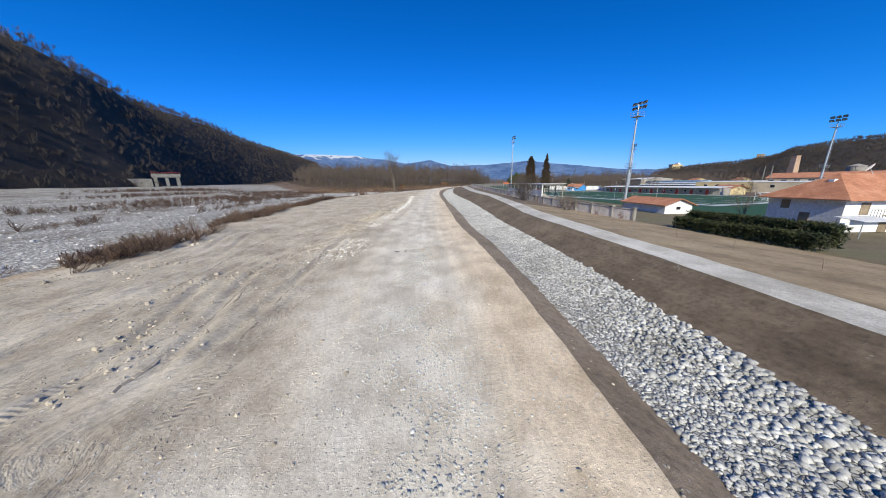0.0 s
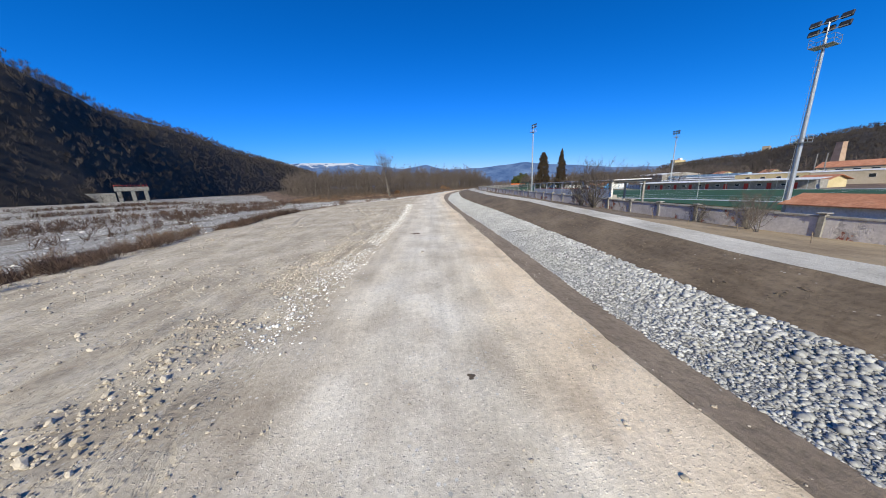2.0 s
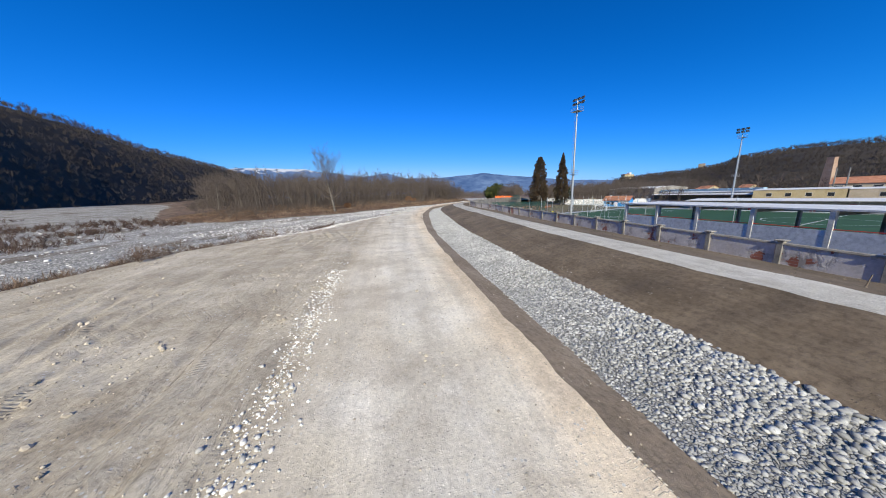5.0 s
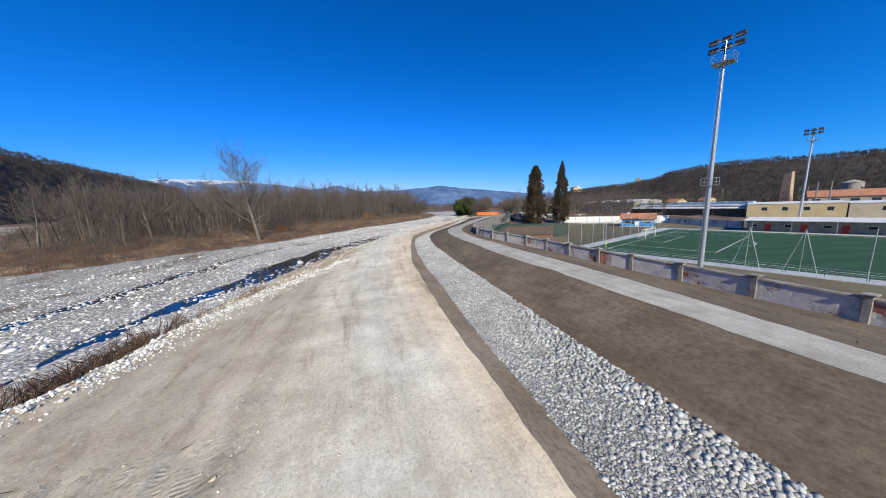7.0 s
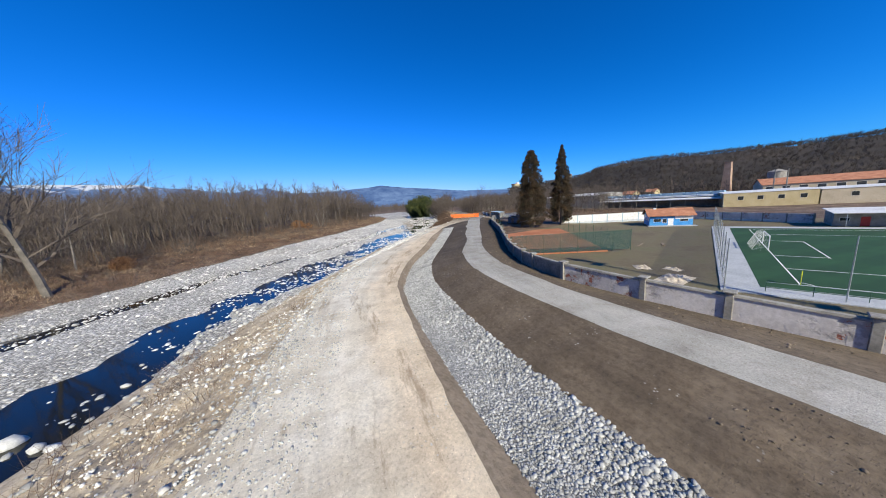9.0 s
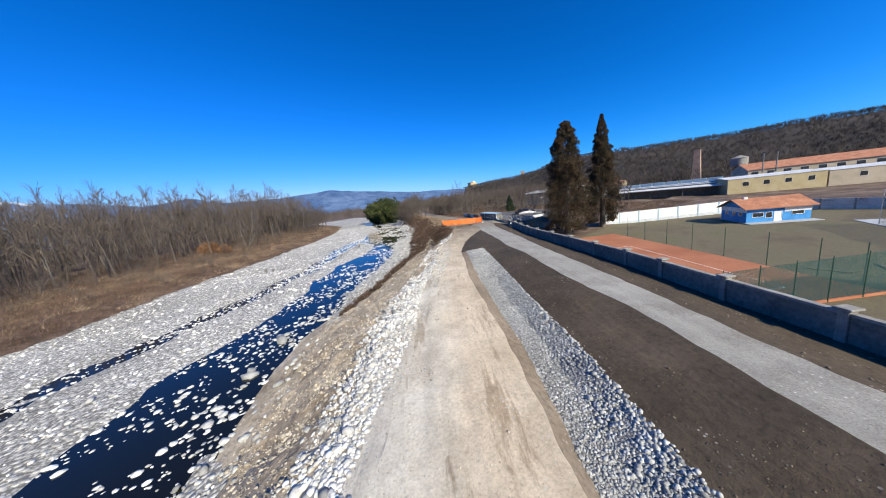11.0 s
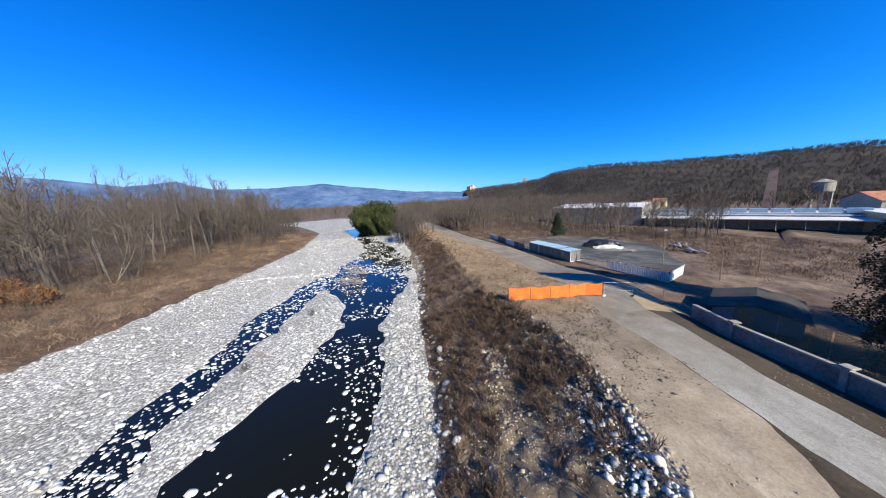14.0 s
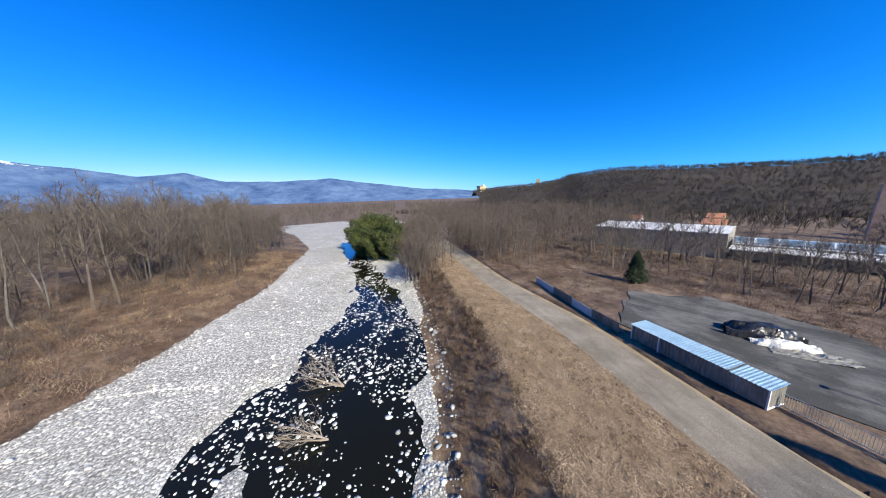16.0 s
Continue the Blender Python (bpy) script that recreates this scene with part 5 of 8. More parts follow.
# cobbles along the edge where the flat falls to the river, and grey gravel spread on the shoulder
x, y, s, u = scatter_su(4200, 138, 176, lambda q: u_crest(q) - 0.9, lambda q: u_crest(q) + 3.6)
keep = (u - u_crest(s)) < 1.4 + 3.2 * rng.uniform(0, 1, len(x)) ** 2
x, y, s, u = x[keep], y[keep], s[keep], u[keep]
r = 0.088 * np.exp(rng.normal(0, 0.35, len(x))) * off(u - u_crest(s), 0, 1.0, 3.5, 0.55)
stone_stuff("edge_cobbles", np.stack([x, y, put_z(x, y) + r * 0.3], 1), r, "pale_rock", "pale cobbles piled along the edge above the river", 1, 0.62, 0.35)
x, y, s, u = scatter_su(11000, 168, 262, lambda q: u_crest(q) - 0.3, lambda q: u_crest(q) + off(q, 168, 4.5, 190, 5.0, 215, 4.2, 240, 3.0))
keep = fbm(x, y, 6, 3, 104) > -0.25
x, y = x[keep], y[keep]
r = np.minimum(0.046 * np.exp(rng.normal(0, 0.42, len(x))), 0.16)
stone_stuff("shoulder_gravel", np.stack([x, y, put_z(x, y) + r * 0.2], 1), r, "rock", "grey gravel strewn over the road shoulder", 1, 0.62, 0.3)
# loose stones along the road edge and in patches on the sand
x, y, s, u = scatter_su(5200, -10, 190, -24, -2)
line = np.exp(-((u + 13.2 + 1.2 * np.sin(s * 0.07)) / 1.1) ** 2)
keep = (line * 1.15 + 0.8 * np.clip(fbm(x, y, 6, 3, 85) - 0.18, 0, 1)) * off(s, -10, 0.5, 60, 1, 110, 1, 190, 0.5) > rng.uniform(0.05, 1.0, len(x))
x, y, s, u = x[keep], y[keep], s[keep], u[keep]
r = 0.032 * np.exp(rng.normal(0, 0.35, len(x)))
stone_stuff("loose_stones", np.stack([x, y, put_z(x, y) + r * 0.2], 1), r, "pale_rock", "loose pale stones along the haul road", 1, 0.6, 0.3)
s = rng.uniform(22, 118, 6500)
u = -12.9 - 0.8 * np.sin(s * 0.055) + rng.normal(0, 0.55, 6500) * off(s, 22, 2.2, 60, 1.2, 118, 0.8)
x, y = at_su(s, u)
keep = fbm(x, y, 7, 3, 87) > -0.22
x, y = x[keep], y[keep]
r = np.minimum(0.042 * np.exp(rng.normal(0, 0.45, len(x))), 0.13)
stone_stuff("edge_stones", np.stack([x, y, put_z(x, y) + r * 0.25], 1), r, "pale_rock", "band of pale broken stones along the road edge", 1, 0.65, 0.3)
x, y, s, u = scatter_su(6500, -8, 110, -30, 1)
r = 0.03 * np.exp(rng.normal(0, 0.4, len(x)))
stone_stuff("pebbles", np.stack([x, y, put_z(x, y) + r * 0.2], 1), r, "clod", "small pebbles strewn over the sand", 1, 0.6, 0.3)
# clods of earth on sand and road, thicker in drifts and along the wheel lines
x, y, s, u = scatter_su(60000, -8, 288, lambda q: u_crest(q), lambda q: u_join(q) + 0.2)
dens = np.clip(0.05 + 1.2 * fbm(x, y, 4.5, 4, 86), 0, 1) * off(s, -8, 1, 130, 0.8, 160, 0.55, 288, 0.6) + 0.4 * np.exp(-((u - u_roadl(s)) / 0.8) ** 2)
keep = dens > rng.uniform(0, 1, len(x))
x, y = x[keep], y[keep]
r = 0.028 * np.exp(rng.normal(0, 0.5, len(x)))
stone_stuff("earth_clods", np.stack([x, y, put_z(x, y) + r * 0.15], 1), r, "clod", "dry clods of earth on the haul road", 1, 0.7, 0.4, None, "clods")
# earthy rubble tipped over the bank before the old levee
x, y, s, u = scatter_su(19000, 232, 290, lambda q: u_toe(q) + 0.5, lambda q: u_crest(q) + 0.8)
keep = rng.uniform(0, 1, len(x)) < off(s, 232, 0.2, 248, 1.0) * (0.65 + fbm(x, y, 3.0, 3, 84))
x, y, s = x[keep], y[keep], s[keep]
r = np.minimum(0.042 * np.exp(rng.normal(0, 0.55, len(x))), 0.26)
pale = rng.uniform(0, 1, len(x)) < off(s, 262, 0.10, 276, 0.01)
p = np.stack([x, y, put_z(x, y) + r * 0.08], 1)
stone_stuff("earthy_rubble", p[~pale], r[~pale], "rubble_rock", "brown earthy rubble tipped over the bank", 1, 0.7, 0.5, None, "rubble")
stone_stuff("tipped_boulders", p[pale], r[pale] * 1.5, "pale_rock", "pale boulders tipped over the bank", 1, 0.7, 0.4)
# the stony drift beside the road, and clods turned up on the sand
s = rng.normal(46, 16, 5200)
u = -16.0 - 0.03 * (46 - s) + rng.normal(0, 1.3, 5200)
x, y = at_su(s, u)
keep = (fbm(x, y, 2.2, 3, 88) > -0.05) & (s > 8) & (s < 90)
x, y = x[keep], y[keep]
r = np.minimum(0.045 * np.exp(rng.normal(0, 0.5, len(x))), 0.16)
stone_stuff("stony_drift", np.stack([x, y, put_z(x, y) + r * 0.3], 1), r, "clod", "drift of broken pale stones beside the haul road", 1, 0.65, 0.4)
x, y, s, u = scatter_su(16000, -6, 140, lambda q: u_crest(q), lambda q: u_roadl(q) - 0.5)
keep = fbm(x * 1.6, y * 0.7, 5, 4, 89) > 0.16
x, y, u, s = x[keep], y[keep], u[keep], s[keep]
r = np.minimum(0.05 * np.exp(rng.normal(0, 0.5, len(x))), 0.2)
stone_stuff("sand_clods", np.stack([x, y, put_z(x, y) + r * 0.25], 1), r, "clod", "clods turned up by the caterpillars on the sand", 1, 0.75, 0.5, None, "clods")
# caterpillar prints, ruts and the strip of crushed stone on the haul road


def ridge_bars(a, b, width, height):
    """Low three-sided ridges from plan points a to b, lying on the ground."""
    d = (b - a) / np.maximum(np.linalg.norm(b - a, axis=1, keepdims=True), 1e-6)
    n = np.stack([-d[:, 1], d[:, 0]], 1) * np.reshape(width, (-1, 1)) * 0.5
    h = np.reshape(height, (-1,)) * np.ones(len(a))
    row = []
    for q, e in ((a, d * 0.03), (b, -d * 0.03)):
        z = put_z(q[:, 0], q[:, 1])
        row += [np.column_stack([q - n, z - 0.02]), np.column_stack([q + e, z + h]), np.column_stack([q + n, z - 0.02])]
    v = np.stack(row, 1).reshape(-1, 3)
    f = np.array([(0, 1, 4), (0, 4, 3), (1, 2, 5), (1, 5, 4), (0, 2, 1), (3, 4, 5)])
    return v, (f[None] + (np.arange(len(a)) * 6)[:, None, None]).reshape(-1, 3)


def track_line(knots, step):
    k = np.array(knots, float).reshape(-1, 2)
    c = np.concatenate([[0], np.cumsum(np.hypot(*np.diff(k, axis=0).T))])
    q = np.arange(0, c[-1], step)
    s, u = np.interp(q, c, k[:, 0]), np.interp(q, c, k[:, 1])
    return s, u + 0.12 * fbm(s, u, 3.0, 2, 121)


def prints(name, lines, mat, label, half=0.26):
    a, b = [], []
    for knots in lines:
        s, u = track_line(knots, 0.17)
        x, y = at_su(s, u)
        x2, y2 = at_su(s + 0.05, u)
        d = np.stack([x2 - x, y2 - y], 1)
        d /= np.linalg.norm(d, axis=1, keepdims=True)
        n = np.stack([-d[:, 1], d[:, 0]], 1)
        p = np.stack([x, y], 1)
        for lo, hi in ((-1.0, -0.1), (0.05, 1.0)):
            ok = fbm(x + 9 * lo, y, 1.4, 2, 122) > -0.12
            j = rng.normal(0, 0.025, (len(x), 1))
            a.append((p + n * half * (lo + rng.normal(0, 0.06, (len(x), 1))) + d * (j + 0.03))[ok])
            b.append((p + n * half * hi + d * (j - 0.03))[ok])
    a, b = np.concatenate(a), np.concatenate(b)
    v, f = ridge_bars(a, b, rng.uniform(0.09, 0.14, len(a)), rng.uniform(0.004, 0.012, len(a)))
    return tagged(new(name, mesh_np(name, v, f, mat)), label, "tracks", "", "stuff")


def ruts(name, lines, mat, label):
    a, b = [], []
    for knots in lines:
        s, u = track_line(knots, 0.35)
        x, y = at_su(s, u + rng.normal(0, 0.03, len(s)))
        p = np.stack([x, y], 1)
        ok = fbm(x, y, 2.0, 2, 123)[:-1] > -0.2
        a.append(p[:-1][ok])
        b.append(p[1:][ok])
    a, b = np.concatenate(a), np.concatenate(b)
    v, f = ridge_bars(a, b, rng.uniform(0.14, 0.26, len(a)), rng.uniform(0.015, 0.04, len(a)))
    return tagged(new(name, mesh_np(name, v, f, mat)), label, "ruts", "", "stuff")


# Prints darker than the ground: shadows of the treads are in the colour.
M["road_print"] = grainy("pressed_dust_with_shade", (0.42, 0.365, 0.285), (0.51, 0.45, 0.355), (0.59, 0.53, 0.43), 0.5, 6, 0.95, 0.01, None, 0, 0.2)
M["sand_print"] = grainy("pressed_sand_with_shade", (0.29, 0.245, 0.185), (0.37, 0.32, 0.25), (0.44, 0.385, 0.31), 0.5, 6, 0.95, 0.01, None, 0, 0.2)
M["damp_earth"] = grainy("damp_earth", (0.06, 0.045, 0.03), (0.09, 0.068, 0.045), (0.12, 0.09, 0.06), 1.5, 6, 0.7, 0.01)
prints("road_prints", [(4, -2.9, 11.3, -2.9, 15.4, -3.0, 22, -3.4), (5, -9.9, 11.9, -8.9, 14.3, -9.5, 17.4, -9.5, 23, -9.4), (30, -4.3, 36.5, -3.9, 40, -3.5, 50, -3.2),
                       (56, -3.2, 63, -3.1, 66.3, -3.0, 74, -2.6), (58, -0.5, 64.3, -0.5, 70, -0.4), (58, -4.6, 64.1, -4.8, 71, -4.8), (80, -0.9, 87.3, -0.8, 94, -1.3)],
       "road_print", "caterpillar prints pressed into the pale road dust")
prints("sand_prints", [(8, -11.0, 13.8, -11.2, 18.1, -11.9, 24, -12.6), (9.4, -17.3, 13.3, -16.1, 18, -15.4), (22.3, -13.8, 22.6, -12.1, 24, -11), (60, -11.5, 66.4, -11.5, 74, -11.9),
                       (66, -23.4, 71.9, -24.2, 76.5, -24.2, 84, -23.2), (70, -28.6, 75.9, -30.0, 82, -28.4), (62, -18.6, 70, -19.6, 80, -19.9, 90, -21.5), (36, -20.5, 44, -22.6, 53, -24.4)],
       "sand_print", "caterpillar prints pressed into the beige sand")
ruts("sand_ruts", [(7.4, -15, 11, -15.8, 16.3, -17, 28.5, -18.6, 40, -19.6), (13.9, -16.0, 16.3, -16.9), (60, -15.1, 66.9, -15.3, 69.7, -15.4, 78, -15.8, 107, -17.2), (38, -21.7, 43.5, -22.6, 48, -25.5),
                   (64, -22.4, 72, -23.4, 80, -22.6, 92, -21), (66, -27.6, 76, -29.0, 88, -27.0), (66, -26.0, 76, -27.0, 90, -24.6), (12, -21, 22, -22.6, 34, -24.5), (10, -13.2, 20, -14.6, 30, -15.8)],
     "sand_print", "ruts with raised edges in the beige sand")
s = rng.uniform(2, 30, 9500)
u = off(s, 2, -5.4, 7, -5.3, 12, -6.2, 16, -6.6, 24, -6.0, 30, -5.8) + rng.normal(0, 1, 9500) * off(s, 2, 1.3, 12, 1.1, 16, 0.7, 24, 0.5)
x, y = at_su(s, u)
keep = fbm(x, y, 2.5, 3, 124) > -0.2
x, y = x[keep], y[keep]
r = np.minimum(0.027 * np.exp(rng.normal(0, 0.4, len(x))), 0.07)
stone_stuff("crushed_stone", np.stack([x, y, put_z(x, y) + r * 0.1], 1), r, "rock", "grey crushed stone scattered down the road", 1, 0.62, 0.3)
for s0, u0, a0, b0 in ((25.4, -8.3, 0.34, 0.16), (25.6, -7.5, 0.22, 0.12), (38.4, -5.3, 0.14, 0.09)):
    w = np.linspace(0, 2 * np.pi, 19)[:-1]
    rad = 1 + 0.25 * np.sin(3 * w + s0) + 0.15 * np.sin(5 * w + u0)
    x, y = at_su(s0 + b0 * 2 * rad * np.sin(w), u0 + a0 * rad * np.cos(w))
    xc, yc = at_su(np.array([s0]), np.array([u0]))
    v = np.concatenate([np.column_stack([x, y, put_z(x, y) - 0.01]), np.column_stack([xc, yc, put_z(xc, yc) + 0.03])])
    tagged(new("damp_patch", mesh_np("damp_patch", v, np.array([(k, (k + 1) % 18, 18) for k in range(18)]), "damp_earth", True)), "small dark damp heap of earth on the road", "earth", "", "stuff")
x, y = at_su(64.6 + rng.normal(0, 0.16, 26), -8.5 + rng.normal(0, 0.22, 26))
a = np.stack([x, y], 1)
w = rng.normal(0.7, 0.5, 26)
b = a + np.stack([np.cos(w), np.sin(w)], 1) * rng.uniform(0.15, 0.5, (26, 1))
v, f = ridge_bars(a, b, 0.02, rng.uniform(0.02, 0.07, 26))
tagged(new("fallen_twigs", mesh_np("fallen_twigs", v, f, "dark_brush")), "broken brown twigs lying on the road", "twigs", "", "stuff")
# crumbs of earth on the embankment, the wedge and the verge
x, y, s, u = scatter_su(14000, 40, 272, lambda q: u_ripr(q) + 0.1, lambda q: u_pathl(q))
keep = (fbm(x, y, 3.5, 4, 100) > -0.02) & (u > np.where(s < 250, u_ripr(s), u_join(s) + 0.2))
x, y = x[keep], y[keep]
r = np.minimum(0.022 * np.exp(rng.normal(0, 0.5, len(x))), 0.08)
stone_stuff("soil_crumbs", np.stack([x, y, put_z(x, y) + r * 0.2], 1), r, "soil_clod", "dark crumbs of earth on the embankment", 1, 0.75, 0.5, None, "clods")
x, y, s, u = scatter_su(2600, 80, 280, lambda q: u_pathr(q) + 0.1, lambda q: u_wall(q) - 0.3)
r = np.minimum(0.034 * np.exp(rng.normal(0, 0.5, len(x))), 0.12)
stone_stuff("verge_crumbs", np.stack([x, y, put_z(x, y) + r * 0.2], 1), r, "soil_clod", "crumbs of earth along the wall", 1, 0.75, 0.5, None, "clods")
# pale stones tipped down the bank behind the sand flat
x, y, s, u = scatter_su(5200, 140, 208, lambda q: u_crest(q) - 8, lambda q: u_crest(q) + 1.2)
keep = fbm(x, y, 4, 3, 101) > -0.12
x, y = x[keep], y[keep]
r = np.minimum(0.06 * np.exp(rng.normal(0, 0.5, len(x))), 0.24)
stone_stuff("tipped_stones", np.stack([x, y, put_z(x, y) + r * 0.25], 1), r, "pale_rock", "pale stones tipped down the sandy bank", 1, 0.65, 0.4)
# riverbed stones
x, y, s, u = scatter_su(42000, 160, 420, -64, lambda q: u_toe(q))
g = shore_side(x, y)
zb = ground_z(x, y)[0]
wet = zb < -1.02
pool = fbm(x, y, 4.5, 3, 91)
side = rng.uniform(0, 1, len(x)) < np.where(u < -33, 0.95, 0.6)
still = (s > 176) & (s < 208) & (u > -31) & (rng.uniform(0, 1, len(x)) < 0.8)
keep = (g < -1) & ~(wet & still) & np.where(wet & (u < -33), side & (zb > -1.9), np.where(wet, (pool > -0.10 + 0.12 * rng.normal(0, 1, len(x))) & (rng.uniform(0, 1, len(x)) < 0.85) & (zb > -1.95), rng.uniform(0, 1, len(x)) < 0.55))
x, y, zb, wet = x[keep], y[keep], zb[keep], wet[keep]
r = np.minimum(np.where(wet, 0.15, 0.10) * np.exp(rng.normal(0, 0.5, len(x))), 0.42)
zs = np.where(wet, -1.1 - r * 0.12, zb + r * 0.15)
near = (rng.uniform(0, 1, len(x)) < 0.2)
stone_stuff("river_boulders", np.stack([x, y, zs], 1)[near], r[near] * 1.25, "pale_rock", "pale flat boulders lying in the shallow river", 1, 0.5, 0.15)
stone_stuff("river_stones", np.stack([x, y, zs], 1)[~near], r[~near], "pale_rock", "pale rounded stones of the riverbed", 1, 0.55, 0.2)
x, y = rng.uniform(-170, -30, 7000), rng.uniform(0, 210, 7000)
s, u = su_of(x, y)
keep = (u < u_toe(s) - 1) & (shore_side(x, y) < 0)
x, y = x[keep], y[keep]
r = 0.12 * np.exp(rng.normal(0, 0.5, len(x)))
stone_stuff("gravel_plain_stones", np.stack([x, y, ground_z(x, y)[0] + r * 0.1], 1), r, "pale_rock", "pale stones on the wide gravel plain", 1, 0.5, 0.2)

# ---- brush and grass ----
WOOD_SHAPES = [ribbon_tree(20, 300 + k, first=0.28 + 0.05 * (k % 3), spread=0.40, kids=(9, 5, 4), thick=0.011, twig=0.055) for k in range(8)]
FAR_SHAPES = [ribbon_tree(13, 320 + k, first=0.15, spread=0.42, levels=2, kids=(8, 4), thick=0.014, twig=0.15) for k in range(6)]
BUSH_SHAPES = [ribbon_tree(3.0, 340 + k, stems=5, first=0.15, spread=0.5, levels=2, kids=(4, 3), thick=0.012, twig=0.024) for k in range(6)]
LOW_SHAPES = [ribbon_tree(1.2, 360 + k, stems=6, first=0.05, spread=0.7, levels=1, kids=(4,), thick=0.012, twig=0.018, lift=0.0) for k in range(6)]
x, y, s, u = scatter_su(5200, 228, 465, lambda q: u_toe(q) + 1.0, lambda q: u_crest(q) + 1.0)
keep = rng.uniform(0, 1, len(x)) < off(s, 262, 0.0, 276, 0.12, 290, 1.0)
x, y = x[keep], y[keep]
x, y = x[::2], y[::2]
stamp("bank_brush", LOW_SHAPES, x, y, put_z(x, y), np.clip(0.7 + 1.2 * fbm(x, y, 2.5, 3, 96), 0.25, 1.5), "scrub", "tangled brown brush on the river bank", "brush", 0.4)
x, y, s, u = scatter_su(9000, 272, 300, lambda q: u_crest(q) - 0.5, lambda q: u_pathl(q) + 0.3)
keep = (fbm(x, y, 2.5, 4, 125) > -0.02) & (rng.uniform(0, 1, len(x)) < off(s, 272, 0.1, 282, 0.8))
x, y = x[keep], y[keep]
r = np.minimum(0.04 * np.exp(rng.normal(0, 0.55, len(x))), 0.17)
stone_stuff("turned_earth", np.stack([x, y, put_z(x, y) + r * 0.1], 1), r, "soil_clod", "clods of turned brown earth before the barrier", 1, 0.75, 0.5, None, "clods")
x, y, s, u = scatter_su(1500, 276, 300, lambda q: u_crest(q) - 1.5, lambda q: u_pathl(q) - 0.3)
keep = (fbm(x, y, 2.5, 3, 126) > 0.0) & (rng.uniform(0, 1, len(x)) < off(s, 276, 0.15, 286, 0.8))
x, y = x[keep], y[keep]
stamp("earth_litter", LOW_SHAPES, x, y, put_z(x, y), rng.uniform(0.12, 0.34, len(x)), "dark_brush", "cut twigs and roots lying on the turned earth", "brush", 0.5)
x, y, s, u = scatter_su(1100, 268, 300, lambda q: u_crest(q) - 4.5, lambda q: u_crest(q) + 0.5)
keep = rng.uniform(0, 1, len(x)) < off(s, 268, 0.1, 280, 0.9)
x, y = x[keep], y[keep]
stamp("undercut_brush", LOW_SHAPES, x, y, put_z(x, y) - 0.05, rng.uniform(0.4, 1.0, len(x)), "dark_brush", "dark tangled roots and brush on the cut bank", "brush", 0.5)
x, y, s, u = scatter_su(20000, 287, 400, lambda q: u_crest(q), lambda q: u_pathl(q) - 0.5)
blade_stuff("cut_grass", np.stack([x, y, put_z(x, y)], 1), 0.17, 0.5, 7, 0.06, "dry_straw", "short dry grass stalks on the berm", "grass", 1.6)
x, y, s, u = scatter_su(2600, 292, 400, lambda q: u_crest(q) + 0.3, lambda q: u_pathl(q) - 0.8)
keep = fbm(x, y, 3.5, 3, 106) > -0.1
x, y = x[keep], y[keep]
stamp("straw_litter", LOW_SHAPES, x, y, put_z(x, y), rng.uniform(0.2, 0.5, len(x)), "scrub", "brown cut stems lying in the mown grass", "grass", 0.5)
x, y, s, u = scatter_su(3800, -10, 150, lambda q: u_toe(q) - 3.5, lambda q: u_crest(q) + 1.5)
keep = fbm(x, y, 6, 4, 95) > 0.08
x, y = x[keep], y[keep]
x, y = x[::2], y[::2]
stamp("bank_shrubs", BUSH_SHAPES, x, y, put_z(x, y), rng.uniform(0.25, 0.75, len(x)), "scrub", "low leafless shrubs along the gravel plain", "shrub", 0.15)
x, y, s, u = scatter_su(70, 150, 200, lambda q: u_toe(q) - 1, lambda q: u_crest(q) - 1.5)
blade_stuff("bank_shrubs", np.stack([x, y, put_z(x, y)], 1), 1.1, 0.5, 26, 0.03, "scrub", "low leafless shrubs on the river bank", "shrub", 0.6)
x, y, s, u = scatter_su(1500, -10, 112, lambda q: u_crest(q) - 4.5, lambda q: u_crest(q) + 2.2)
keep = fbm(x, y, 7, 3, 105) > 0.0
x, y = x[keep], y[keep]
stamp("edge_brush", LOW_SHAPES, x, y, put_z(x, y), rng.uniform(0.7, 1.7, len(x)), "dark_brush", "dark tangled brush heaped along the edge of the flat", "brush", 0.4)
# islands of scrub on the gravel plain
x, y = rng.uniform(-220, -46, 9000), rng.uniform(-20, 240, 9000)
s, u = su_of(x, y)
keep = (u < u_toe(s) - 4) & (fbm(x * 1.7, y * 0.5, 24, 4, 97) > 0.14) & (shore_side(x, y) < 0)
x, y = x[keep], y[keep]
stamp("plain_scrub", LOW_SHAPES, x, y, ground_z(x, y)[0], rng.uniform(0.9, 2.4, len(x)), "dark_brush", "patches of low dark scrub on the gravel plain", "scrub", 0.3)
# left bank undergrowth
near_shore = np.flatnonzero((SHORE[:, 1] < 430) & (SHORE[:, 0] > -115))
idx = rng.choice(near_shore, 7000)
st = np.gradient(SHORE, axis=0)
st /= np.hypot(st[:, 0], st[:, 1])[:, None]
dist = rng.uniform(0, 1, 7000) ** 1.2 * 48 + 0.3
x = SHORE[idx, 0] - st[idx, 1] * dist + rng.normal(0, 2, 7000)
y = SHORE[idx, 1] + st[idx, 0] * dist + rng.normal(0, 2, 7000)
keep = (shore_side(x, y) > 0.4)
x, y, dist = x[keep], y[keep], dist[keep]
blade_stuff("bank_undergrowth", np.stack([x, y, ground_z(x, y)[0]], 1), 0.6 + 1.2 * np.clip(dist / 25, 0, 1), 0.7, 20, 0.05, "scrub", "rusty brown dry undergrowth on the far bank", "undergrowth", 0.6)
x, y = rng.uniform(106, 230, 8000), rng.uniform(232, 420, 8000)
s, u = su_of(x, y)
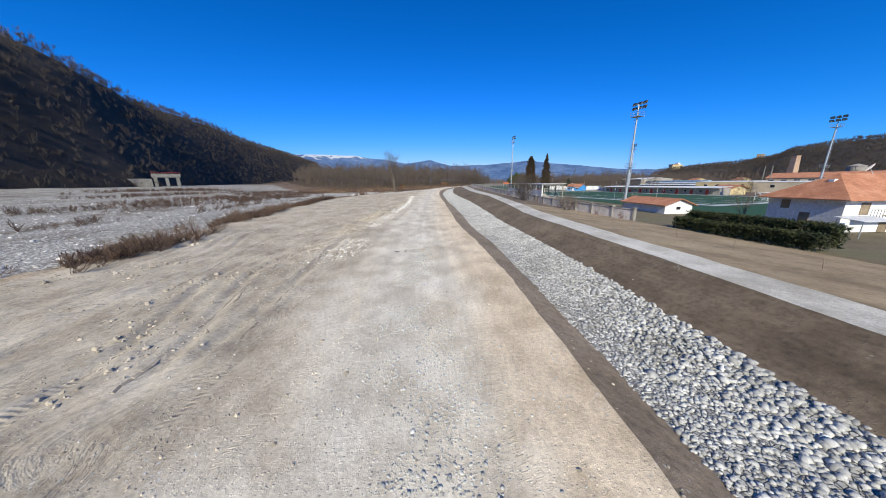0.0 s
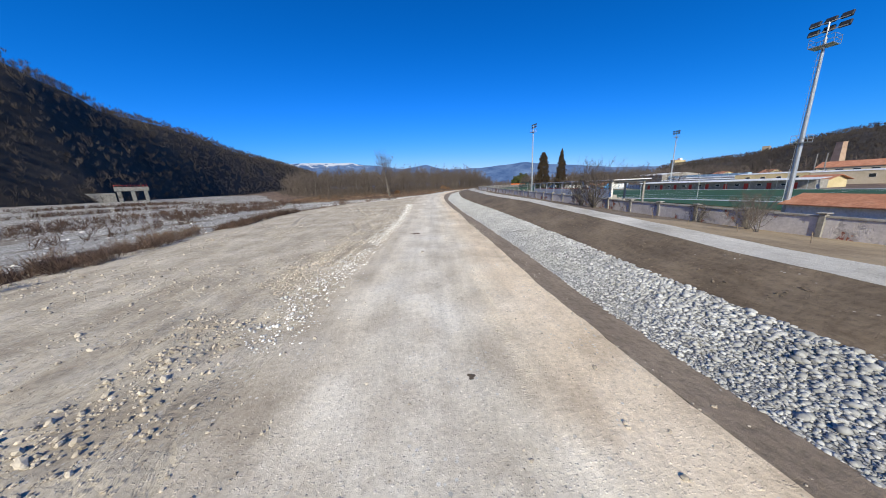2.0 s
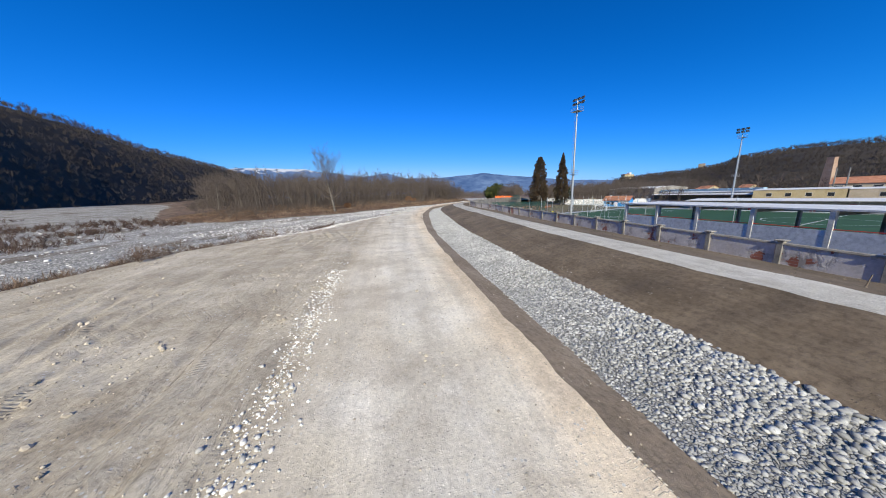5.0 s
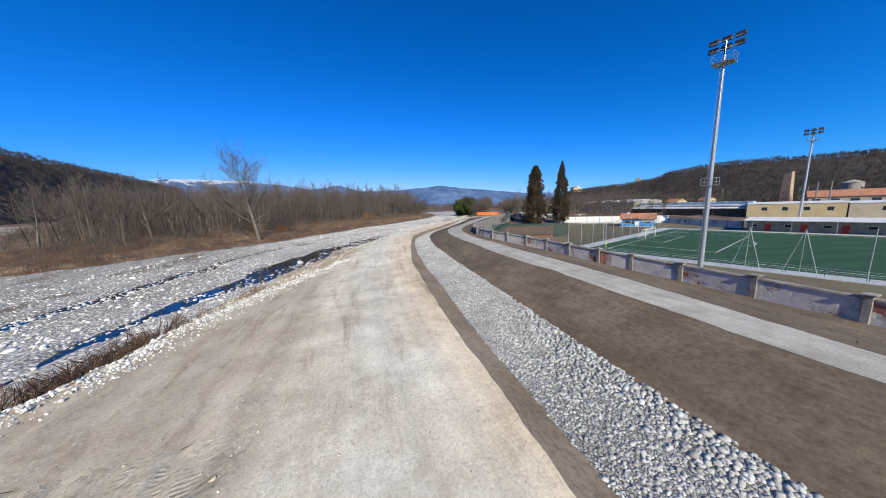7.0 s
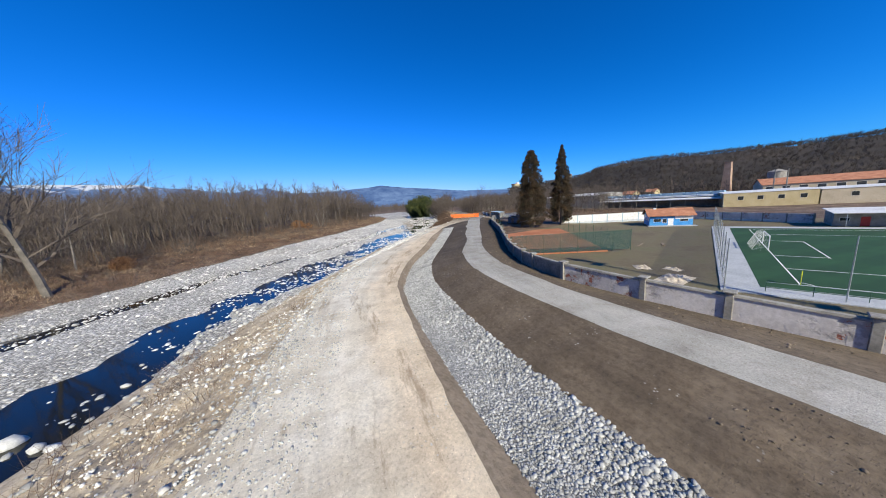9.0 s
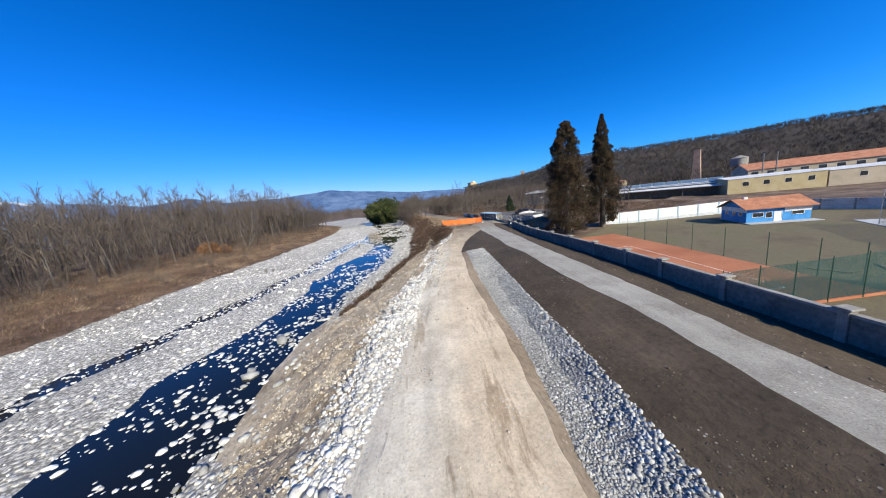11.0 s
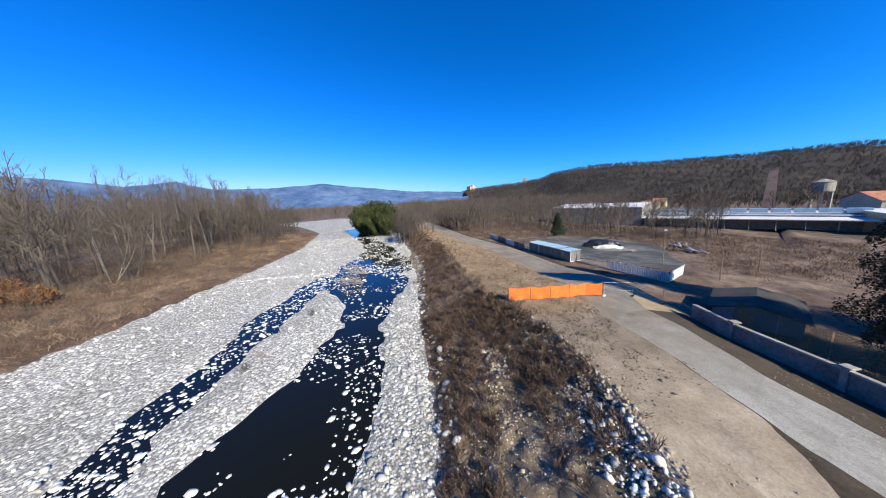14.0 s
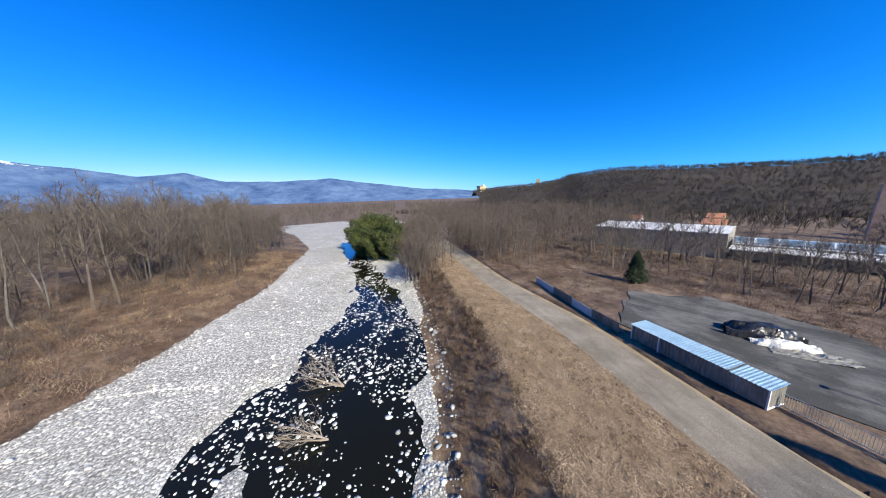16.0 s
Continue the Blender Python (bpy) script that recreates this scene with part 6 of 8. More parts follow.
keep = (u > u_wall(s) + 3) & ~((x < 139) & (y > 260) & (y < 306) & (u < 56)) & (x < 190 + (y - 262) * 0.3) & ~((x < 112) & (y < 250))
x, y = x[keep], y[keep]
blade_stuff("yard_undergrowth", np.stack([x, y, ground_z(x, y)[0]], 1), rng.uniform(0.3, 1.4, len(x)), 0.8, 18, 0.08, "scrub", "brown dry undergrowth behind the yard", "undergrowth", 0.7)

# rusty grass on the far bank's slope, and thickets under the wood
idx = rng.choice(near_shore, 17000)
dist = rng.uniform(0, 1, 17000) * 30 + 0.2
x = SHORE[idx, 0] - st[idx, 1] * dist + rng.normal(0, 1.5, 17000)
y = SHORE[idx, 1] + st[idx, 0] * dist + rng.normal(0, 1.5, 17000)
keep = shore_side(x, y) > 0.2
x, y = x[keep], y[keep]
blade_stuff("bank_grass", np.stack([x, y, ground_z(x, y)[0]], 1), 0.55, 0.6, 9, 0.07, "rust_grass", "rusty dry grass on the far bank", "grass", 0.9)
idx = rng.choice(np.arange(3, len(SHORE) - 3), 9000)
dist = 16 + rng.uniform(0, 1, 9000) ** 1.2 * 110
x = SHORE[idx, 0] - st[idx, 1] * dist + rng.normal(0, 3, 9000)
y = SHORE[idx, 1] + st[idx, 0] * dist + rng.normal(0, 3, 9000)
keep = (shore_side(x, y) > 12) & (y < 600) & (fbm(x, y, 12, 3, 98) > -0.35)
x, y = x[keep], y[keep]
x, y = x[::4], y[::4]
stamp("wood_thicket", BUSH_SHAPES, x, y, ground_z(x, y)[0], rng.uniform(0.7, 1.9, len(x)), "twig", "brown leafless thicket under the trees", "thicket")
x, y = rng.uniform(105, 330, 8000), rng.uniform(262, 600, 8000)
s, u = su_of(x, y)
keep = (u > 26) & ~((x > 205) & (y < 318)) & ~((x < 144) & (y < 306)) & ~((x < 150) & (y < 335) & (u < 58))
x, y = x[keep], y[keep]
x, y = x[::4], y[::4]
stamp("lane_thicket", BUSH_SHAPES, x, y, ground_z(x, y)[0], rng.uniform(0.5, 1.5, len(x)), "twig", "brown leafless thicket beside the lane", "thicket")

idx = rng.choice(near_shore, 2600)
dist = 2 + rng.uniform(0, 1, 2600) * 40
x = SHORE[idx, 0] - st[idx, 1] * dist + rng.normal(0, 2, 2600)
y = SHORE[idx, 1] + st[idx, 0] * dist + rng.normal(0, 2, 2600)
keep = (shore_side(x, y) > 1.5) & (fbm(x, y, 6, 3, 93) > 0.02 - 0.012 * dist)
x, y = x[keep], y[keep]
x, y = x[::2], y[::2]
stamp("bank_bushes", BUSH_SHAPES, x, y, ground_z(x, y)[0], rng.uniform(0.3, 0.85, len(x)), "twig", "grey-brown leafless bushes on the far bank", "bushes")
idx = rng.choice(near_shore, 7000)
dist = rng.uniform(0, 1, 7000) * 32 + 0.2
x = SHORE[idx, 0] - st[idx, 1] * dist + rng.normal(0, 1.5, 7000)
y = SHORE[idx, 1] + st[idx, 0] * dist + rng.normal(0, 1.5, 7000)
keep = (shore_side(x, y) > 0.2) & (fbm(x, y, 5, 4, 94) > 0.08)
x, y = x[keep], y[keep]
blade_stuff("straw_tufts", np.stack([x, y, ground_z(x, y)[0]], 1), 0.7, 0.6, 14, 0.09, "dry_straw", "pale straw tufts on the far bank", "grass", 1.0)

# dark brush and sticks where the sand flat ends
x, y, s, u = scatter_su(330, 112, 143, lambda q: u_toe(q) - 2, lambda q: u_toe(q) + off(q, 140, 0.7, 155, 0.3) * (u_crest(q) - u_toe(q)))
stamp("ramp_brush", LOW_SHAPES, x, y, put_z(x, y), rng.uniform(0.6, 1.5, len(x)), "scrub", "tangled dark brush below the sand flat", "brush", 0.3)
x, y, s, u = scatter_su(480, 112, 160, lambda q: u_toe(q) - 1.5, lambda q: u_crest(q) - 0.6)
keep = fbm(x, y, 5, 3, 102) > -0.15
x, y = x[keep], y[keep]
stamp("slope_brush", LOW_SHAPES, x, y, put_z(x, y), rng.uniform(0.6, 1.6, len(x)), "dark_brush", "dark brown tangled brush on the slope above the river", "brush", 0.45)
# brush at the foot of the tipped bank
x, y, s, u = scatter_su(1100, 240, 300, lambda q: u_toe(q) + 0.2, lambda q: u_toe(q) + off(q, 240, 1.5, 262, 3.5, 290, 5.5))
stamp("toe_brush", LOW_SHAPES, x, y, put_z(x, y), rng.uniform(0.4, 0.95, len(x)), "dark_brush", "tangled brown brush at the foot of the bank", "brush", 0.35)
x, y, s, u = scatter_su(1500, 278, 420, lambda q: u_toe(q) + 0.8, lambda q: u_crest(q) + 0.6)
stamp("levee_brush", LOW_SHAPES, x, y, put_z(x, y), rng.uniform(0.4, 1.1, len(x)), "dark_brush", "reddish brown tangled brush on the old levee's slope", "brush", 0.35)

# ---- trees ----
TREES = [bare_tree("bare_tree", 19, 11 + k, "tall leafless tree of the riverside wood", first=0.30 + 0.06 * (k % 3), spread=0.40, kids=(13, 8, 6), thick=0.013, twig=0.024) for k in range(7)]
MULTI = [bare_tree("multi_stemmed_tree", 8, 41 + k, "leafless many-stemmed young tree", stems=4, first=0.2, spread=0.45, kids=(7, 6, 4), twig=0.015) for k in range(3)]
BUSH = bare_tree("bare_shrub", 6.2, 57, "large leafless many-stemmed shrub in front of the wall", stems=11, first=0.12, spread=0.5, kids=(7, 6, 5), thick=0.016, twig=0.011)
home = pose(0, 0, -300)


def plant(src, x, y, scale, lean=2.5, label="", group="", z=None):
    zz = float(put_z(x, y)[0]) if z is None else z
    o = copy_thing(src, pose(x, y, zz - 0.1, random.gauss(0, lean), random.gauss(0, lean), random.uniform(0, 360)) @ Matrix.Scale(scale, 4))
    return tagged(o, label, "", group)


count = 0
for k in range(4000):
    i = random.randrange(4, len(SHORE) - 4)
    d = 20 + 75 * random.random() ** 1.2
    x, y = float(SHORE[i, 0] - st[i, 1] * d), float(SHORE[i, 1] + st[i, 0] * d)
    if shore_side(np.array([x]), np.array([y]))[0] < 6 or y > 540 or (y < 300 and d > 90):
        continue
    if float(fbm(np.array([x]), np.array([y]), 20, 2, 99)[0]) < -0.25 and d < 25:
        continue
    small = random.random() < (0.5 if d < 30 else 0.1)
    if small:
        plant(random.choice(MULTI), x, y, random.uniform(0.5, 1.0), 3, "", "riverside wood")
    else:
        plant(random.choice(TREES), x, y, random.uniform(0.8, 1.15) * float(off(y, 200, 1.0, 240, 0.95, 275, 0.76, 320, 0.85, 360, 1.1)), 2.5, "", "riverside wood")
    count += 1
    if count >= 100:
        break
count = 0
for k in range(4000):
    x, y = random.uniform(105, 250), random.uniform(300, 560)
    s, u = su_of(x, y)
    if u[0] < 22 or (x > 165 and y < 318) or (x < 150 and y < 335 and u[0] < 55):
        continue
    plant(random.choice(TREES), x, y, random.uniform(0.6, 0.95), 4, "", "lane wood")
    count += 1
    if count >= 60:
        break
for k in range(26):
    plant(random.choice(TREES), random.uniform(150, 215), random.uniform(262, 335), random.uniform(0.5, 0.75), 4, "", "lane wood")
plant(bare_tree("oak", 24, 77, "large spreading leafless oak at the wood's edge", first=0.2, spread=0.62, levels=3, kids=(18, 11, 9), thick=0.023, twig=0.034), -42.1, 246.2, 1.12, 0.3)
for x, y, sc in ((23.6, 77.5, 1.35), (26.5, 56, 0.6), (24.0, 82.5, 1.05), (27.5, 62, 0.4)):
    plant(BUSH, x, y, sc, 2)
for x, y, sc in ((13.9, 293.2, 0.22), (33.4, 290.5, 0.2), (43.8, 301.7, 0.26), (15.5, 292.0, 0.16)):
    plant(BUSH, x, y, sc, 3, "small dry shrub on the river gravel")
plant(MULTI[2], 14, 350, 1.75, 6, "pale many-stemmed tree leaning over the far bank")
plant(MULTI[1], 17, 353, 1.3, 6, "pale many-stemmed tree leaning over the far bank")
for x, y, sc in ((2, 343, 3.4), (6.5, 340, 2.4), (-38, 262, 2.2)):
    rs = np.random.default_rng(int(x + 200))
    a = rs.normal(0, 1, (420, 3))
    a /= np.linalg.norm(a, axis=1)[:, None]
    rr = a * rs.uniform(0.3, 1.0, (420, 1)) ** 0.5 * np.array([sc, sc, sc * 0.75]) + np.array([0, 0, sc * 0.75])
    rr[:, 2] = np.maximum(rr[:, 2], 0.1)
    t = thing("rusty_shrub", "rounded shrub with rusty dead leaves on the far bank", "shrub", pose(x, y, float(put_z(x, y)[0])))
    o = new("foliage", mesh_np("foliage", *leaf_cloud(rr, 0.26, 7, 0.22), "rust_brush"))
    o.parent = t
    Geo().tube((0, 0, -0.3), (0.1, 0, sc), 0.09, 0.03).ob("stem", "bark", t)
plant(MULTI[0], 24.5, 53.5, 0.5, 8, "pale leafless sapling beside the wall")
plant(MULTI[1], 52, 46, 0.8, 3, "pale leafless garden tree beside the house")
for t in TREES + MULTI + [BUSH]:
    t.matrix_basis = pose(*at_su(float(400 + 7 * (TREES + MULTI + [BUSH]).index(t)), 40.0), float(0.8), 0, 0, 40) @ Matrix.Scale(0.75, 4)
oak0 = bpy.data.objects["oak"]
oak0.matrix_basis = pose(-70, 285, 2.2) @ Matrix.Scale(0.85, 4)


def conifer(name, x, y, z0, h, rad, seed, mat, label, boughs=230, sprays=190, leaf=0.2, power=0.7):
    """A dense conifer: trunk, and a crown of drooping boughs, each a clump of small sprays."""
    r = np.random.default_rng(seed)
    t = thing(name, label, "tree", pose(x, y, z0))
    Geo().tube((0, 0, -0.3), (0, 0, h * 0.93), rad * 0.13, 0.05, 10).ob("trunk", "bark", t)
    w = (np.arange(boughs) + r.uniform(0, 1, boughs)) / boughs
    w = w ** 0.9
    a = 2.4 * np.arange(boughs) + r.normal(0, 0.35, boughs)
    reach = rad * np.clip((1 - w) ** power, 0.05, 1) * np.clip(0.62 + w * 2.5, 0, 1) * r.uniform(0.66, 1.14, boughs)
    out = np.stack([np.cos(a), np.sin(a), 0 * a], 1)
    i = np.repeat(np.arange(boughs), sprays)
    n = len(i)
    along = r.uniform(0.25, 1.0, n) ** 0.7
    width = 0.30 * reach[i] * np.sin(np.clip(along, 0, 1) * 2.75) + 0.12
    side = np.stack([-out[i, 1], out[i, 0], 0 * along], 1)
    p = out[i] * (reach[i] * along)[:, None] + side * (r.normal(0, 0.55, n) * width)[:, None]
    p[:, 2] = h * (0.03 + 0.97 * w[i]) + reach[i] * (0.25 * along - 0.34 * along ** 2) + r.normal(0, 0.45, n) * width * 0.8
    v, f = leaf_cloud(p, leaf, 1, 0.05)
    o = new("crown", mesh_np("crown", v, f, mat))
    o.parent = t
    return t


conifer("sequoia", 76.7, 241.3, 0.2, 27.4, 6.8, 3, "russet", "tall sequoia with winter-browned foliage behind the wall", 170, 760, 0.20, 0.45)
conifer("sequoia", 88.8, 237.4, 0.0, 29.2, 5.8, 5, "russet", "tall pointed sequoia with winter-browned foliage", 170, 640, 0.20, 0.72)
conifer("conifer", 140, 306, 0.5, 9, 3.4, 9, "evergreen_dark", "small dark green conifer at the wood's edge", 90, 110, 0.3)
# bamboo-like evergreen clump hanging over the river
for k, (x, y, h, rad) in enumerate(((107, 388, 16, 6), (110, 400, 18, 7), (103, 395, 11, 5), (113, 412, 17, 6.5), (116, 427, 16, 6), (102, 405, 12, 5), (106, 418, 15, 6))):
    r2 = np.random.default_rng(100 + k)
    t = thing("evergreen_bush", "dense yellow-green evergreen thicket overhanging the river", "bush", pose(x, y, 0.0), "evergreen thicket")
    n = 900
    d = r2.normal(0, 1, (n, 3))
    d /= np.linalg.norm(d, axis=1)[:, None]
    rr = r2.uniform(0.55, 1.0, n) ** 0.5 * (1 + 0.25 * np.sin(d[:, 0] * 7 + d[:, 2] * 5))
    rr = rr * (1 + 0.3 * fbm(d[:, 0] * 5, d[:, 2] * 5, 1.6, 3, 120 + k))
    p = d * rr[:, None] * np.array([rad, rad, h * 0.55]) + np.array([0, 0, h * 0.5])
    p[:, 2] = np.maximum(p[:, 2], 0.2)
    o = new("foliage", mesh_np("foliage", *leaf_cloud(p, 0.55, 12, 0.45), "evergreen"))
    o.parent = t
    Geo().tube((0, 0, -0.6), (0.3, 0, h * 0.6), 0.3, 0.1).ob("trunk", "bark", t)



def crowns(p, height, rad, count, width):
    """Bare crowns seen from far: slim twigs, widest half-way, that reach a domed outline."""
    n = len(p)
    h = np.repeat(np.broadcast_to(height, (n,)), count)
    a, t = rng.uniform(0, 2 * np.pi, n * count), rng.uniform(0, 1, n * count) ** 0.5
    base = np.repeat(p, count, 0) + np.stack([0 * h, 0 * h, h * rng.uniform(0.0, 0.45, n * count)], 1)
    tip = np.repeat(p, count, 0) + np.stack([np.cos(a) * t * rad, np.sin(a) * t * rad, h * (0.45 + 0.55 * np.sqrt(1 - t * t * 0.9))], 1) * rng.uniform(0.75, 1.1, (n * count, 1))
    side = np.cross(tip - base, rng.normal(0, 1, tip.shape))
    side *= (width * 0.5 / np.linalg.norm(side, axis=1))[:, None]
    mid = base * 0.45 + tip * 0.55
    v = np.stack([base, mid - side, tip, mid + side], 1).reshape(-1, 3)
    k = np.arange(n * count) * 4
    return v, np.concatenate([np.stack([k, k + 1, k + 2], 1), np.stack([k, k + 2, k + 3], 1)])


# wooded slopes: bare crowns over both hills
for nm, (hx, hy, hz), n in (("west_slope_trees", HW, 10000), ("east_slope_trees", HE, 10000)):
    i = rng.integers(0, hx.shape[0] - 1, n)
    j = rng.integers(0, 46, n)
    p = np.stack([hx[i, j], hy[i, j], hz[i, j] + rng.uniform(0.5, 3.0, n)], 1) + np.concatenate([rng.normal(0, 6, (n, 2)), np.zeros((n, 1))], 1)
    v, f = crowns(p, rng.uniform(5, 9.5, n), 3.6, 18, 0.22)
    tagged(new(nm, mesh_np(nm, v, f, "hill_trees")), "leafless trees covering the hillside", "woods", "", "stuff")
# far woods on the plain
n = 5200
ang = rng.uniform(radians(-40), radians(74), n)
dd = rng.uniform(300, 1150, n)
x, y = 30 + dd * np.sin(ang), 130 + dd * np.cos(ang)
keep = (np.abs(su_of(x, y)[1]) > np.where(y < 560, 60, 14)) & ~((x > 60) & (x < 180) & (y < 560)) & ~((x > 330) & (y < 380)) & ((shore_side(x, y) > 25) | (y > 600) | (x > 200)) & (np.hypot(x + 240, y - 240) > 170)
x, y = x[keep], y[keep]
stamp("far_woods", FAR_SHAPES, x, y, 0 * x - 0.5, rng.uniform(0.75, 1.35, len(x)), "twig", "grey-brown leafless woods on the plain", "woods")


# the depth of the woods: slender leafless poles and twigs, too many to count
def wood_mass(name, x, y, h0, h1, label, tall=False):
    h = rng.uniform(h0, h1, len(x)) * (off(y, 200, 1.02, 240, 0.95, 275, 0.74, 320, 0.84, 360, 1.1) if tall else 1.0)
    stamp(name, WOOD_SHAPES, x, y, put_z(x, y) - 0.3, h / 20, "twig", label, "woods")


n = 4600
idx = rng.integers(4, len(SHORE) - 4, n)
dist = 25 + 145 * rng.uniform(0, 1, n) ** 1.15
x = SHORE[idx, 0] - st[idx, 1] * dist + rng.normal(0, 3, n)
y = SHORE[idx, 1] + st[idx, 0] * dist + rng.normal(0, 3, n)
keep = (shore_side(x, y) > 20) & (y < 620)
wood_mass("riverside_wood", x[keep][:1250], y[keep][:1250], 17, 25, "dense leafless wood behind the river bank", True)
x, y = rng.uniform(105, 330, 3200), rng.uniform(262, 620, 3200)
s, u = su_of(x, y)
keep = (u > 26) & ~((x > 205) & (y < 322)) & ~((x < 146) & (y < 306)) & ~((x < 150) & (y < 335) & (u < 58))
wood_mass("lane_wood", x[keep][:800], y[keep][:800], 12, 19, "dense leafless wood beside the lane")
s, t = rng.uniform(374, 468, 420), rng.uniform(0, 1, 420)
u = np.where(t < 0.62, -13 + 17 * t / 0.62, 17 + 14 * (t - 0.62) / 0.38)
x, y = at_su(s, u)
keep = (u < u_pathl(s) - 0.8 - off(s, 374, 6, 396, 0)) | ((u > u_pathr(s) + 1.0) & (s > 392))
wood_mass("bank_wood", x[keep], y[keep], 9, 15, "leafless trees crowding the bank beside the evergreen thicket")
k = np.argmin((SHORE[:, 0] - 62) ** 2 + (SHORE[:, 1] - 384) ** 2)
idx = rng.integers(k, k + 44, 150)
dist = rng.uniform(10, 42, 150)
x = SHORE[idx, 0] - st[idx, 1] * dist
y = SHORE[idx, 1] + st[idx, 0] * dist
wood_mass("bend_wood", x, y, 11, 17, "leafless trees along the bend of the river")

x, y = rng.uniform(285, 520, 2600), rng.uniform(-60, 720, 2600)
keep = (x > 345) | (y > 350)
x, y = x[keep], y[keep]
v, f = crowns(np.stack([x, y, 0 * x - 3.0], 1), rng.uniform(6, 12, len(x)), 3.4, 14, 0.4)
tagged(new("foot_woods", mesh_np("foot_woods", v, f, "hill_trees")), "leafless trees at the foot of the hill", "woods", "", "stuff")

# ---- sports ground ----
PZ = -0.66
GA, GB = Vector((46.7, 175.5, 0)), Vector((95.5, 189.6, 0))
PU = (GB - GA).normalized()
PV = Vector((PU.y, -PU.x, 0))
PW = (GB - GA).length
PL = 102.0
PITCH = Matrix(((PU.x, PV.x, 0, GA.x), (PU.y, PV.y, 0, GA.y), (0, 0, 1, PZ), (0, 0, 0, 1)))


def slab(name, mat, u0, v0, u1, v1, z0, z1, label, category, kind="structure"):
    ob = Geo().box(u0, v0, z0, u1, v1, z1, PITCH).ob(name, mat, None, label, False, category, "", kind)
    return ob


slab("apron", "paving", -5.5, -6.5, PW + 6, PL + 6, -0.35, 0.02, "pale grey-blue paved strip round the pitch", "paving")


def turf_material():
    m, n, l, b = nodes_of("artificial_turf")
    w = n.new("ShaderNodeTexWave")
    mp = n.new("ShaderNodeMapping")
    mp.inputs["Rotation"].default_value = (0, 0, math.atan2(PU.y, PU.x) + radians(90))
    l.new(n.new("ShaderNodeTexCoord").outputs["Object"], mp.inputs["Vector"])
    l.new(mp.outputs[0], w.inputs["Vector"])
    w.inputs["Scale"].default_value = 0.06
    c = ramp(n, l, w.outputs["Fac"], [(0.3, (0.014, 0.058, 0.020)), (0.7, (0.018, 0.070, 0.024))])
    c = mixc(n, l, 1.0, c, ramp(n, l, noise_node(n, l, 0.2, 7, 0.7), [(0.3, (0.8, 0.8, 0.8)), (0.7, (1.2, 1.2, 1.1))]), "MULTIPLY")
    l.new(c, b.inputs["Base Color"])
    b.inputs["Roughness"].default_value = 0.85
    return m


M["turf"] = turf_material()
Geo().box(53, 46, PZ - 0.4, 112, 112, PZ + 0.005).ob("training_pitch", "turf", None, "dark green training turf beyond the huts", False, "pitch", "", "structure")
slab("pitch", "turf", -2.6, -3.2, PW + 2.6, PL + 3.2, 0.02, 0.035, "dark green artificial football turf", "pitch")
PK = PW / 60.0


def line_box(u0, v0, u1, v1):
    slab("pitch_line", "line", u0, v0, u1, v1, 0.035, 0.041, "white line painted on the turf", "line")


LW = 0.14
for u0, v0, u1, v1 in ((0, 0, PW, LW), (0, PL, PW, PL + LW), (0, LW, LW, PL), (PW - LW, LW, PW, PL), (LW, PL / 2, PW - LW, PL / 2 + LW)):
    line_box(u0, v0, u1, v1)
for half, deep in ((20.15 * PK, 16.5), (9.16 * PK, 5.5)):
    for base, sg in ((0, 1), (PL, -1)):
        c = PW / 2
        v0, v1 = sorted((base + sg * LW, base + sg * deep))
        line_box(c - half, v0, c - half + LW, v1)
        line_box(c + half - LW, v0, c + half, v1)
        a, b = sorted((base + sg * deep, base + sg * (deep - LW)))
        line_box(c - half + LW, a, c + half - LW, b)


def arc_line(cu, cv, rad, a0, a1):
    g = Geo()
    n = 40
    vs = []
    for k in range(n + 1):
        a = a0 + (a1 - a0) * k / n
        for r in (rad, rad - LW):
            vs.append(PITCH @ Vector((cu + r * math.cos(a), cv + r * math.sin(a), 0.0415)))
    g.add(vs, [(2 * k, 2 * k + 1, 2 * k + 3, 2 * k + 2) for k in range(n)])
    g.ob("pitch_line", "line", None, "white arc painted on the turf", False, "line", "", "structure")


arc_line(PW / 2, PL / 2, 8.6, 0, 2 * math.pi)
arc_line(PW / 2, 11, 8.6, radians(40), radians(140))
arc_line(0.1, 0.1, 1.0, 0, radians(90))


def goal(v, sg):
    g = thing("football_goal", "white football goal with a pale net on the turf", "goal", PITCH @ pose(PW / 2, v, 0.04))
    hw, h, d = 3.35, 2.5, 1.9 * sg
    for x in (-hw, hw):
        Geo().tube((x, 0, 0), (x, 0, h), 0.07).ob("goal_post", "line", g)
        Geo().tube((x, 0, h), (x, -d * 0.45, h), 0.03).ob("net_stay", "line", g)
        Geo().tube((x, -d * 0.45, h), (x, -d, 0.05), 0.03).ob("net_stay", "line", g)
    Geo().tube((-hw, 0, h), (hw, 0, h), 0.07).ob("crossbar", "line", g)
    n = Geo()
    for k in range(31):
        x = -hw + 2 * hw * k / 30
        n.tube((x, -d * 0.45, h), (x, -d, 0.02), 0.007, None, 3, False)
        n.tube((x, 0, h), (x, -d * 0.45, h), 0.007, None, 3, False)
    for k in range(13):
        t = k / 12
        y, z = -d * 0.45 + (-d * 0.55) * t, h * (1 - t) + 0.02
        n.tube((-hw, y, z), (hw, y, z), 0.007, None, 3, False)
        for x in (-hw, hw):
            n.tube((x, 0, z), (x, y, z), 0.007, None, 3, False)
    n.ob("net", "line", g, "white knotted net")


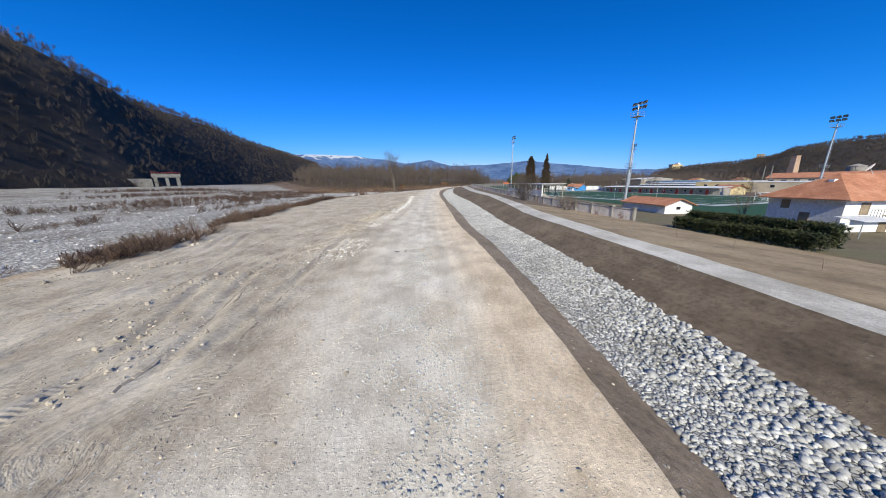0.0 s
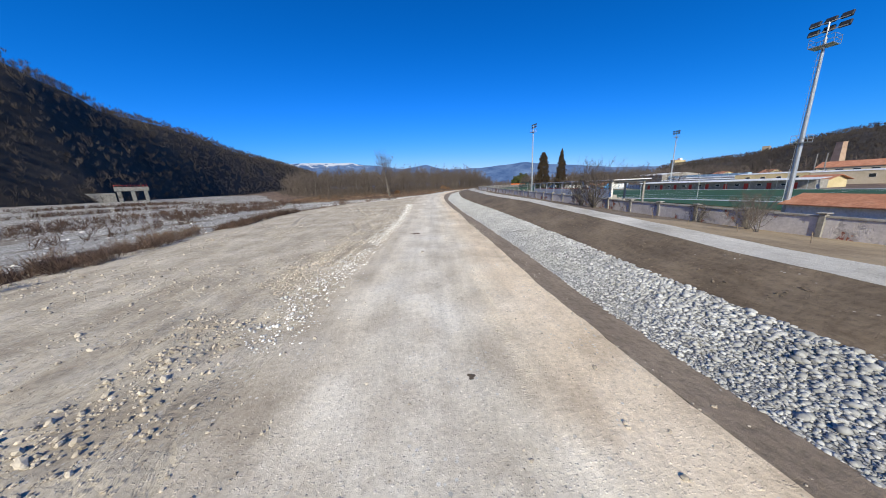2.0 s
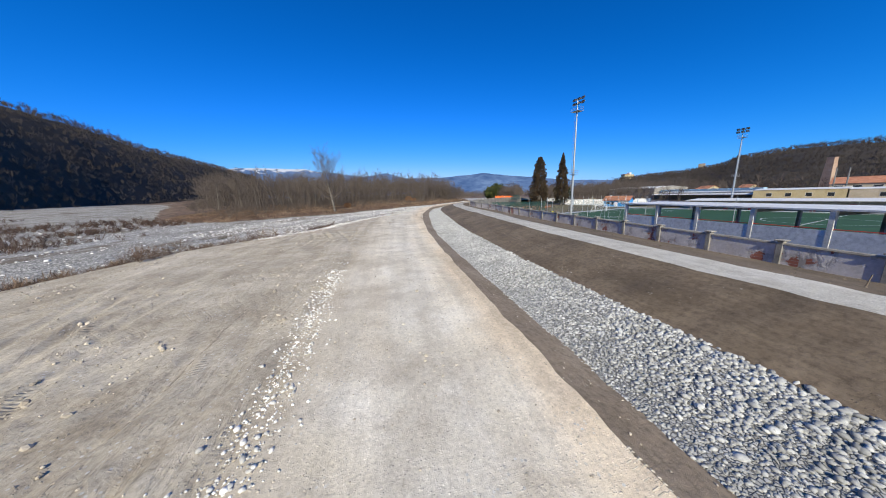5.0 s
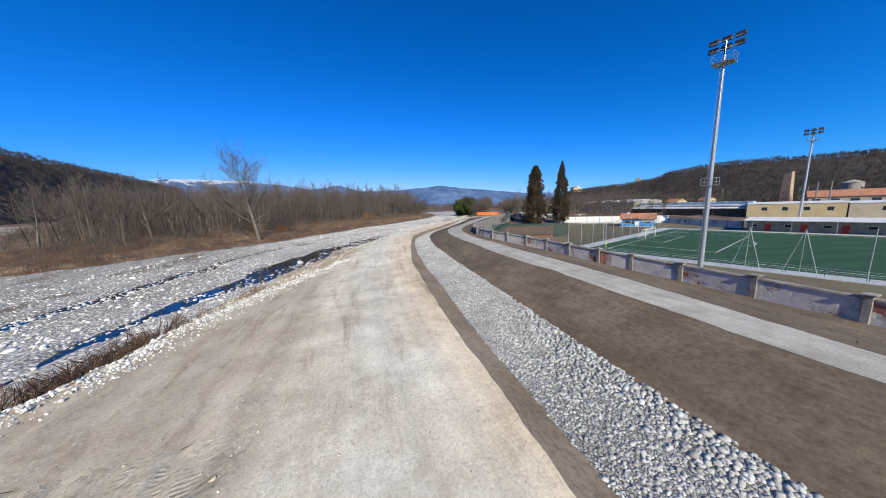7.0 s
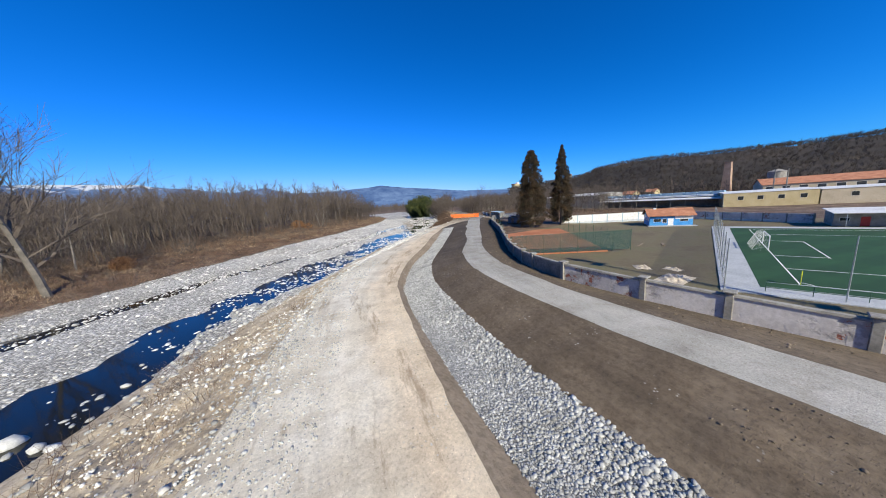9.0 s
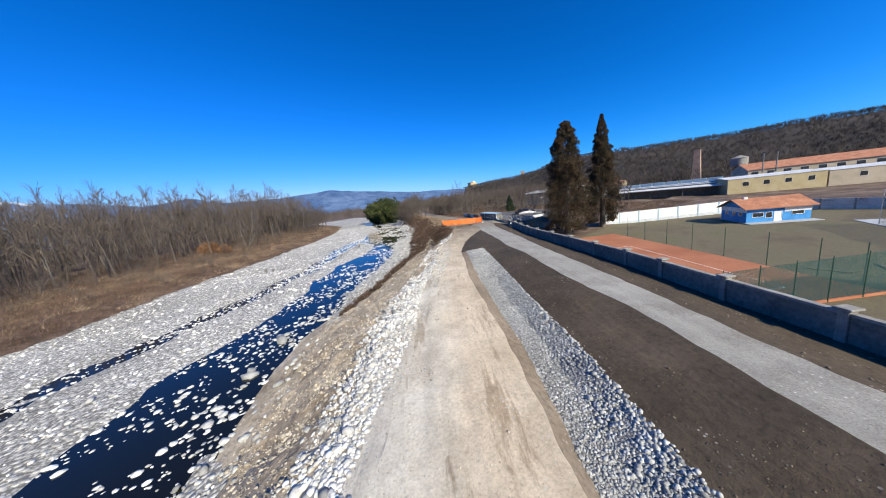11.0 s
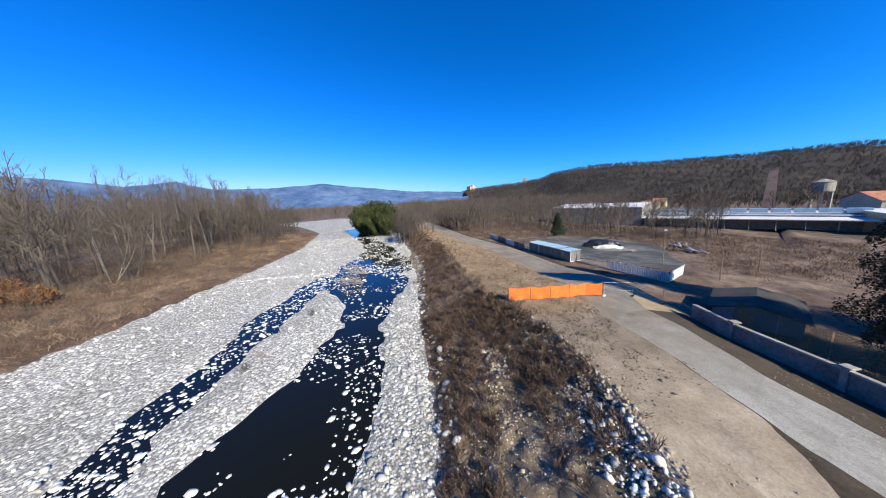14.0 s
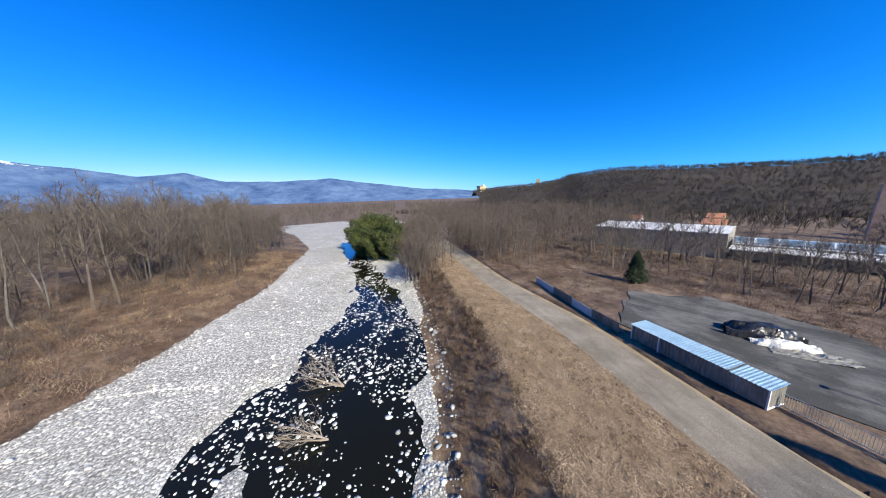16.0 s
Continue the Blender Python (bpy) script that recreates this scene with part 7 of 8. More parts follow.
goal(0.0, 1)
goal(PL, -1)
flag = thing("corner_flag", "yellow corner flag on a yellow pole", "flag", PITCH @ pose(0.05, 0.05, 0.03))
Geo().tube((0, 0, 0), (0, 0, 1.7), 0.03).ob("pole", "yellow", flag)
Geo().poly([(0, 0, 1.68), (-0.45, -0.1, 1.5), (-0.5, -0.15, 1.15), (0, 0, 1.28)], 0.015).ob("cloth", "yellow", flag)
copy_thing(flag, PITCH @ pose(PW - 0.05, 0.05, 0.03))

# rail round the pitch
rail = thing("pitch_railing", "low green metal railing along the pitch's side", "railing", PITCH)
for k in range(35):
    Geo().tube((-4.2, -3 + 3.2 * k, 0), (-4.2, -3 + 3.2 * k, 1.1), 0.03, None, 6).ob("rail_post", "green_paint", rail)
for z in (0.55, 1.1):
    Geo().tube((-4.2, -3, z), (-4.2, -3 + 3.2 * 34, z), 0.022, None, 6).ob("rail", "galv", rail)
# ball-stop net behind the goal
ballstop = thing("ball_stop_net", "tall dark ball-stop net on steel poles behind the goal", "net", PITCH)
for k in range(11):
    Geo().tube((-5 + 5.6 * k, -6.2, 0), (-5 + 5.6 * k, -6.2, 6.0), 0.06, 0.05, 6).ob("net_pole", "galv", ballstop)


def net_material(name, color, cell, hole):
    """Woven mesh: thread with open holes."""
    m, n, l, b = nodes_of(name)
    out = n["Material Output"]
    b.inputs["Base Color"].default_value = (*color, 1)
    b.inputs["Roughness"].default_value = 0.8
    tr = n.new("ShaderNodeBsdfTransparent")
    mx = n.new("ShaderNodeMixShader")
    no = noise_node(n, l, cell, 3, 0.5)
    l.new(ramp(n, l, no, [(hole - 0.02, (0, 0, 0)), (hole + 0.02, (1, 1, 1))]), mx.inputs[0])
    l.new(tr.outputs[0], mx.inputs[1])
    l.new(b.outputs[0], mx.inputs[2])
    l.new(mx.outputs[0], out.inputs["Surface"])
    return m


M["fine_net"] = net_material("dark_net", (0.02, 0.035, 0.03), 30, 0.60)
M["green_net"] = net_material("green_windbreak_mesh", (0.010, 0.055, 0.052), 25, 0.47)
Geo().box(-5, -6.22, 0.05, 51, -6.19, 5.2, PITCH).ob("netting", "fine_net", ballstop).matrix_basis = PITCH.inverted()
# tall side net poles with cables
side_poles = thing("side_net_poles", "slender steel poles with braced tripods beside the pitch", "net poles", PITCH)
for k, v in enumerate((2, 17, 32, 47, 62, 77, 92)):
    Geo().tube((-4.9, v, 0), (-4.9, v, 6.5), 0.06, 0.045, 6).ob("net_pole", "galv", side_poles)
for v in (22.0, 27.0):
    for a in (-1.5, 0, 1.5):
        Geo().tube((-4.7, v + a, 0), (-4.7, v, 6.2), 0.04, 0.03, 6).ob("brace", "galv", side_poles)


def floodlight_mast(x, y, top, turn, lamps, label):
    base = -0.7
    h = top - base
    m = thing("floodlight_mast", label, "floodlight mast", pose(x, y, base, 0, 0, turn), "floodlight masts")
    Geo().tube((0, 0, 0), (0, 0, h * 0.45), 0.31, 0.24, 12).ob("lower_pole", "galv", m)
    Geo().tube((0, 0, h * 0.45), (0, 0, h - 0.6), 0.24, 0.15, 12).ob("upper_pole", "galv", m)
    Geo().tube((0, 0, 0), (0, 0, 0.35), 0.55, 0.55, 12).ob("base_plate", "concrete", m)
    lad = Geo()
    for sx in (-0.2, 0.2):
        lad.tube((sx, -0.62, 2.5), (sx, -0.42, h - 1), 0.025, None, 4)
    k = 2.5
    while k < h - 1:
        yy = -0.62 + 0.2 * (k - 2.5) / (h - 3.5)
        lad.tube((-0.2, yy, k), (0.2, yy, k), 0.02, None, 4)
        lad.tube((-0.35, yy - 0.35, k), (0.35, yy - 0.35, k), 0.012, None, 3)
        k += 0.75
    lad.ob("ladder", "galv", m)
    for z, w in ((h * 0.43, 0.75), (h - 1.6, 1.0)):
        pl = Geo().box(-w, -w, z, w, w, z + 0.06)
        for cx in (-w, w):
            for cy in (-w, w):
                pl.tube((cx, cy, z), (cx, cy, z + 1.0), 0.03, None, 4)
        for zz in (0.5, 1.0):
            pl.tube((-w, -w, z + zz), (w, -w, z + zz), 0.025, None, 4).tube((-w, w, z + zz), (w, w, z + zz), 0.025, None, 4)
            pl.tube((-w, -w, z + zz), (-w, w, z + zz), 0.025, None, 4).tube((w, -w, z + zz), (w, w, z + zz), 0.025, None, 4)
        pl.ob("platform", "galv", m)
    rows = lamps // 3
    for r in range(rows):
        z = h + 0.15 + 0.95 * r
        Geo().tube((-1.5, 0, z), (1.5, 0, z), 0.06, None, 6).tube((0, 0, h - 0.6), (0, 0, z), 0.09, None, 6).ob("crossarm", "galv", m)
        for c in (-1.2, 0, 1.2):
            lamp = Geo().box(-0.46, -0.16, -0.36, 0.46, 0.16, 0.36, pose(c, 0.3, z + 0.25, -35, 0, 0), 0.07).ob("floodlight", "metal_dark", m)
            Geo().box(-0.40, 0.163, -0.30, 0.40, 0.175, 0.30, pose(c, 0.3, z + 0.25, -35, 0, 0)).ob("lamp_glass", "lamp_glass", lamp)
    return m


floodlight_mast(46.2, 68.6, 22.2, -70, 6, "tall galvanised floodlight mast beside the pitch")
floodlight_mast(38.5, 153.4, 28.4, -75, 6, "tall galvanised floodlight mast just inside the wall")
floodlight_mast(117, 172.2, 26.0, 105, 6, "tall galvanised floodlight mast on the pitch's far side")
floodlight_mast(121.5, 88.5, 22.8, 105, 6, "tall galvanised floodlight mast near the village houses")

# ---- grandstand seen from behind ----
st_ = thing("grandstand", "grey covered grandstand with concrete posts behind the wall", "grandstand", pose(30.6, 84, -0.7))
for k in range(9):
    y0 = 5.4 * k
    Geo().box(-0.12, y0 - 0.18, 0, 0.22, y0 + 0.18, 6.0, None, 0.02).ob("post", "plaster", st_)
    if k < 8:
        Geo().box(-0.08, y0 + 0.182, 0, 0.10, y0 + 5.218, 4.3).ob("back_panel", "white", st_)
        Geo().tube((0.0, y0 + 0.182, 4.42), (0.0, y0 + 5.218, 4.42), 0.04, None, 6).ob("red_rail", "red", st_)
    Geo().box(0.22, y0 - 0.12, 5.6, 6.2, y0 + 0.12, 5.9).ob("roof_beam", "concrete", st_)
    Geo().box(6.2, y0 - 0.12, 0, 6.5, y0 + 0.12, 5.9).ob("front_post", "concrete", st_)
Geo().box(-0.22, -0.7, 6.003, 7.2, 44.0, 6.16).ob("roof", "fibre", st_, "pale corrugated roof sheet")
for k in range(5):
    Geo().box(0.3 + 1.1 * k, 0.3, 0.0, 1.4 + 1.1 * k, 43, 3.2 - 0.6 * k).ob("tier", "concrete", st_)

# ---- changing rooms, boundary walls, blue clubhouse ----


def house(name, x0, y0, x1, y1, z0, eave, ridge, wall_mat, roof_mat, label, along="y", over=0.5, hip=0.0):
    """Walls, gabled or hipped roof slabs. Returns the thing, standing at its corner."""
    h = thing(name, label, "building", pose(x0, y0, z0))
    w, d, e, r = x1 - x0, y1 - y0, eave - z0, ridge - z0
    t = 0.25
    for a in ((0, 0, w, t), (0, d - t, w, d), (0, t, t, d - t), (w - t, t, w, d - t)):
        Geo().box(a[0], a[1], 0, a[2], a[3], e).ob("wall", wall_mat, h)
    if along == "y":
        p = lambda u, v, z: (u, v, z)
        ww, dd = w, d
    else:
        p = lambda u, v, z: (v, u, z)
        ww, dd = d, w
    slope = (r - e) / (ww / 2)
    lo = e - over * slope + 0.12
    k = hip * ww / 2
    a, b = -over, dd + over
    for sx in (0, 1):
        edge = -over if sx == 0 else ww + over
        quad = [p(edge, a, lo), p(edge, b, lo), p(ww / 2, b - (k + over if hip else 0), r + 0.12), p(ww / 2, a + (k + over if hip else 0), r + 0.12)]
        if (sx == 1) != (along != "y"):
            quad = quad[::-1]
        Geo().poly(quad, 0.14).ob("roof", roof_mat, h)
    for s_, v in ((0, 0.0), (1, dd)):
        if hip:
            vv = a if s_ == 0 else b
            q = [p(-over, vv, lo), p(ww / 2, vv + (k + over if s_ == 0 else -(k + over)), r + 0.12), p(ww + over, vv, lo)]
            Geo().poly(q if (s_ == 0) == (along == "y") else q[::-1], 0.14).ob("roof", roof_mat, h)
        else:
            vv = v + (0.0 if s_ == 0 else -t)
            g = Geo()
            pts = [p(0, vv, e), p(ww, vv, e), p(ww / 2, vv, r)]
            pts2 = [p(0, vv + t, e), p(ww, vv + t, e), p(ww / 2, vv + t, r)]
            g.add(pts + pts2, [(0, 1, 2), (5, 4, 3), (0, 3, 4, 1), (1, 4, 5, 2), (2, 5, 3, 0)])
            g.ob("gable", wall_mat, h)
    return h


def opening(parent, name, face, a, z, width, height, mat="glass", frame_mat="line", off_=0.0):
    """A framed window or door set 4 mm into a west, south or north face of a house."""
    axis_, pos = face
    g, f = Geo(), Geo()
    t = 0.06
    if axis_ == "x":
        g.box(pos - 0.02, a + t, z + t, pos + 0.03, a + width - t, z + height - t)
        for q in ((a, z, a + t, z + height), (a + width - t, z, a + width, z + height), (a + t, z, a + width - t, z + t), (a + t, z + height - t, a + width - t, z + height)):
            f.box(pos - 0.06, q[0], q[1], pos + 0.03, q[2], q[3])
    else:
        g.box(a + t, pos - 0.02, z + t, a + width - t, pos + 0.03, z + height - t)
        for q in ((a, z, a + t, z + height), (a + width - t, z, a + width, z + height), (a + t, z, a + width - t, z + t), (a + t, z + height - t, a + width - t, z + height)):
            f.box(q[0], pos - 0.06, q[1], q[2], pos + 0.03, q[3])
    o = f.ob(name, frame_mat, parent)
    g.ob("pane" if mat == "glass" else "leaf", mat, o)
    return o


cr = thing("changing_rooms", "long low dark changing rooms with red doors and white canopy", "building", pose(123, 121, -0.7, 0, 0, 15.5))
Geo().box(0, 0, 0, 7, 60, 3.0).ob("wall", "concrete", cr)
Geo().poly([(-2.2, -0.5, 3.25), (7.3, -0.5, 3.75), (7.3, 60.5, 3.75), (-2.2, 60.5, 3.25)], 0.14).ob("roof", "fibre", cr, "white corrugated canopy roof")
for k in range(9):
    opening(cr, "door", ("x", 0.0), 4 + 6.4 * k, 0.03, 1.2, 2.15, "red", "red")
    opening(cr, "window", ("x", 0.0), 6.6 + 6.4 * k, 1.2, 1.4, 0.8)
    Geo().tube((-2.0, 1 + 7.2 * k, 0), (-2.0, 1 + 7.2 * k, 3.15), 0.06, None, 6).ob("canopy_post", "galv", cr)

def panel_wall(name, label, a, b, height, post_mat, mat, base_mat):
    """A wall of panels between square posts, with a painted foot."""
    a, b = Vector((*a, -0.75)), Vector((*b, -0.75))
    d = b - a
    w = thing(name, label, "wall", Matrix.Translation(a) @ Matrix.Rotation(math.atan2(d.y, d.x), 4, "Z"))
    n = max(1, round(d.length / 4.9))
    p = d.length / n
    for k in range(n + 1):
        if k < n:
            Geo().box(k * p + 0.152, -0.1, 0.8, k * p + p - 0.152, 0.1, height).ob("panel", mat, w)
            Geo().box(k * p + 0.152, -0.115, 0, k * p + p - 0.152, 0.115, 0.797).ob("foot", base_mat, w)
        Geo().box(k * p - 0.15, -0.17, 0, k * p + 0.15, 0.17, height + 0.12, None, 0.02).ob("post", post_mat, w)
    return w


panel_wall("boundary_wall", "bright white panelled wall with blue-grey posts", (92.3, 239.2), (121.0, 209.6), 3.3, "sheet", "bright_white", "pale_foot")
panel_wall("garden_wall", "stained pinkish plastered wall behind the pitch", (121.2, 209.2), (112.2, 182.0), 2.5, "concrete", "flaking", "plaster")

club = house("clubhouse", 0, 0, 10.5, 8, -0.7, 2.6, 4.3, "blue", "tiles", "blue and white clubhouse with terracotta tiled roof", "x", 0.7)
club.matrix_basis = pose(95.8, 211, -0.7, 0, 0, -56.6)
for a, z, w, h, nm, mt in ((1.0, 1.2, 1.9, 1.0, "window", "glass"), (4.6, 0.03, 1.3, 2.2, "door", "line"), (3.2, 0.9, 1.1, 1.3, "window", "glass"), (7.4, 1.3, 2.0, 1.0, "window", "glass")):
    opening(club, nm, ("y", 0.0), a, z, w, h, mt)
for a in (1.2, 3.2, 5.6):
    opening(club, "window", ("x", 0.0), a, 1.5, 1.0, 0.8)
Geo().box(6.3, -0.03, 2.0, 10.5, -0.006, 3.3).ob("pale_panel", "white", club)
Geo().box(-0.03, 0.0, 2.35, -0.006, 8.0, 3.3).ob("pale_band", "white", club)
Geo().box(1.5, 3.6, 3.9, 2.2, 4.3, 5.4, None, 0.03).ob("chimney", "white", club)
Geo().box(-0.6, -2.2, 0.0, 11.0, -0.01, 0.12).ob("terrace", "paving", club)

# ---- tennis courts beyond the second wall ----


def court_point(s, u, z):
    x, y = at_su(s, u)
    return (float(x), float(y), z)


def quad_su(name, mat, s0, s1, u0, u1, z, label, category):
    n = 8
    pts = [court_point(s0 + (s1 - s0) * k / n, u0, z) for k in range(n + 1)] + [court_point(s1 - (s1 - s0) * k / n, u1, z) for k in range(n + 1)]
    return Geo().poly(pts[::-1], 0.25).ob(name, mat, None, label, False, category, "", "structure")


CZ = -0.45
quad_su("clay_court", "clay", 229, 271, 18.5, 38, CZ, "orange clay tennis court beside the wall", "tennis court")
quad_su("hard_court", "green_court", 271.6, 278, 18.8, 33, CZ - 0.05, "faded green hard court beside the sequoias", "tennis court")
for u in (22, 32.5):
    quad_su("court_line", "line", 234, 258, u, u + 0.08, CZ + 0.008, "white court line", "line")
for s in (234, 258):
    quad_su("court_line", "line", s, s + 0.08, 22, 32.5, CZ + 0.008, "white court line", "line")
fence = thing("court_fence", "green windbreak fence round the tennis courts", "fence", pose(0, 0, 0))
ring = [(229, 18.5 + 3.4 * k) for k in range(8)] + [(232 + 4.8 * k, 17.6) for k in range(1, 10)]
ring2 = [(232 + 5 * k, 38.6) for k in range(8)]
for s, u in ring + ring2:
    x, y, z = court_point(s, u, CZ - 0.2)
    Geo().tube((x, y, z), (x, y, z + 4.4), 0.05, 0.04, 6).ob("fence_post", "green_paint", fence)
for (a, b), (c, d) in zip(ring[:7], ring[1:8]):
    p, q = court_point(a, b, CZ), court_point(c, d, CZ)
    Geo().poly([(p[0], p[1], CZ + 0.1), (q[0], q[1], CZ + 0.1), (q[0], q[1], CZ + 4.0), (p[0], p[1], CZ + 4.0)]).ob("mesh_panel", "green_net", fence)
for k in range(8):
    s = 262 + 2.4 * k
    p, q = court_point(s, 17.4 + 0.1, CZ), court_point(s + 2.3, 17.4 + 0.1, CZ)
    z0 = float(z_wall(s)) + 0.2
    Geo().poly([(p[0], p[1], z0), (q[0], q[1], z0), (q[0], q[1], z0 + 2.9), (p[0], p[1], z0 + 2.9)]).ob("mesh_panel", "green_net", fence)

# builders' sheets on the lawn
for k, (x, y, w) in enumerate(((41, 185, 3.2), (44.5, 190.5, 2.0), (46, 187, 1.6))):
    bm = bmesh.new()
    bmesh.ops.create_grid(bm, x_segments=14, y_segments=10, size=0.5)
    for v in bm.verts:
        q = v.co.copy()
        v.co = Vector((q.x * w * 1.4, q.y * w, max(0.02, 0.55 * (0.25 - q.length ** 2) * w + 0.28 * noise.noise(Vector((q.x * 7, q.y * 7, k * 3.0))))))
    me = bpy.data.meshes.new("tarpaulin")
    bm.to_mesh(me)
    bm.free()
    me.materials.append(M["canvas"])
    o = new("tarpaulin", me)
    o.matrix_basis = pose(x, y, float(ground_z(np.array([x]), np.array([y]))[0][0]) + 0.02, 0, 0, 40 * k)
    tagged(o, "crumpled beige tarpaulin thrown on the lawn", "tarpaulin", "tarpaulins")
for x, y, a in ((63, 199, 10), (66, 196, 25), (60, 203, 80)):
    b = Geo().box(-1.6, -0.2, 0, 1.6, 0.2, 0.12, None, 0.02).ob("plank", "wood", None, "pale timber plank lying on the lawn", False, "plank", "planks")
    b.matrix_basis = pose(x, y, float(ground_z(np.array([x]), np.array([y]))[0][0]) + 0.02, 0, 0, a)

# ---- village: house, hedge, hut ----
villa = house("villa", 50, 33.4, 64, 41.4, -0.7, 3.9, 6.5, "white", "tiles", "white two-storey house with terracotta hip roof", "x", 0.9, 0.95)
for a, z, w, h, nm in ((3, 0.9, 1.1, 1.3, "window"), (5.4, 2.6, 1.0, 1.2, "window")):
    opening(villa, nm, ("x", 0.0), a, z, w, h, "wood", "wood")
opening(villa, "window", ("y", 0.0), 2.0, 2.2, 1.1, 1.5, "wood", "wood")
opening(villa, "door", ("y", 0.0), 5.0, 0.03, 1.1, 2.1, "wood", "wood")
opening(villa, "window", ("y", 0.0), 8.0, 2.2, 1.1, 1.5, "wood", "wood")
Geo().box(1.2, -1.5, 1.9, 10, -0.005, 2.05).ob("balcony", "white", villa)
for k in range(23):
    Geo().tube((1.25 + 0.38 * k, -1.45, 2.05), (1.25 + 0.38 * k, -1.45, 2.95), 0.02, None, 4).ob("baluster", "metal_dark", villa)
Geo().tube((1.2, -1.45, 2.97), (10, -1.45, 2.97), 0.03, None, 6).ob("handrail", "metal_dark", villa)
Geo().box(2.2, 3.2, 5.2, 2.8, 3.8, 6.6, None, 0.03).ob("chimney", "white", villa)
Geo().poly([(-3.5, -4.2, 2.0), (0.6, -4.2, 2.0), (0.6, -1.7, 2.3), (-3.5, -1.7, 2.3)], 0.06).ob("canopy", "fibre", villa)
for px_, py_ in ((-3.3, -4.0), (0.4, -4.0), (-3.3, -1.9)):
    Geo().tube((px_, py_, 0), (px_, py_, 2.0), 0.05, None, 6).ob("canopy_post", "galv", villa)
dish = thing("satellite_dish", "white satellite dish on the house roof", "satellite dish", pose(57.5, 37.4, 7.4, 60, 0, 200))
bm = bmesh.new()
bmesh.ops.create_cone(bm, cap_ends=True, segments=20, radius1=0.55, radius2=0.15, depth=0.16)
me = bpy.data.meshes.new("reflector")
bm.to_mesh(me)
bm.free()
me.materials.append(M["line"])
o = new("reflector", me)
o.parent = dish
Geo().tube((0, 0, 0), (0, -0.6, -0.9), 0.03, None, 6).ob("mount", "galv", dish)
hut = house("hut", 45.5, 55, 51, 68, -0.7, 1.2, 2.3, "white", "tiles", "small white hut with terracotta roof behind the wall", "y", 0.6)
opening(hut, "window", ("y", 0.0), 2.2, 0.8, 1.0, 0.7)
hut2 = house("refreshment_hut", 131, 124, 138, 132, -0.7, 2.2, 3.6, "cream", "tiles", "cream hut with terracotta roof beside the pitch", "y", 0.9)
opening(hut2, "door", ("x", 0.0), 4, 0.03, 1.2, 2.1, "red", "red")
opening(hut2, "window", ("x", 0.0), 1.2, 1.0, 1.6, 1.0)
hedge_t = thing("hedge", "clipped two-tier evergreen hedge at the garden's edge", "hedge", pose(0, 0, 0))
for nm, (x0, y0), (x1, y1), w, h0, h1 in (("front_tier", (32.6, 37.0), (34.1, 23.4), 1.1, -0.5, 1.05), ("back_tier", (34.2, 37.2), (36.0, 23.6), 1.2, -0.5, 1.9)):
    n = 2600
    t = rng.uniform(0, 1, n)
    p = np.stack([x0 + (x1 - x0) * t + rng.uniform(-w / 2, w / 2, n), y0 + (y1 - y0) * t + rng.uniform(-0.1, 0.1, n), h0 + (h1 - h0) * rng.uniform(0, 1, n) ** 0.6], 1)
    o = new(nm, mesh_np(nm, *leaf_cloud(p, 0.14, 12, 0.09), "hedge"))
    o.parent = hedge_t
for k in range(22):
    x, y = at_su(2.0 + 4.6 * k, 20.0)
    z = float(put_z(x, y)[0])
    b = Geo().tube((0, 0, -0.2), (0.03, 0.02, 0.75), 0.035, 0.03, 5).ob("stake", "wood", None, "short weathered wooden stake in the dry grass", False, "stake", "stakes")
    b.matrix_basis = pose(float(x), float(y), z, random.uniform(-8, 8), random.uniform(-8, 8), 0)

# ---- factory ----
FZ = -3.0
long_hall = house("factory_hall", 205, 190, 235, 222, FZ, 4.3, 5.0, "cream", "fibre", "cream rendered factory hall with sawtooth shadow", "y", 0.2)
for k in range(4):
    opening(long_hall, "window", ("x", 0.0), 3.5 + 7 * k, 3.6, 2.2, 2.0)
grey_hall = house("factory_wing", 205, 120, 235, 189.5, FZ, 4.0, 4.6, "beige", "fibre", "grey-beige windowless factory wing", "y", 0.2)
for k in range(6):
    opening(grey_hall, "window", ("x", 0.0), 4 + 11 * k, 3.4, 2.2, 2.0)
white_hall = house("loading_hall", 216, 224, 240, 292, FZ, 3.2, 4.2, "concrete", "fibre", "long loading hall with pale canopy roof", "y", 0.2)
Geo().poly([(-7, -1, 5.0), (0, -1, 5.6), (0, 69, 5.6), (-7, 69, 5.0)], 0.35).ob("canopy", "fibre", white_hall, "pale loading canopy")
for k in range(10):
    Geo().tube((-6.6, 1 + 7.4 * k, 0), (-6.6, 1 + 7.4 * k, 4.7), 0.12, None, 6).ob("canopy_post", "concrete", white_hall)
for k in range(11):
    Geo().box(1.0, 1 + 6.2 * k, 7.2, 4.0, 6.4 + 6.2 * k, 8.9).ob("skylight", "sheet", white_hall)
north_hall = house("north_hall", 212, 294, 246, 345, FZ, 7.5, 9.2, "concrete", "fibre", "tall pale concrete hall beyond the wood", "y", 0.2)
red_hall = house("red_roof_mill", 250, 120, 272, 199, FZ, 6.8, 10.4, "beige", "tiles", "long mill building with terracotta roof", "y", 0.6)
for k in range(12):
    opening(red_hall, "window", ("x", 0.0), 3 + 6.5 * k, 6.6, 3.2, 2.0)
pivot = Matrix.Translation((205, 222, 0)) @ Matrix.Rotation(radians(22), 4, "Z") @ Matrix.Translation((-205, -222, 0))
for hall in (long_hall, grey_hall, red_hall):
    hall.matrix_basis = pivot @ hall.matrix_basis
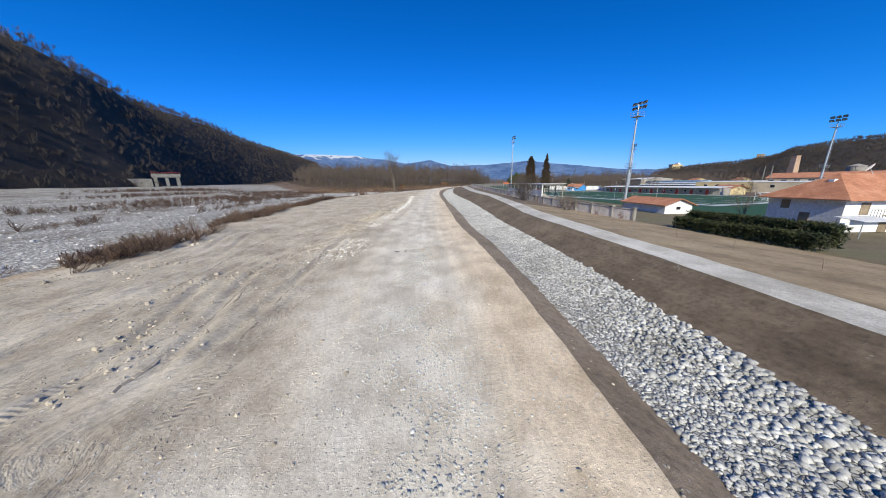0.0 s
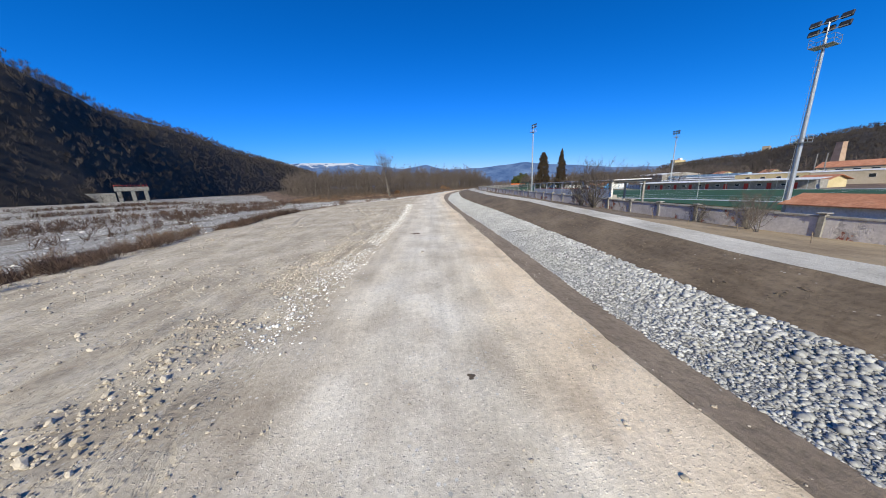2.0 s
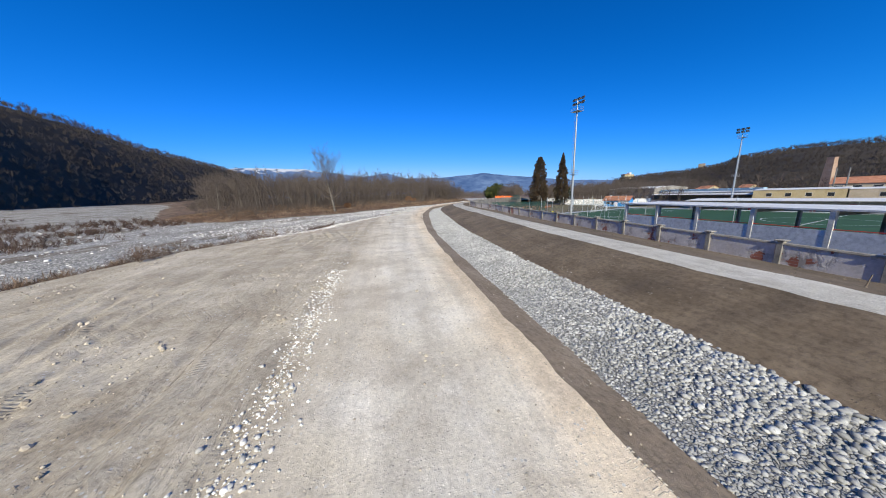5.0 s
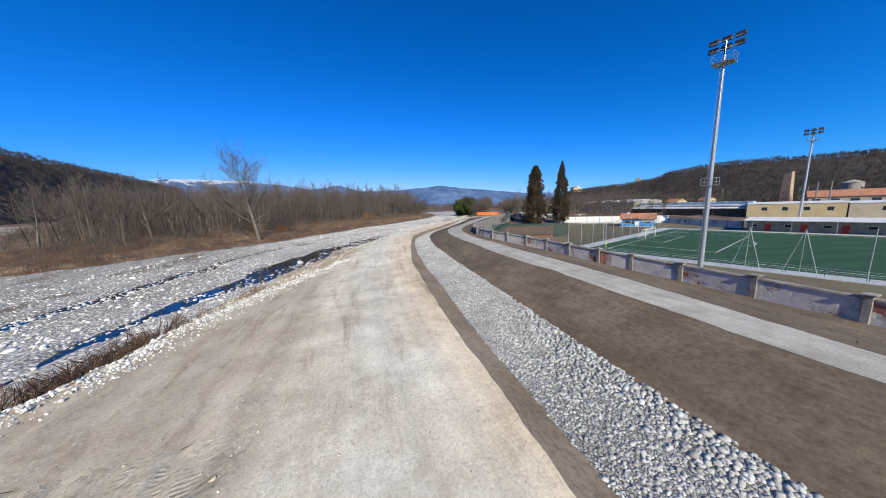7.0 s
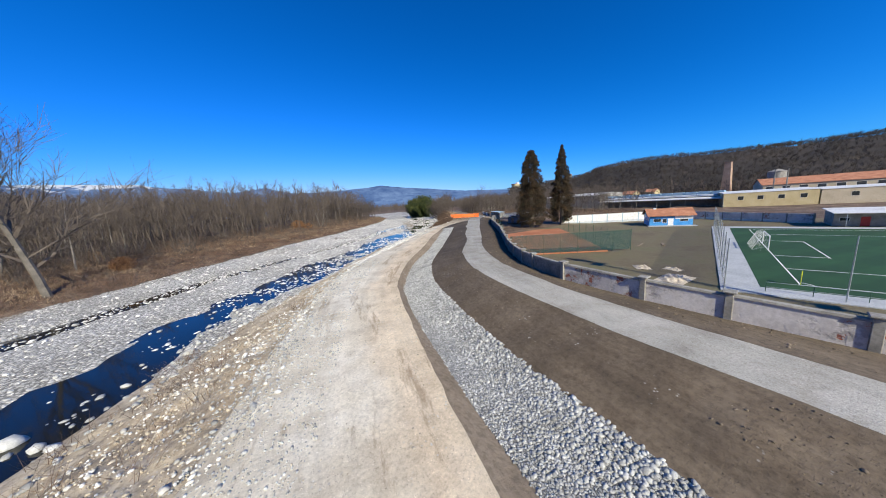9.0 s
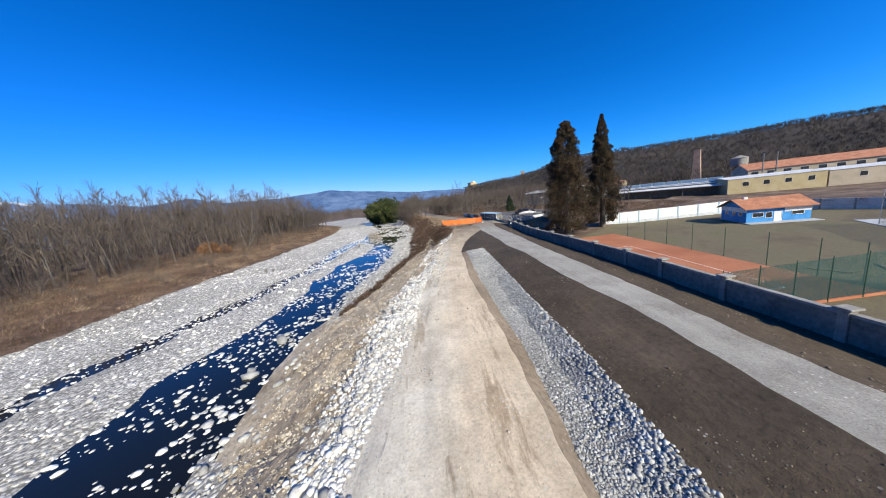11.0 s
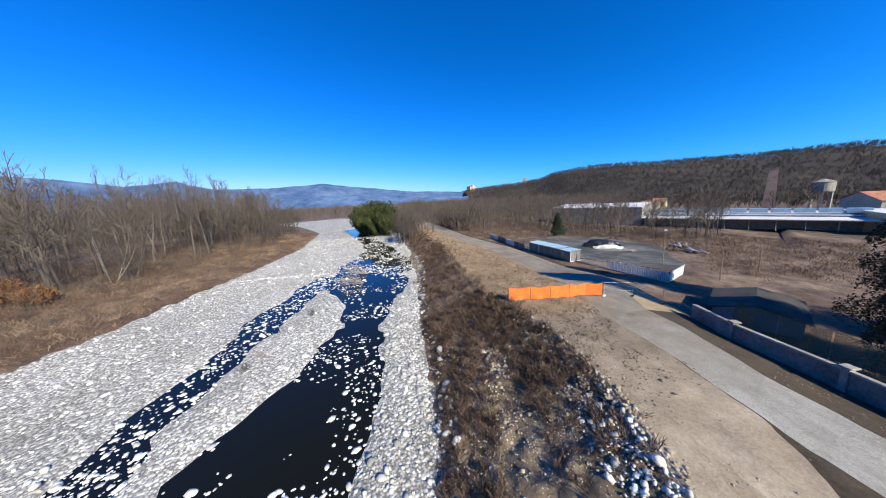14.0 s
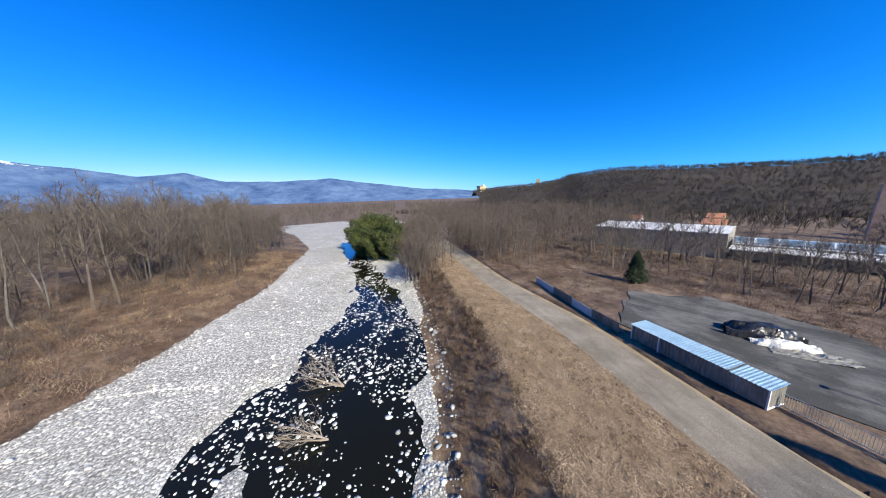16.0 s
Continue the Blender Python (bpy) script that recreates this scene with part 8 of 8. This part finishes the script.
for x, y, z0, z1, w in ((313, 248, -3, 25.3, 3.0),):
    ch = thing("factory_chimney", "tall square tapering brick chimney", "chimney", pose(x, y, z0))
    a, b = w, w * 0.62
    h = z1 - z0
    Geo().add([(-a, -a, 0), (a, -a, 0), (a, a, 0), (-a, a, 0), (-b, -b, h), (b, -b, h), (b, b, h), (-b, b, h)], [(3, 2, 1, 0), (4, 5, 6, 7), (0, 1, 5, 4), (1, 2, 6, 5), (2, 3, 7, 6), (3, 0, 4, 7)]).ob("shaft", "old_brick", ch)
    Geo().box(-b - 0.15, -b - 0.15, h + 0.003, b + 0.15, b + 0.15, h + 0.5).ob("cap", "old_brick", ch)
wt = thing("water_tower", "round concrete water tower on legs", "water tower", pose(337, 226, -3))
Geo().tube((0, 0, 12.3), (0, 0, 18.2), 5.0, 5.0, 24).ob("tank", "concrete", wt)
Geo().tube((0, 0, 18.203), (0, 0, 20.2), 5.4, 0.5, 24).ob("roof", "concrete", wt)
Geo().tube((0, 0, 11.9), (0, 0, 12.297), 4.2, 4.2, 24).ob("deck", "concrete", wt)
for k in range(6):
    a = k * math.pi / 3
    Geo().box(-0.5, -0.5, 0, 0.5, 0.5, 11.9, pose(4.2 * math.cos(a), 4.2 * math.sin(a), 0, 0, 0, math.degrees(a))).ob("leg", "concrete", wt)
for x, y in ((246, 211.8), (246, 207)):
    p = thing("flue", "slender grey metal flue on the mill roof", "flue", pose(x, y, 5))
    Geo().tube((0, 0, 0), (0, 0, 10.5), 0.32, 0.28, 10).ob("pipe", "old_sheet", p)
    Geo().tube((0, 0, 10.503), (0, 0, 10.9), 0.55, 0.55, 10).ob("cowl", "metal_dark", p)
for k, (x, y, w, d) in enumerate(((275, 300, 14, 10), (290, 345, 12, 10), (330, 305, 12, 9), (330, 170, 14, 12), (300, 140, 16, 12))):
    hs = house("village_house", x, y, x + w, y + d, -3, 5.5, 8.2, "white" if k % 2 else "cream", "tiles", "distant white house with terracotta roof", "y", 0.5)
    for q in range(2):
        opening(hs, "window", ("x", 0.0), 2 + 4 * q, 5.6, 1.2, 1.5)
# ruined tower and castle on the ridge


def ridge_z(x, y):
    k = np.argmin((HE[0] - x) ** 2 + (HE[1] - y) ** 2)
    return float(HE[2].ravel()[k])


tw = thing("ruined_tower", "old square stone tower on the ridge", "tower", pose(929, 819, 50, 0, 0, 30))
Geo().box(-8, -7, 0, 8, 7, 27, None, 0.4).ob("shaft", "old_stone", tw)
Geo().box(-2, -7.3, 12, 2, -7.05, 17).ob("window", "metal_dark", tw)
castle = thing("hilltop_villa", "cream villa with small tower on the hilltop", "building", pose(846, 1003, 36))
Geo().box(-24, -9, 0, 14, 9, 24, None, 0.3).ob("wing", "cream", castle)
Geo().box(-4, -5, 24.003, 5, 5, 31, None, 0.3).ob("belvedere", "white", castle)
Geo().box(-25, -10, 24.003, -4.1, 10, 25.5).ob("roof", "tiles", castle)
for k in range(6):
    Geo().box(-21 + 6 * k, -9.2, 14, -19 + 6 * k, -9.05, 18).ob("window", "metal_dark", castle)
for k in range(14):
    x, y = 860 + 5 * k + random.uniform(-2, 2), 985 - 12 * k
    plant(TREES[k % 7], x, y, random.uniform(0.8, 1.1), 2, "leafless tree on the skyline ridge", "ridge trees", ridge_z(x, y) - 1)

# ---- sluice in the gravel plain ----
# Piers, deck and weir use the plaster darkened for the hill's shade.
sl = thing("sluice", "old concrete sluice with three piers and a deck", "sluice", pose(-290, 281, 3.0, 0, 0, 45) @ Matrix.Scale(0.82, 4))
for k in range(3):
    Geo().box(10.0 * k - 1.6, -3, -2, 10.0 * k + 1.6, 3, 15, None, 0.15).ob("pier", "old_plaster", sl)
Geo().box(-3, -3.6, 15.003, 23, 3.6, 19.5, None, 0.15).ob("deck", "old_plaster", sl)
for k in range(9):
    Geo().tube((-2.6 + 3.1 * k, -3.2, 19.5), (-2.6 + 3.1 * k, -3.2, 21.8), 0.15, None, 5).ob("hoist", "red", sl)
Geo().tube((-2.6, -3.2, 21.3), (22.4, -3.2, 21.3), 0.12, None, 5).ob("rail", "red", sl)
Geo().box(-62, -2, -2, -3.2, 2, 13.5).ob("weir_wall", "old_plaster", sl)

# ---- yard at the end of the lane ----


def yz(x, y):
    return float(put_z(x, y)[0])


yard = Geo()
corners = [Vector(p) for p in ((101.2, 262.5, 1.2), (108, 262, 1.22), (130, 272, 1.2), (137, 290, 1.2), (128, 304, 1.2), (108.5, 300.5, 1.25), (101.8, 284, 1.25))]
rim = []
for k, p in enumerate(corners):
    q = corners[(k + 1) % len(corners)]
    for j in range(12):
        c = p.lerp(q, j / 12)
        w = 1.6 * noise.noise(c * 0.35) + 0.7 * noise.noise(c * 1.3)
        rim.append((c.x + (w if 0 < k < 5 else 0), c.y + (w if 0 < k < 5 else 0), c.z))
yard.poly(rim, 0.3)
yard.ob("yard", "yard", None, "dark grey gravelled yard with dusty patches", False, "yard", "", "structure")


def corrugated(parent, a, b, z, height, mat, name="sheet", wave=0.05, pitch=0.38):
    """Trapezoid sheet between two plan points."""
    a, b = Vector((*a, z)), Vector((*b, z))
    d = b - a
    n = max(4, int(d.length / pitch * 4))
    side = Vector((-d.y, d.x, 0)).normalized()
    vs = []
    for k in range(n + 1):
        o = wave * (1 if k % 4 in (0, 1) else -1)
        p = a + d * (k / n) + side * o
        vs += [p, p + Vector((0, 0, height))]
        
    g = Geo().add(vs, [(2 * k, 2 * k + 2, 2 * k + 3, 2 * k + 1) for k in range(n)])
    return g.ob(name, mat, parent)


yf = thing("yard_fence", "leaning grey corrugated sheet fence along the lane", "fence", pose(0, 0, 0))
pts = [(119, 324), (114.5, 316.5), (110.5, 310), (107.3, 304.5), (104.2, 298.6)]
for k, (p, q) in enumerate(zip(pts[:-1], pts[1:])):
    corrugated(yf, p, q, 0.95, 1.9 + 0.2 * (k % 2), "old_sheet" if k % 2 else "fibre", "panel")
    Geo().tube((*p, 0.9), (*p, 3.1), 0.06, None, 6).ob("post", "galv", yf)
pf = thing("pale_fence", "pale upright slat fence at the yard's corner", "fence", pose(0, 0, 0))
for (p, q) in (((95.8, 273.2), (92.2, 262.4)), ((92.2, 262.4), (99.5, 261.5))):
    n = 36
    for k in range(n):
        t = (k + 0.5) / n
        x, y = p[0] + (q[0] - p[0]) * t, p[1] + (q[1] - p[1]) * t
        Geo().box(-0.11, -0.03, 0, 0.11, 0.03, 1.75 + 0.12 * (k % 3), pose(x, y, yz(x, y) - 0.05, 3, 0, math.degrees(math.atan2(q[1] - p[1], q[0] - p[0])))).ob("slat", "fibre", pf)
gate = thing("yard_gate", "long sliding steel bar gate of the yard", "gate", pose(0, 0, 0))
p, q = Vector((99.2, 281.6, 1.25)), Vector((95.9, 273.4, 1.25))
for k in range(46):
    c = p.lerp(q, k / 45)
    Geo().tube(c, c + Vector((0, 0, 1.7)), 0.025, None, 5).ob("bar", "galv", gate)
for z in (0.12, 1.68):
    Geo().tube(p + Vector((0, 0, z)), q + Vector((0, 0, z)), 0.04, None, 6).ob("rail", "galv", gate)

ct = thing("storage_container", "long grey corrugated storage container with pale blue roof", "container", pose(97.0, 281.6, 1.15, 0, 0, math.degrees(math.atan2(14.9, 6.6))))
CL, CWd, CH = 16.4, 2.9, 2.55
Geo().box(0.08, -CWd + 0.08, 0.05, CL - 0.08, -0.08, CH - 0.05).ob("body", "old_sheet", ct)
corrugated(ct, (0.0, 0.0), (CL, 0.0), 0.1, CH - 0.15, "old_sheet", "side_sheet", 0.05, 0.5)
corrugated(ct, (0.0, -CWd), (0.0, 0.0), 0.1, CH - 0.15, "old_sheet", "end_sheet", 0.04, 0.5)
for x in (0.0, 12.0, CL):
    Geo().box(x - 0.08, -0.10, 0, x + 0.08, 0.08, CH).ob("corner_post", "fibre", ct)
Geo().box(-0.1, -CWd - 0.05, 0, 0.1, 0.1, 0.16).ob("sill", "fibre", ct)
for x0, x1, zr in ((-0.2, 3.6, 0.03), (3.7, CL + 0.2, 0.12)):
    n = int((x1 - x0) / 0.1)
    vs = []
    for k in range(n + 1):
        zz = CH + zr + (0.04 if k % 4 in (0, 1) else 0.0)
        xx = x0 + (x1 - x0) * k / n
        vs += [(xx, 0.25, zz - 0.05), (xx, -CWd - 0.25, zz + 0.12)]
    Geo().add(vs, [(2 * k, 2 * k + 1, 2 * k + 3, 2 * k + 2) for k in range(n)]).ob("roof_sheet", "sheet", ct, "pale blue corrugated roof")

# sheeted heap
heap = thing("sheeted_heap", "heap covered with black and white plastic sheets", "heap", pose(120, 281.5, 1.2, 0, 0, -68))
for nm, mt, cx, cy, w, d, h, sd in (("black_sheet", "black_sheet", -1, 0.5, 9.5, 5.5, 2.1, 1), ("white_sheet", "plaster", 0.4, -2.4, 7.5, 3.2, 0.9, 5), ("grey_sheet", "old_sheet", 2.6, -4.2, 9, 4.0, 0.15, 9)):
    bm = bmesh.new()
    bmesh.ops.create_grid(bm, x_segments=36, y_segments=24, size=0.5)
    for v in bm.verts:
        q = v.co.copy()
        edge = max(0.0, 1 - (2 * q.length * (1 + 0.45 * noise.noise(Vector((q.x * 5, q.y * 5, sd + 20.0))))) ** 2.2)
        v.co = Vector((cx + q.x * w, cy + q.y * d, h * edge ** 0.7 + 0.35 * edge * noise.noise(Vector((q.x * 9, q.y * 9, sd))) + 0.10 * noise.noise(Vector((q.x * 24, q.y * 24, sd))) + (0.10 if edge > 0 else -0.25)))
    me = bpy.data.meshes.new(nm)
    bm.to_mesh(me)
    bm.free()
    me.materials.append(M[mt])
    o = new(nm, me)
    o.parent = heap
for x, y, zz, ln, cnt in ((131, 266, 1.1, 6, 16), (124, 262.5, 1.1, 5, 10)):
    pile = thing("log_pile", "untidy pile of grey and dark logs and boards", "log pile", pose(x, y, yz(x, y), 0, 0, random.uniform(0, 90)), "log piles")
    for k in range(cnt):
        a = random.uniform(-0.4, 0.4)
        c = Vector((random.uniform(-1, 1), random.uniform(-1.6, 1.6), 0.15 + 0.05 * k))
        d = Vector((math.cos(a), math.sin(a), random.uniform(-0.08, 0.08))) * ln / 2 * random.uniform(0.6, 1)
        Geo().tube(c - d, c + d, 0.14, 0.11, 7).ob("log", "wood" if k % 3 else "fibre", pile)


def lamp_post(x, y, h, head, label):
    t = thing("lamp_post" if head else "timber_pole", label, "pole", pose(x, y, yz(x, y)))
    Geo().tube((0, 0, -0.3), (0.15, 0.1, h), 0.11, 0.07, 8).ob("pole", "wood", t)
    if head:
        Geo().box(-0.35, -0.25, h - 0.1, 0.35, 0.25, h + 0.12, None, 0.05).ob("lamp_head", "line", t)
        Geo().tube((0.15, 0.1, h - 0.5), (0.5, 0.3, h + 0.0), 0.03, None, 5).ob("bracket", "galv", t)


lamp_post(106.5, 265.8, 7.4, True, "weathered lamp post with white lamp head in the yard")
lamp_post(99.5, 256.5, 5.5, False, "weathered timber pole on the waste ground")
lamp_post(111, 252, 5.0, False, "weathered timber pole on the waste ground")
sp_ = Geo().tube((0, 0, -0.2), (0.08, 0.05, 2.0), 0.07, 0.05, 7)
sign = thing("marker_post", "leaning timber post with a small white sign", "post", pose(56.0, 244.1, yz(56.0, 244.1)))
sp_.ob("post", "wood", sign)
Geo().box(-0.13, -0.1, 1.55, 0.13, -0.07, 1.9).ob("sign_plate", "line", sign)

# dark shed at the end of the wall
shed = house("shed", 78.5, 249, 86, 256, 0.9, 2.9, 3.8, "blue_grey", "dark_roof", "low shed with dark shingle roof under the sequoias", "x", 0.5)
opening(shed, "door", ("x", 0.0), 3.5, 0.03, 1.4, 2.0, "wood", "wood")
opening(shed, "window", ("y", 7.0), 2.0, 1.0, 1.6, 1.0)

# orange netting across the levee
on = thing("orange_barrier", "sagging orange plastic netting on wooden posts across the levee", "barrier", pose(0, 0, 0))
pts = [(60.6, 273.4), (62.8, 271.6), (64.9, 270.0), (67.2, 268.6), (69.4, 267.4), (70.6, 265.8)]
zt = [yz(*p) for p in pts]
for k, p in enumerate(pts):
    Geo().tube((*p, zt[k] - 0.2), (p[0] + 0.05, p[1], zt[k] + 1.95), 0.05, 0.04, 6).ob("post", "wood", on)
for k in range(len(pts) - 1):
    n = 10
    vs = []
    for q in range(n + 1):
        t = q / n
        x, y = pts[k][0] * (1 - t) + pts[k + 1][0] * t, pts[k][1] * (1 - t) + pts[k + 1][1] * t
        zb = zt[k] * (1 - t) + zt[k + 1] * t
        sag = 0.22 * math.sin(math.pi * t)
        vs += [(x, y + 0.06 + 0.1 * math.sin(9 * t + k), zb + 0.12), (x, y + 0.06 - 0.08 * math.sin(7 * t), zb + 0.75 - sag * 0.5), (x, y + 0.06, zb + 1.85 - sag)]
    Geo().add(vs, [(3 * q + r, 3 * q + 3 + r, 3 * q + 4 + r, 3 * q + 1 + r) for q in range(n) for r in range(2)]).ob("netting", "orange", on)
hf = thing("site_fence", "thin wire site fence panels on white feet", "fence", pose(0, 0, 0))
pts = [(70.6, 265.6), (72.8, 263.0), (74.5, 260.2), (75.6, 257.4)]
for p, q in zip(pts[:-1], pts[1:]):
    a, b = Vector((*p, yz(*p))), Vector((*q, yz(*q)))
    for c in (a, b):
        Geo().tube(c, c + Vector((0, 0, 1.9)), 0.018, None, 5).ob("upright", "galv", hf)
        Geo().box(-0.35, -0.12, 0, 0.35, 0.12, 0.14, Matrix.Translation(c)).ob("foot", "line", hf)
    w = Geo()
    for k in range(1, 12):
        c = a.lerp(b, k / 12)
        w.tube(c + Vector((0, 0, 0.2)), c + Vector((0, 0, 1.9)), 0.002, None, 3, False)
    for z in (0.2, 0.8, 1.3, 1.9):
        w.tube(a + Vector((0, 0, z)), b + Vector((0, 0, z)), 0.012 if z > 1.5 else 0.003, None, 3, False)
    w.ob("wire_mesh", "galv", hf)

# driftwood in the river
for x, y, turn, sc, sd in ((62.5, 321, 205, 1.35, 5), (58, 313, 230, 0.9, 8), (36, 292, 220, 0.3, 3)):
    stem, crown = grow(6.5, sd, stems=4, first=0.1, spread=0.5, kids=(7, 5, 3), thick=0.03, twig=0.016)
    t = thing("driftwood", "grey stranded driftwood tree lying in the river", "driftwood", pose(x, y, -0.7, 78, 0, turn) @ Matrix.Scale(sc, 4), "driftwood")
    for nm, segs, sides in (("trunk", stem, 6), ("crown", crown, 3)):
        o = new(nm, mesh_np(nm, *sticks(segs, sides), "driftwood"))
        o.parent = t
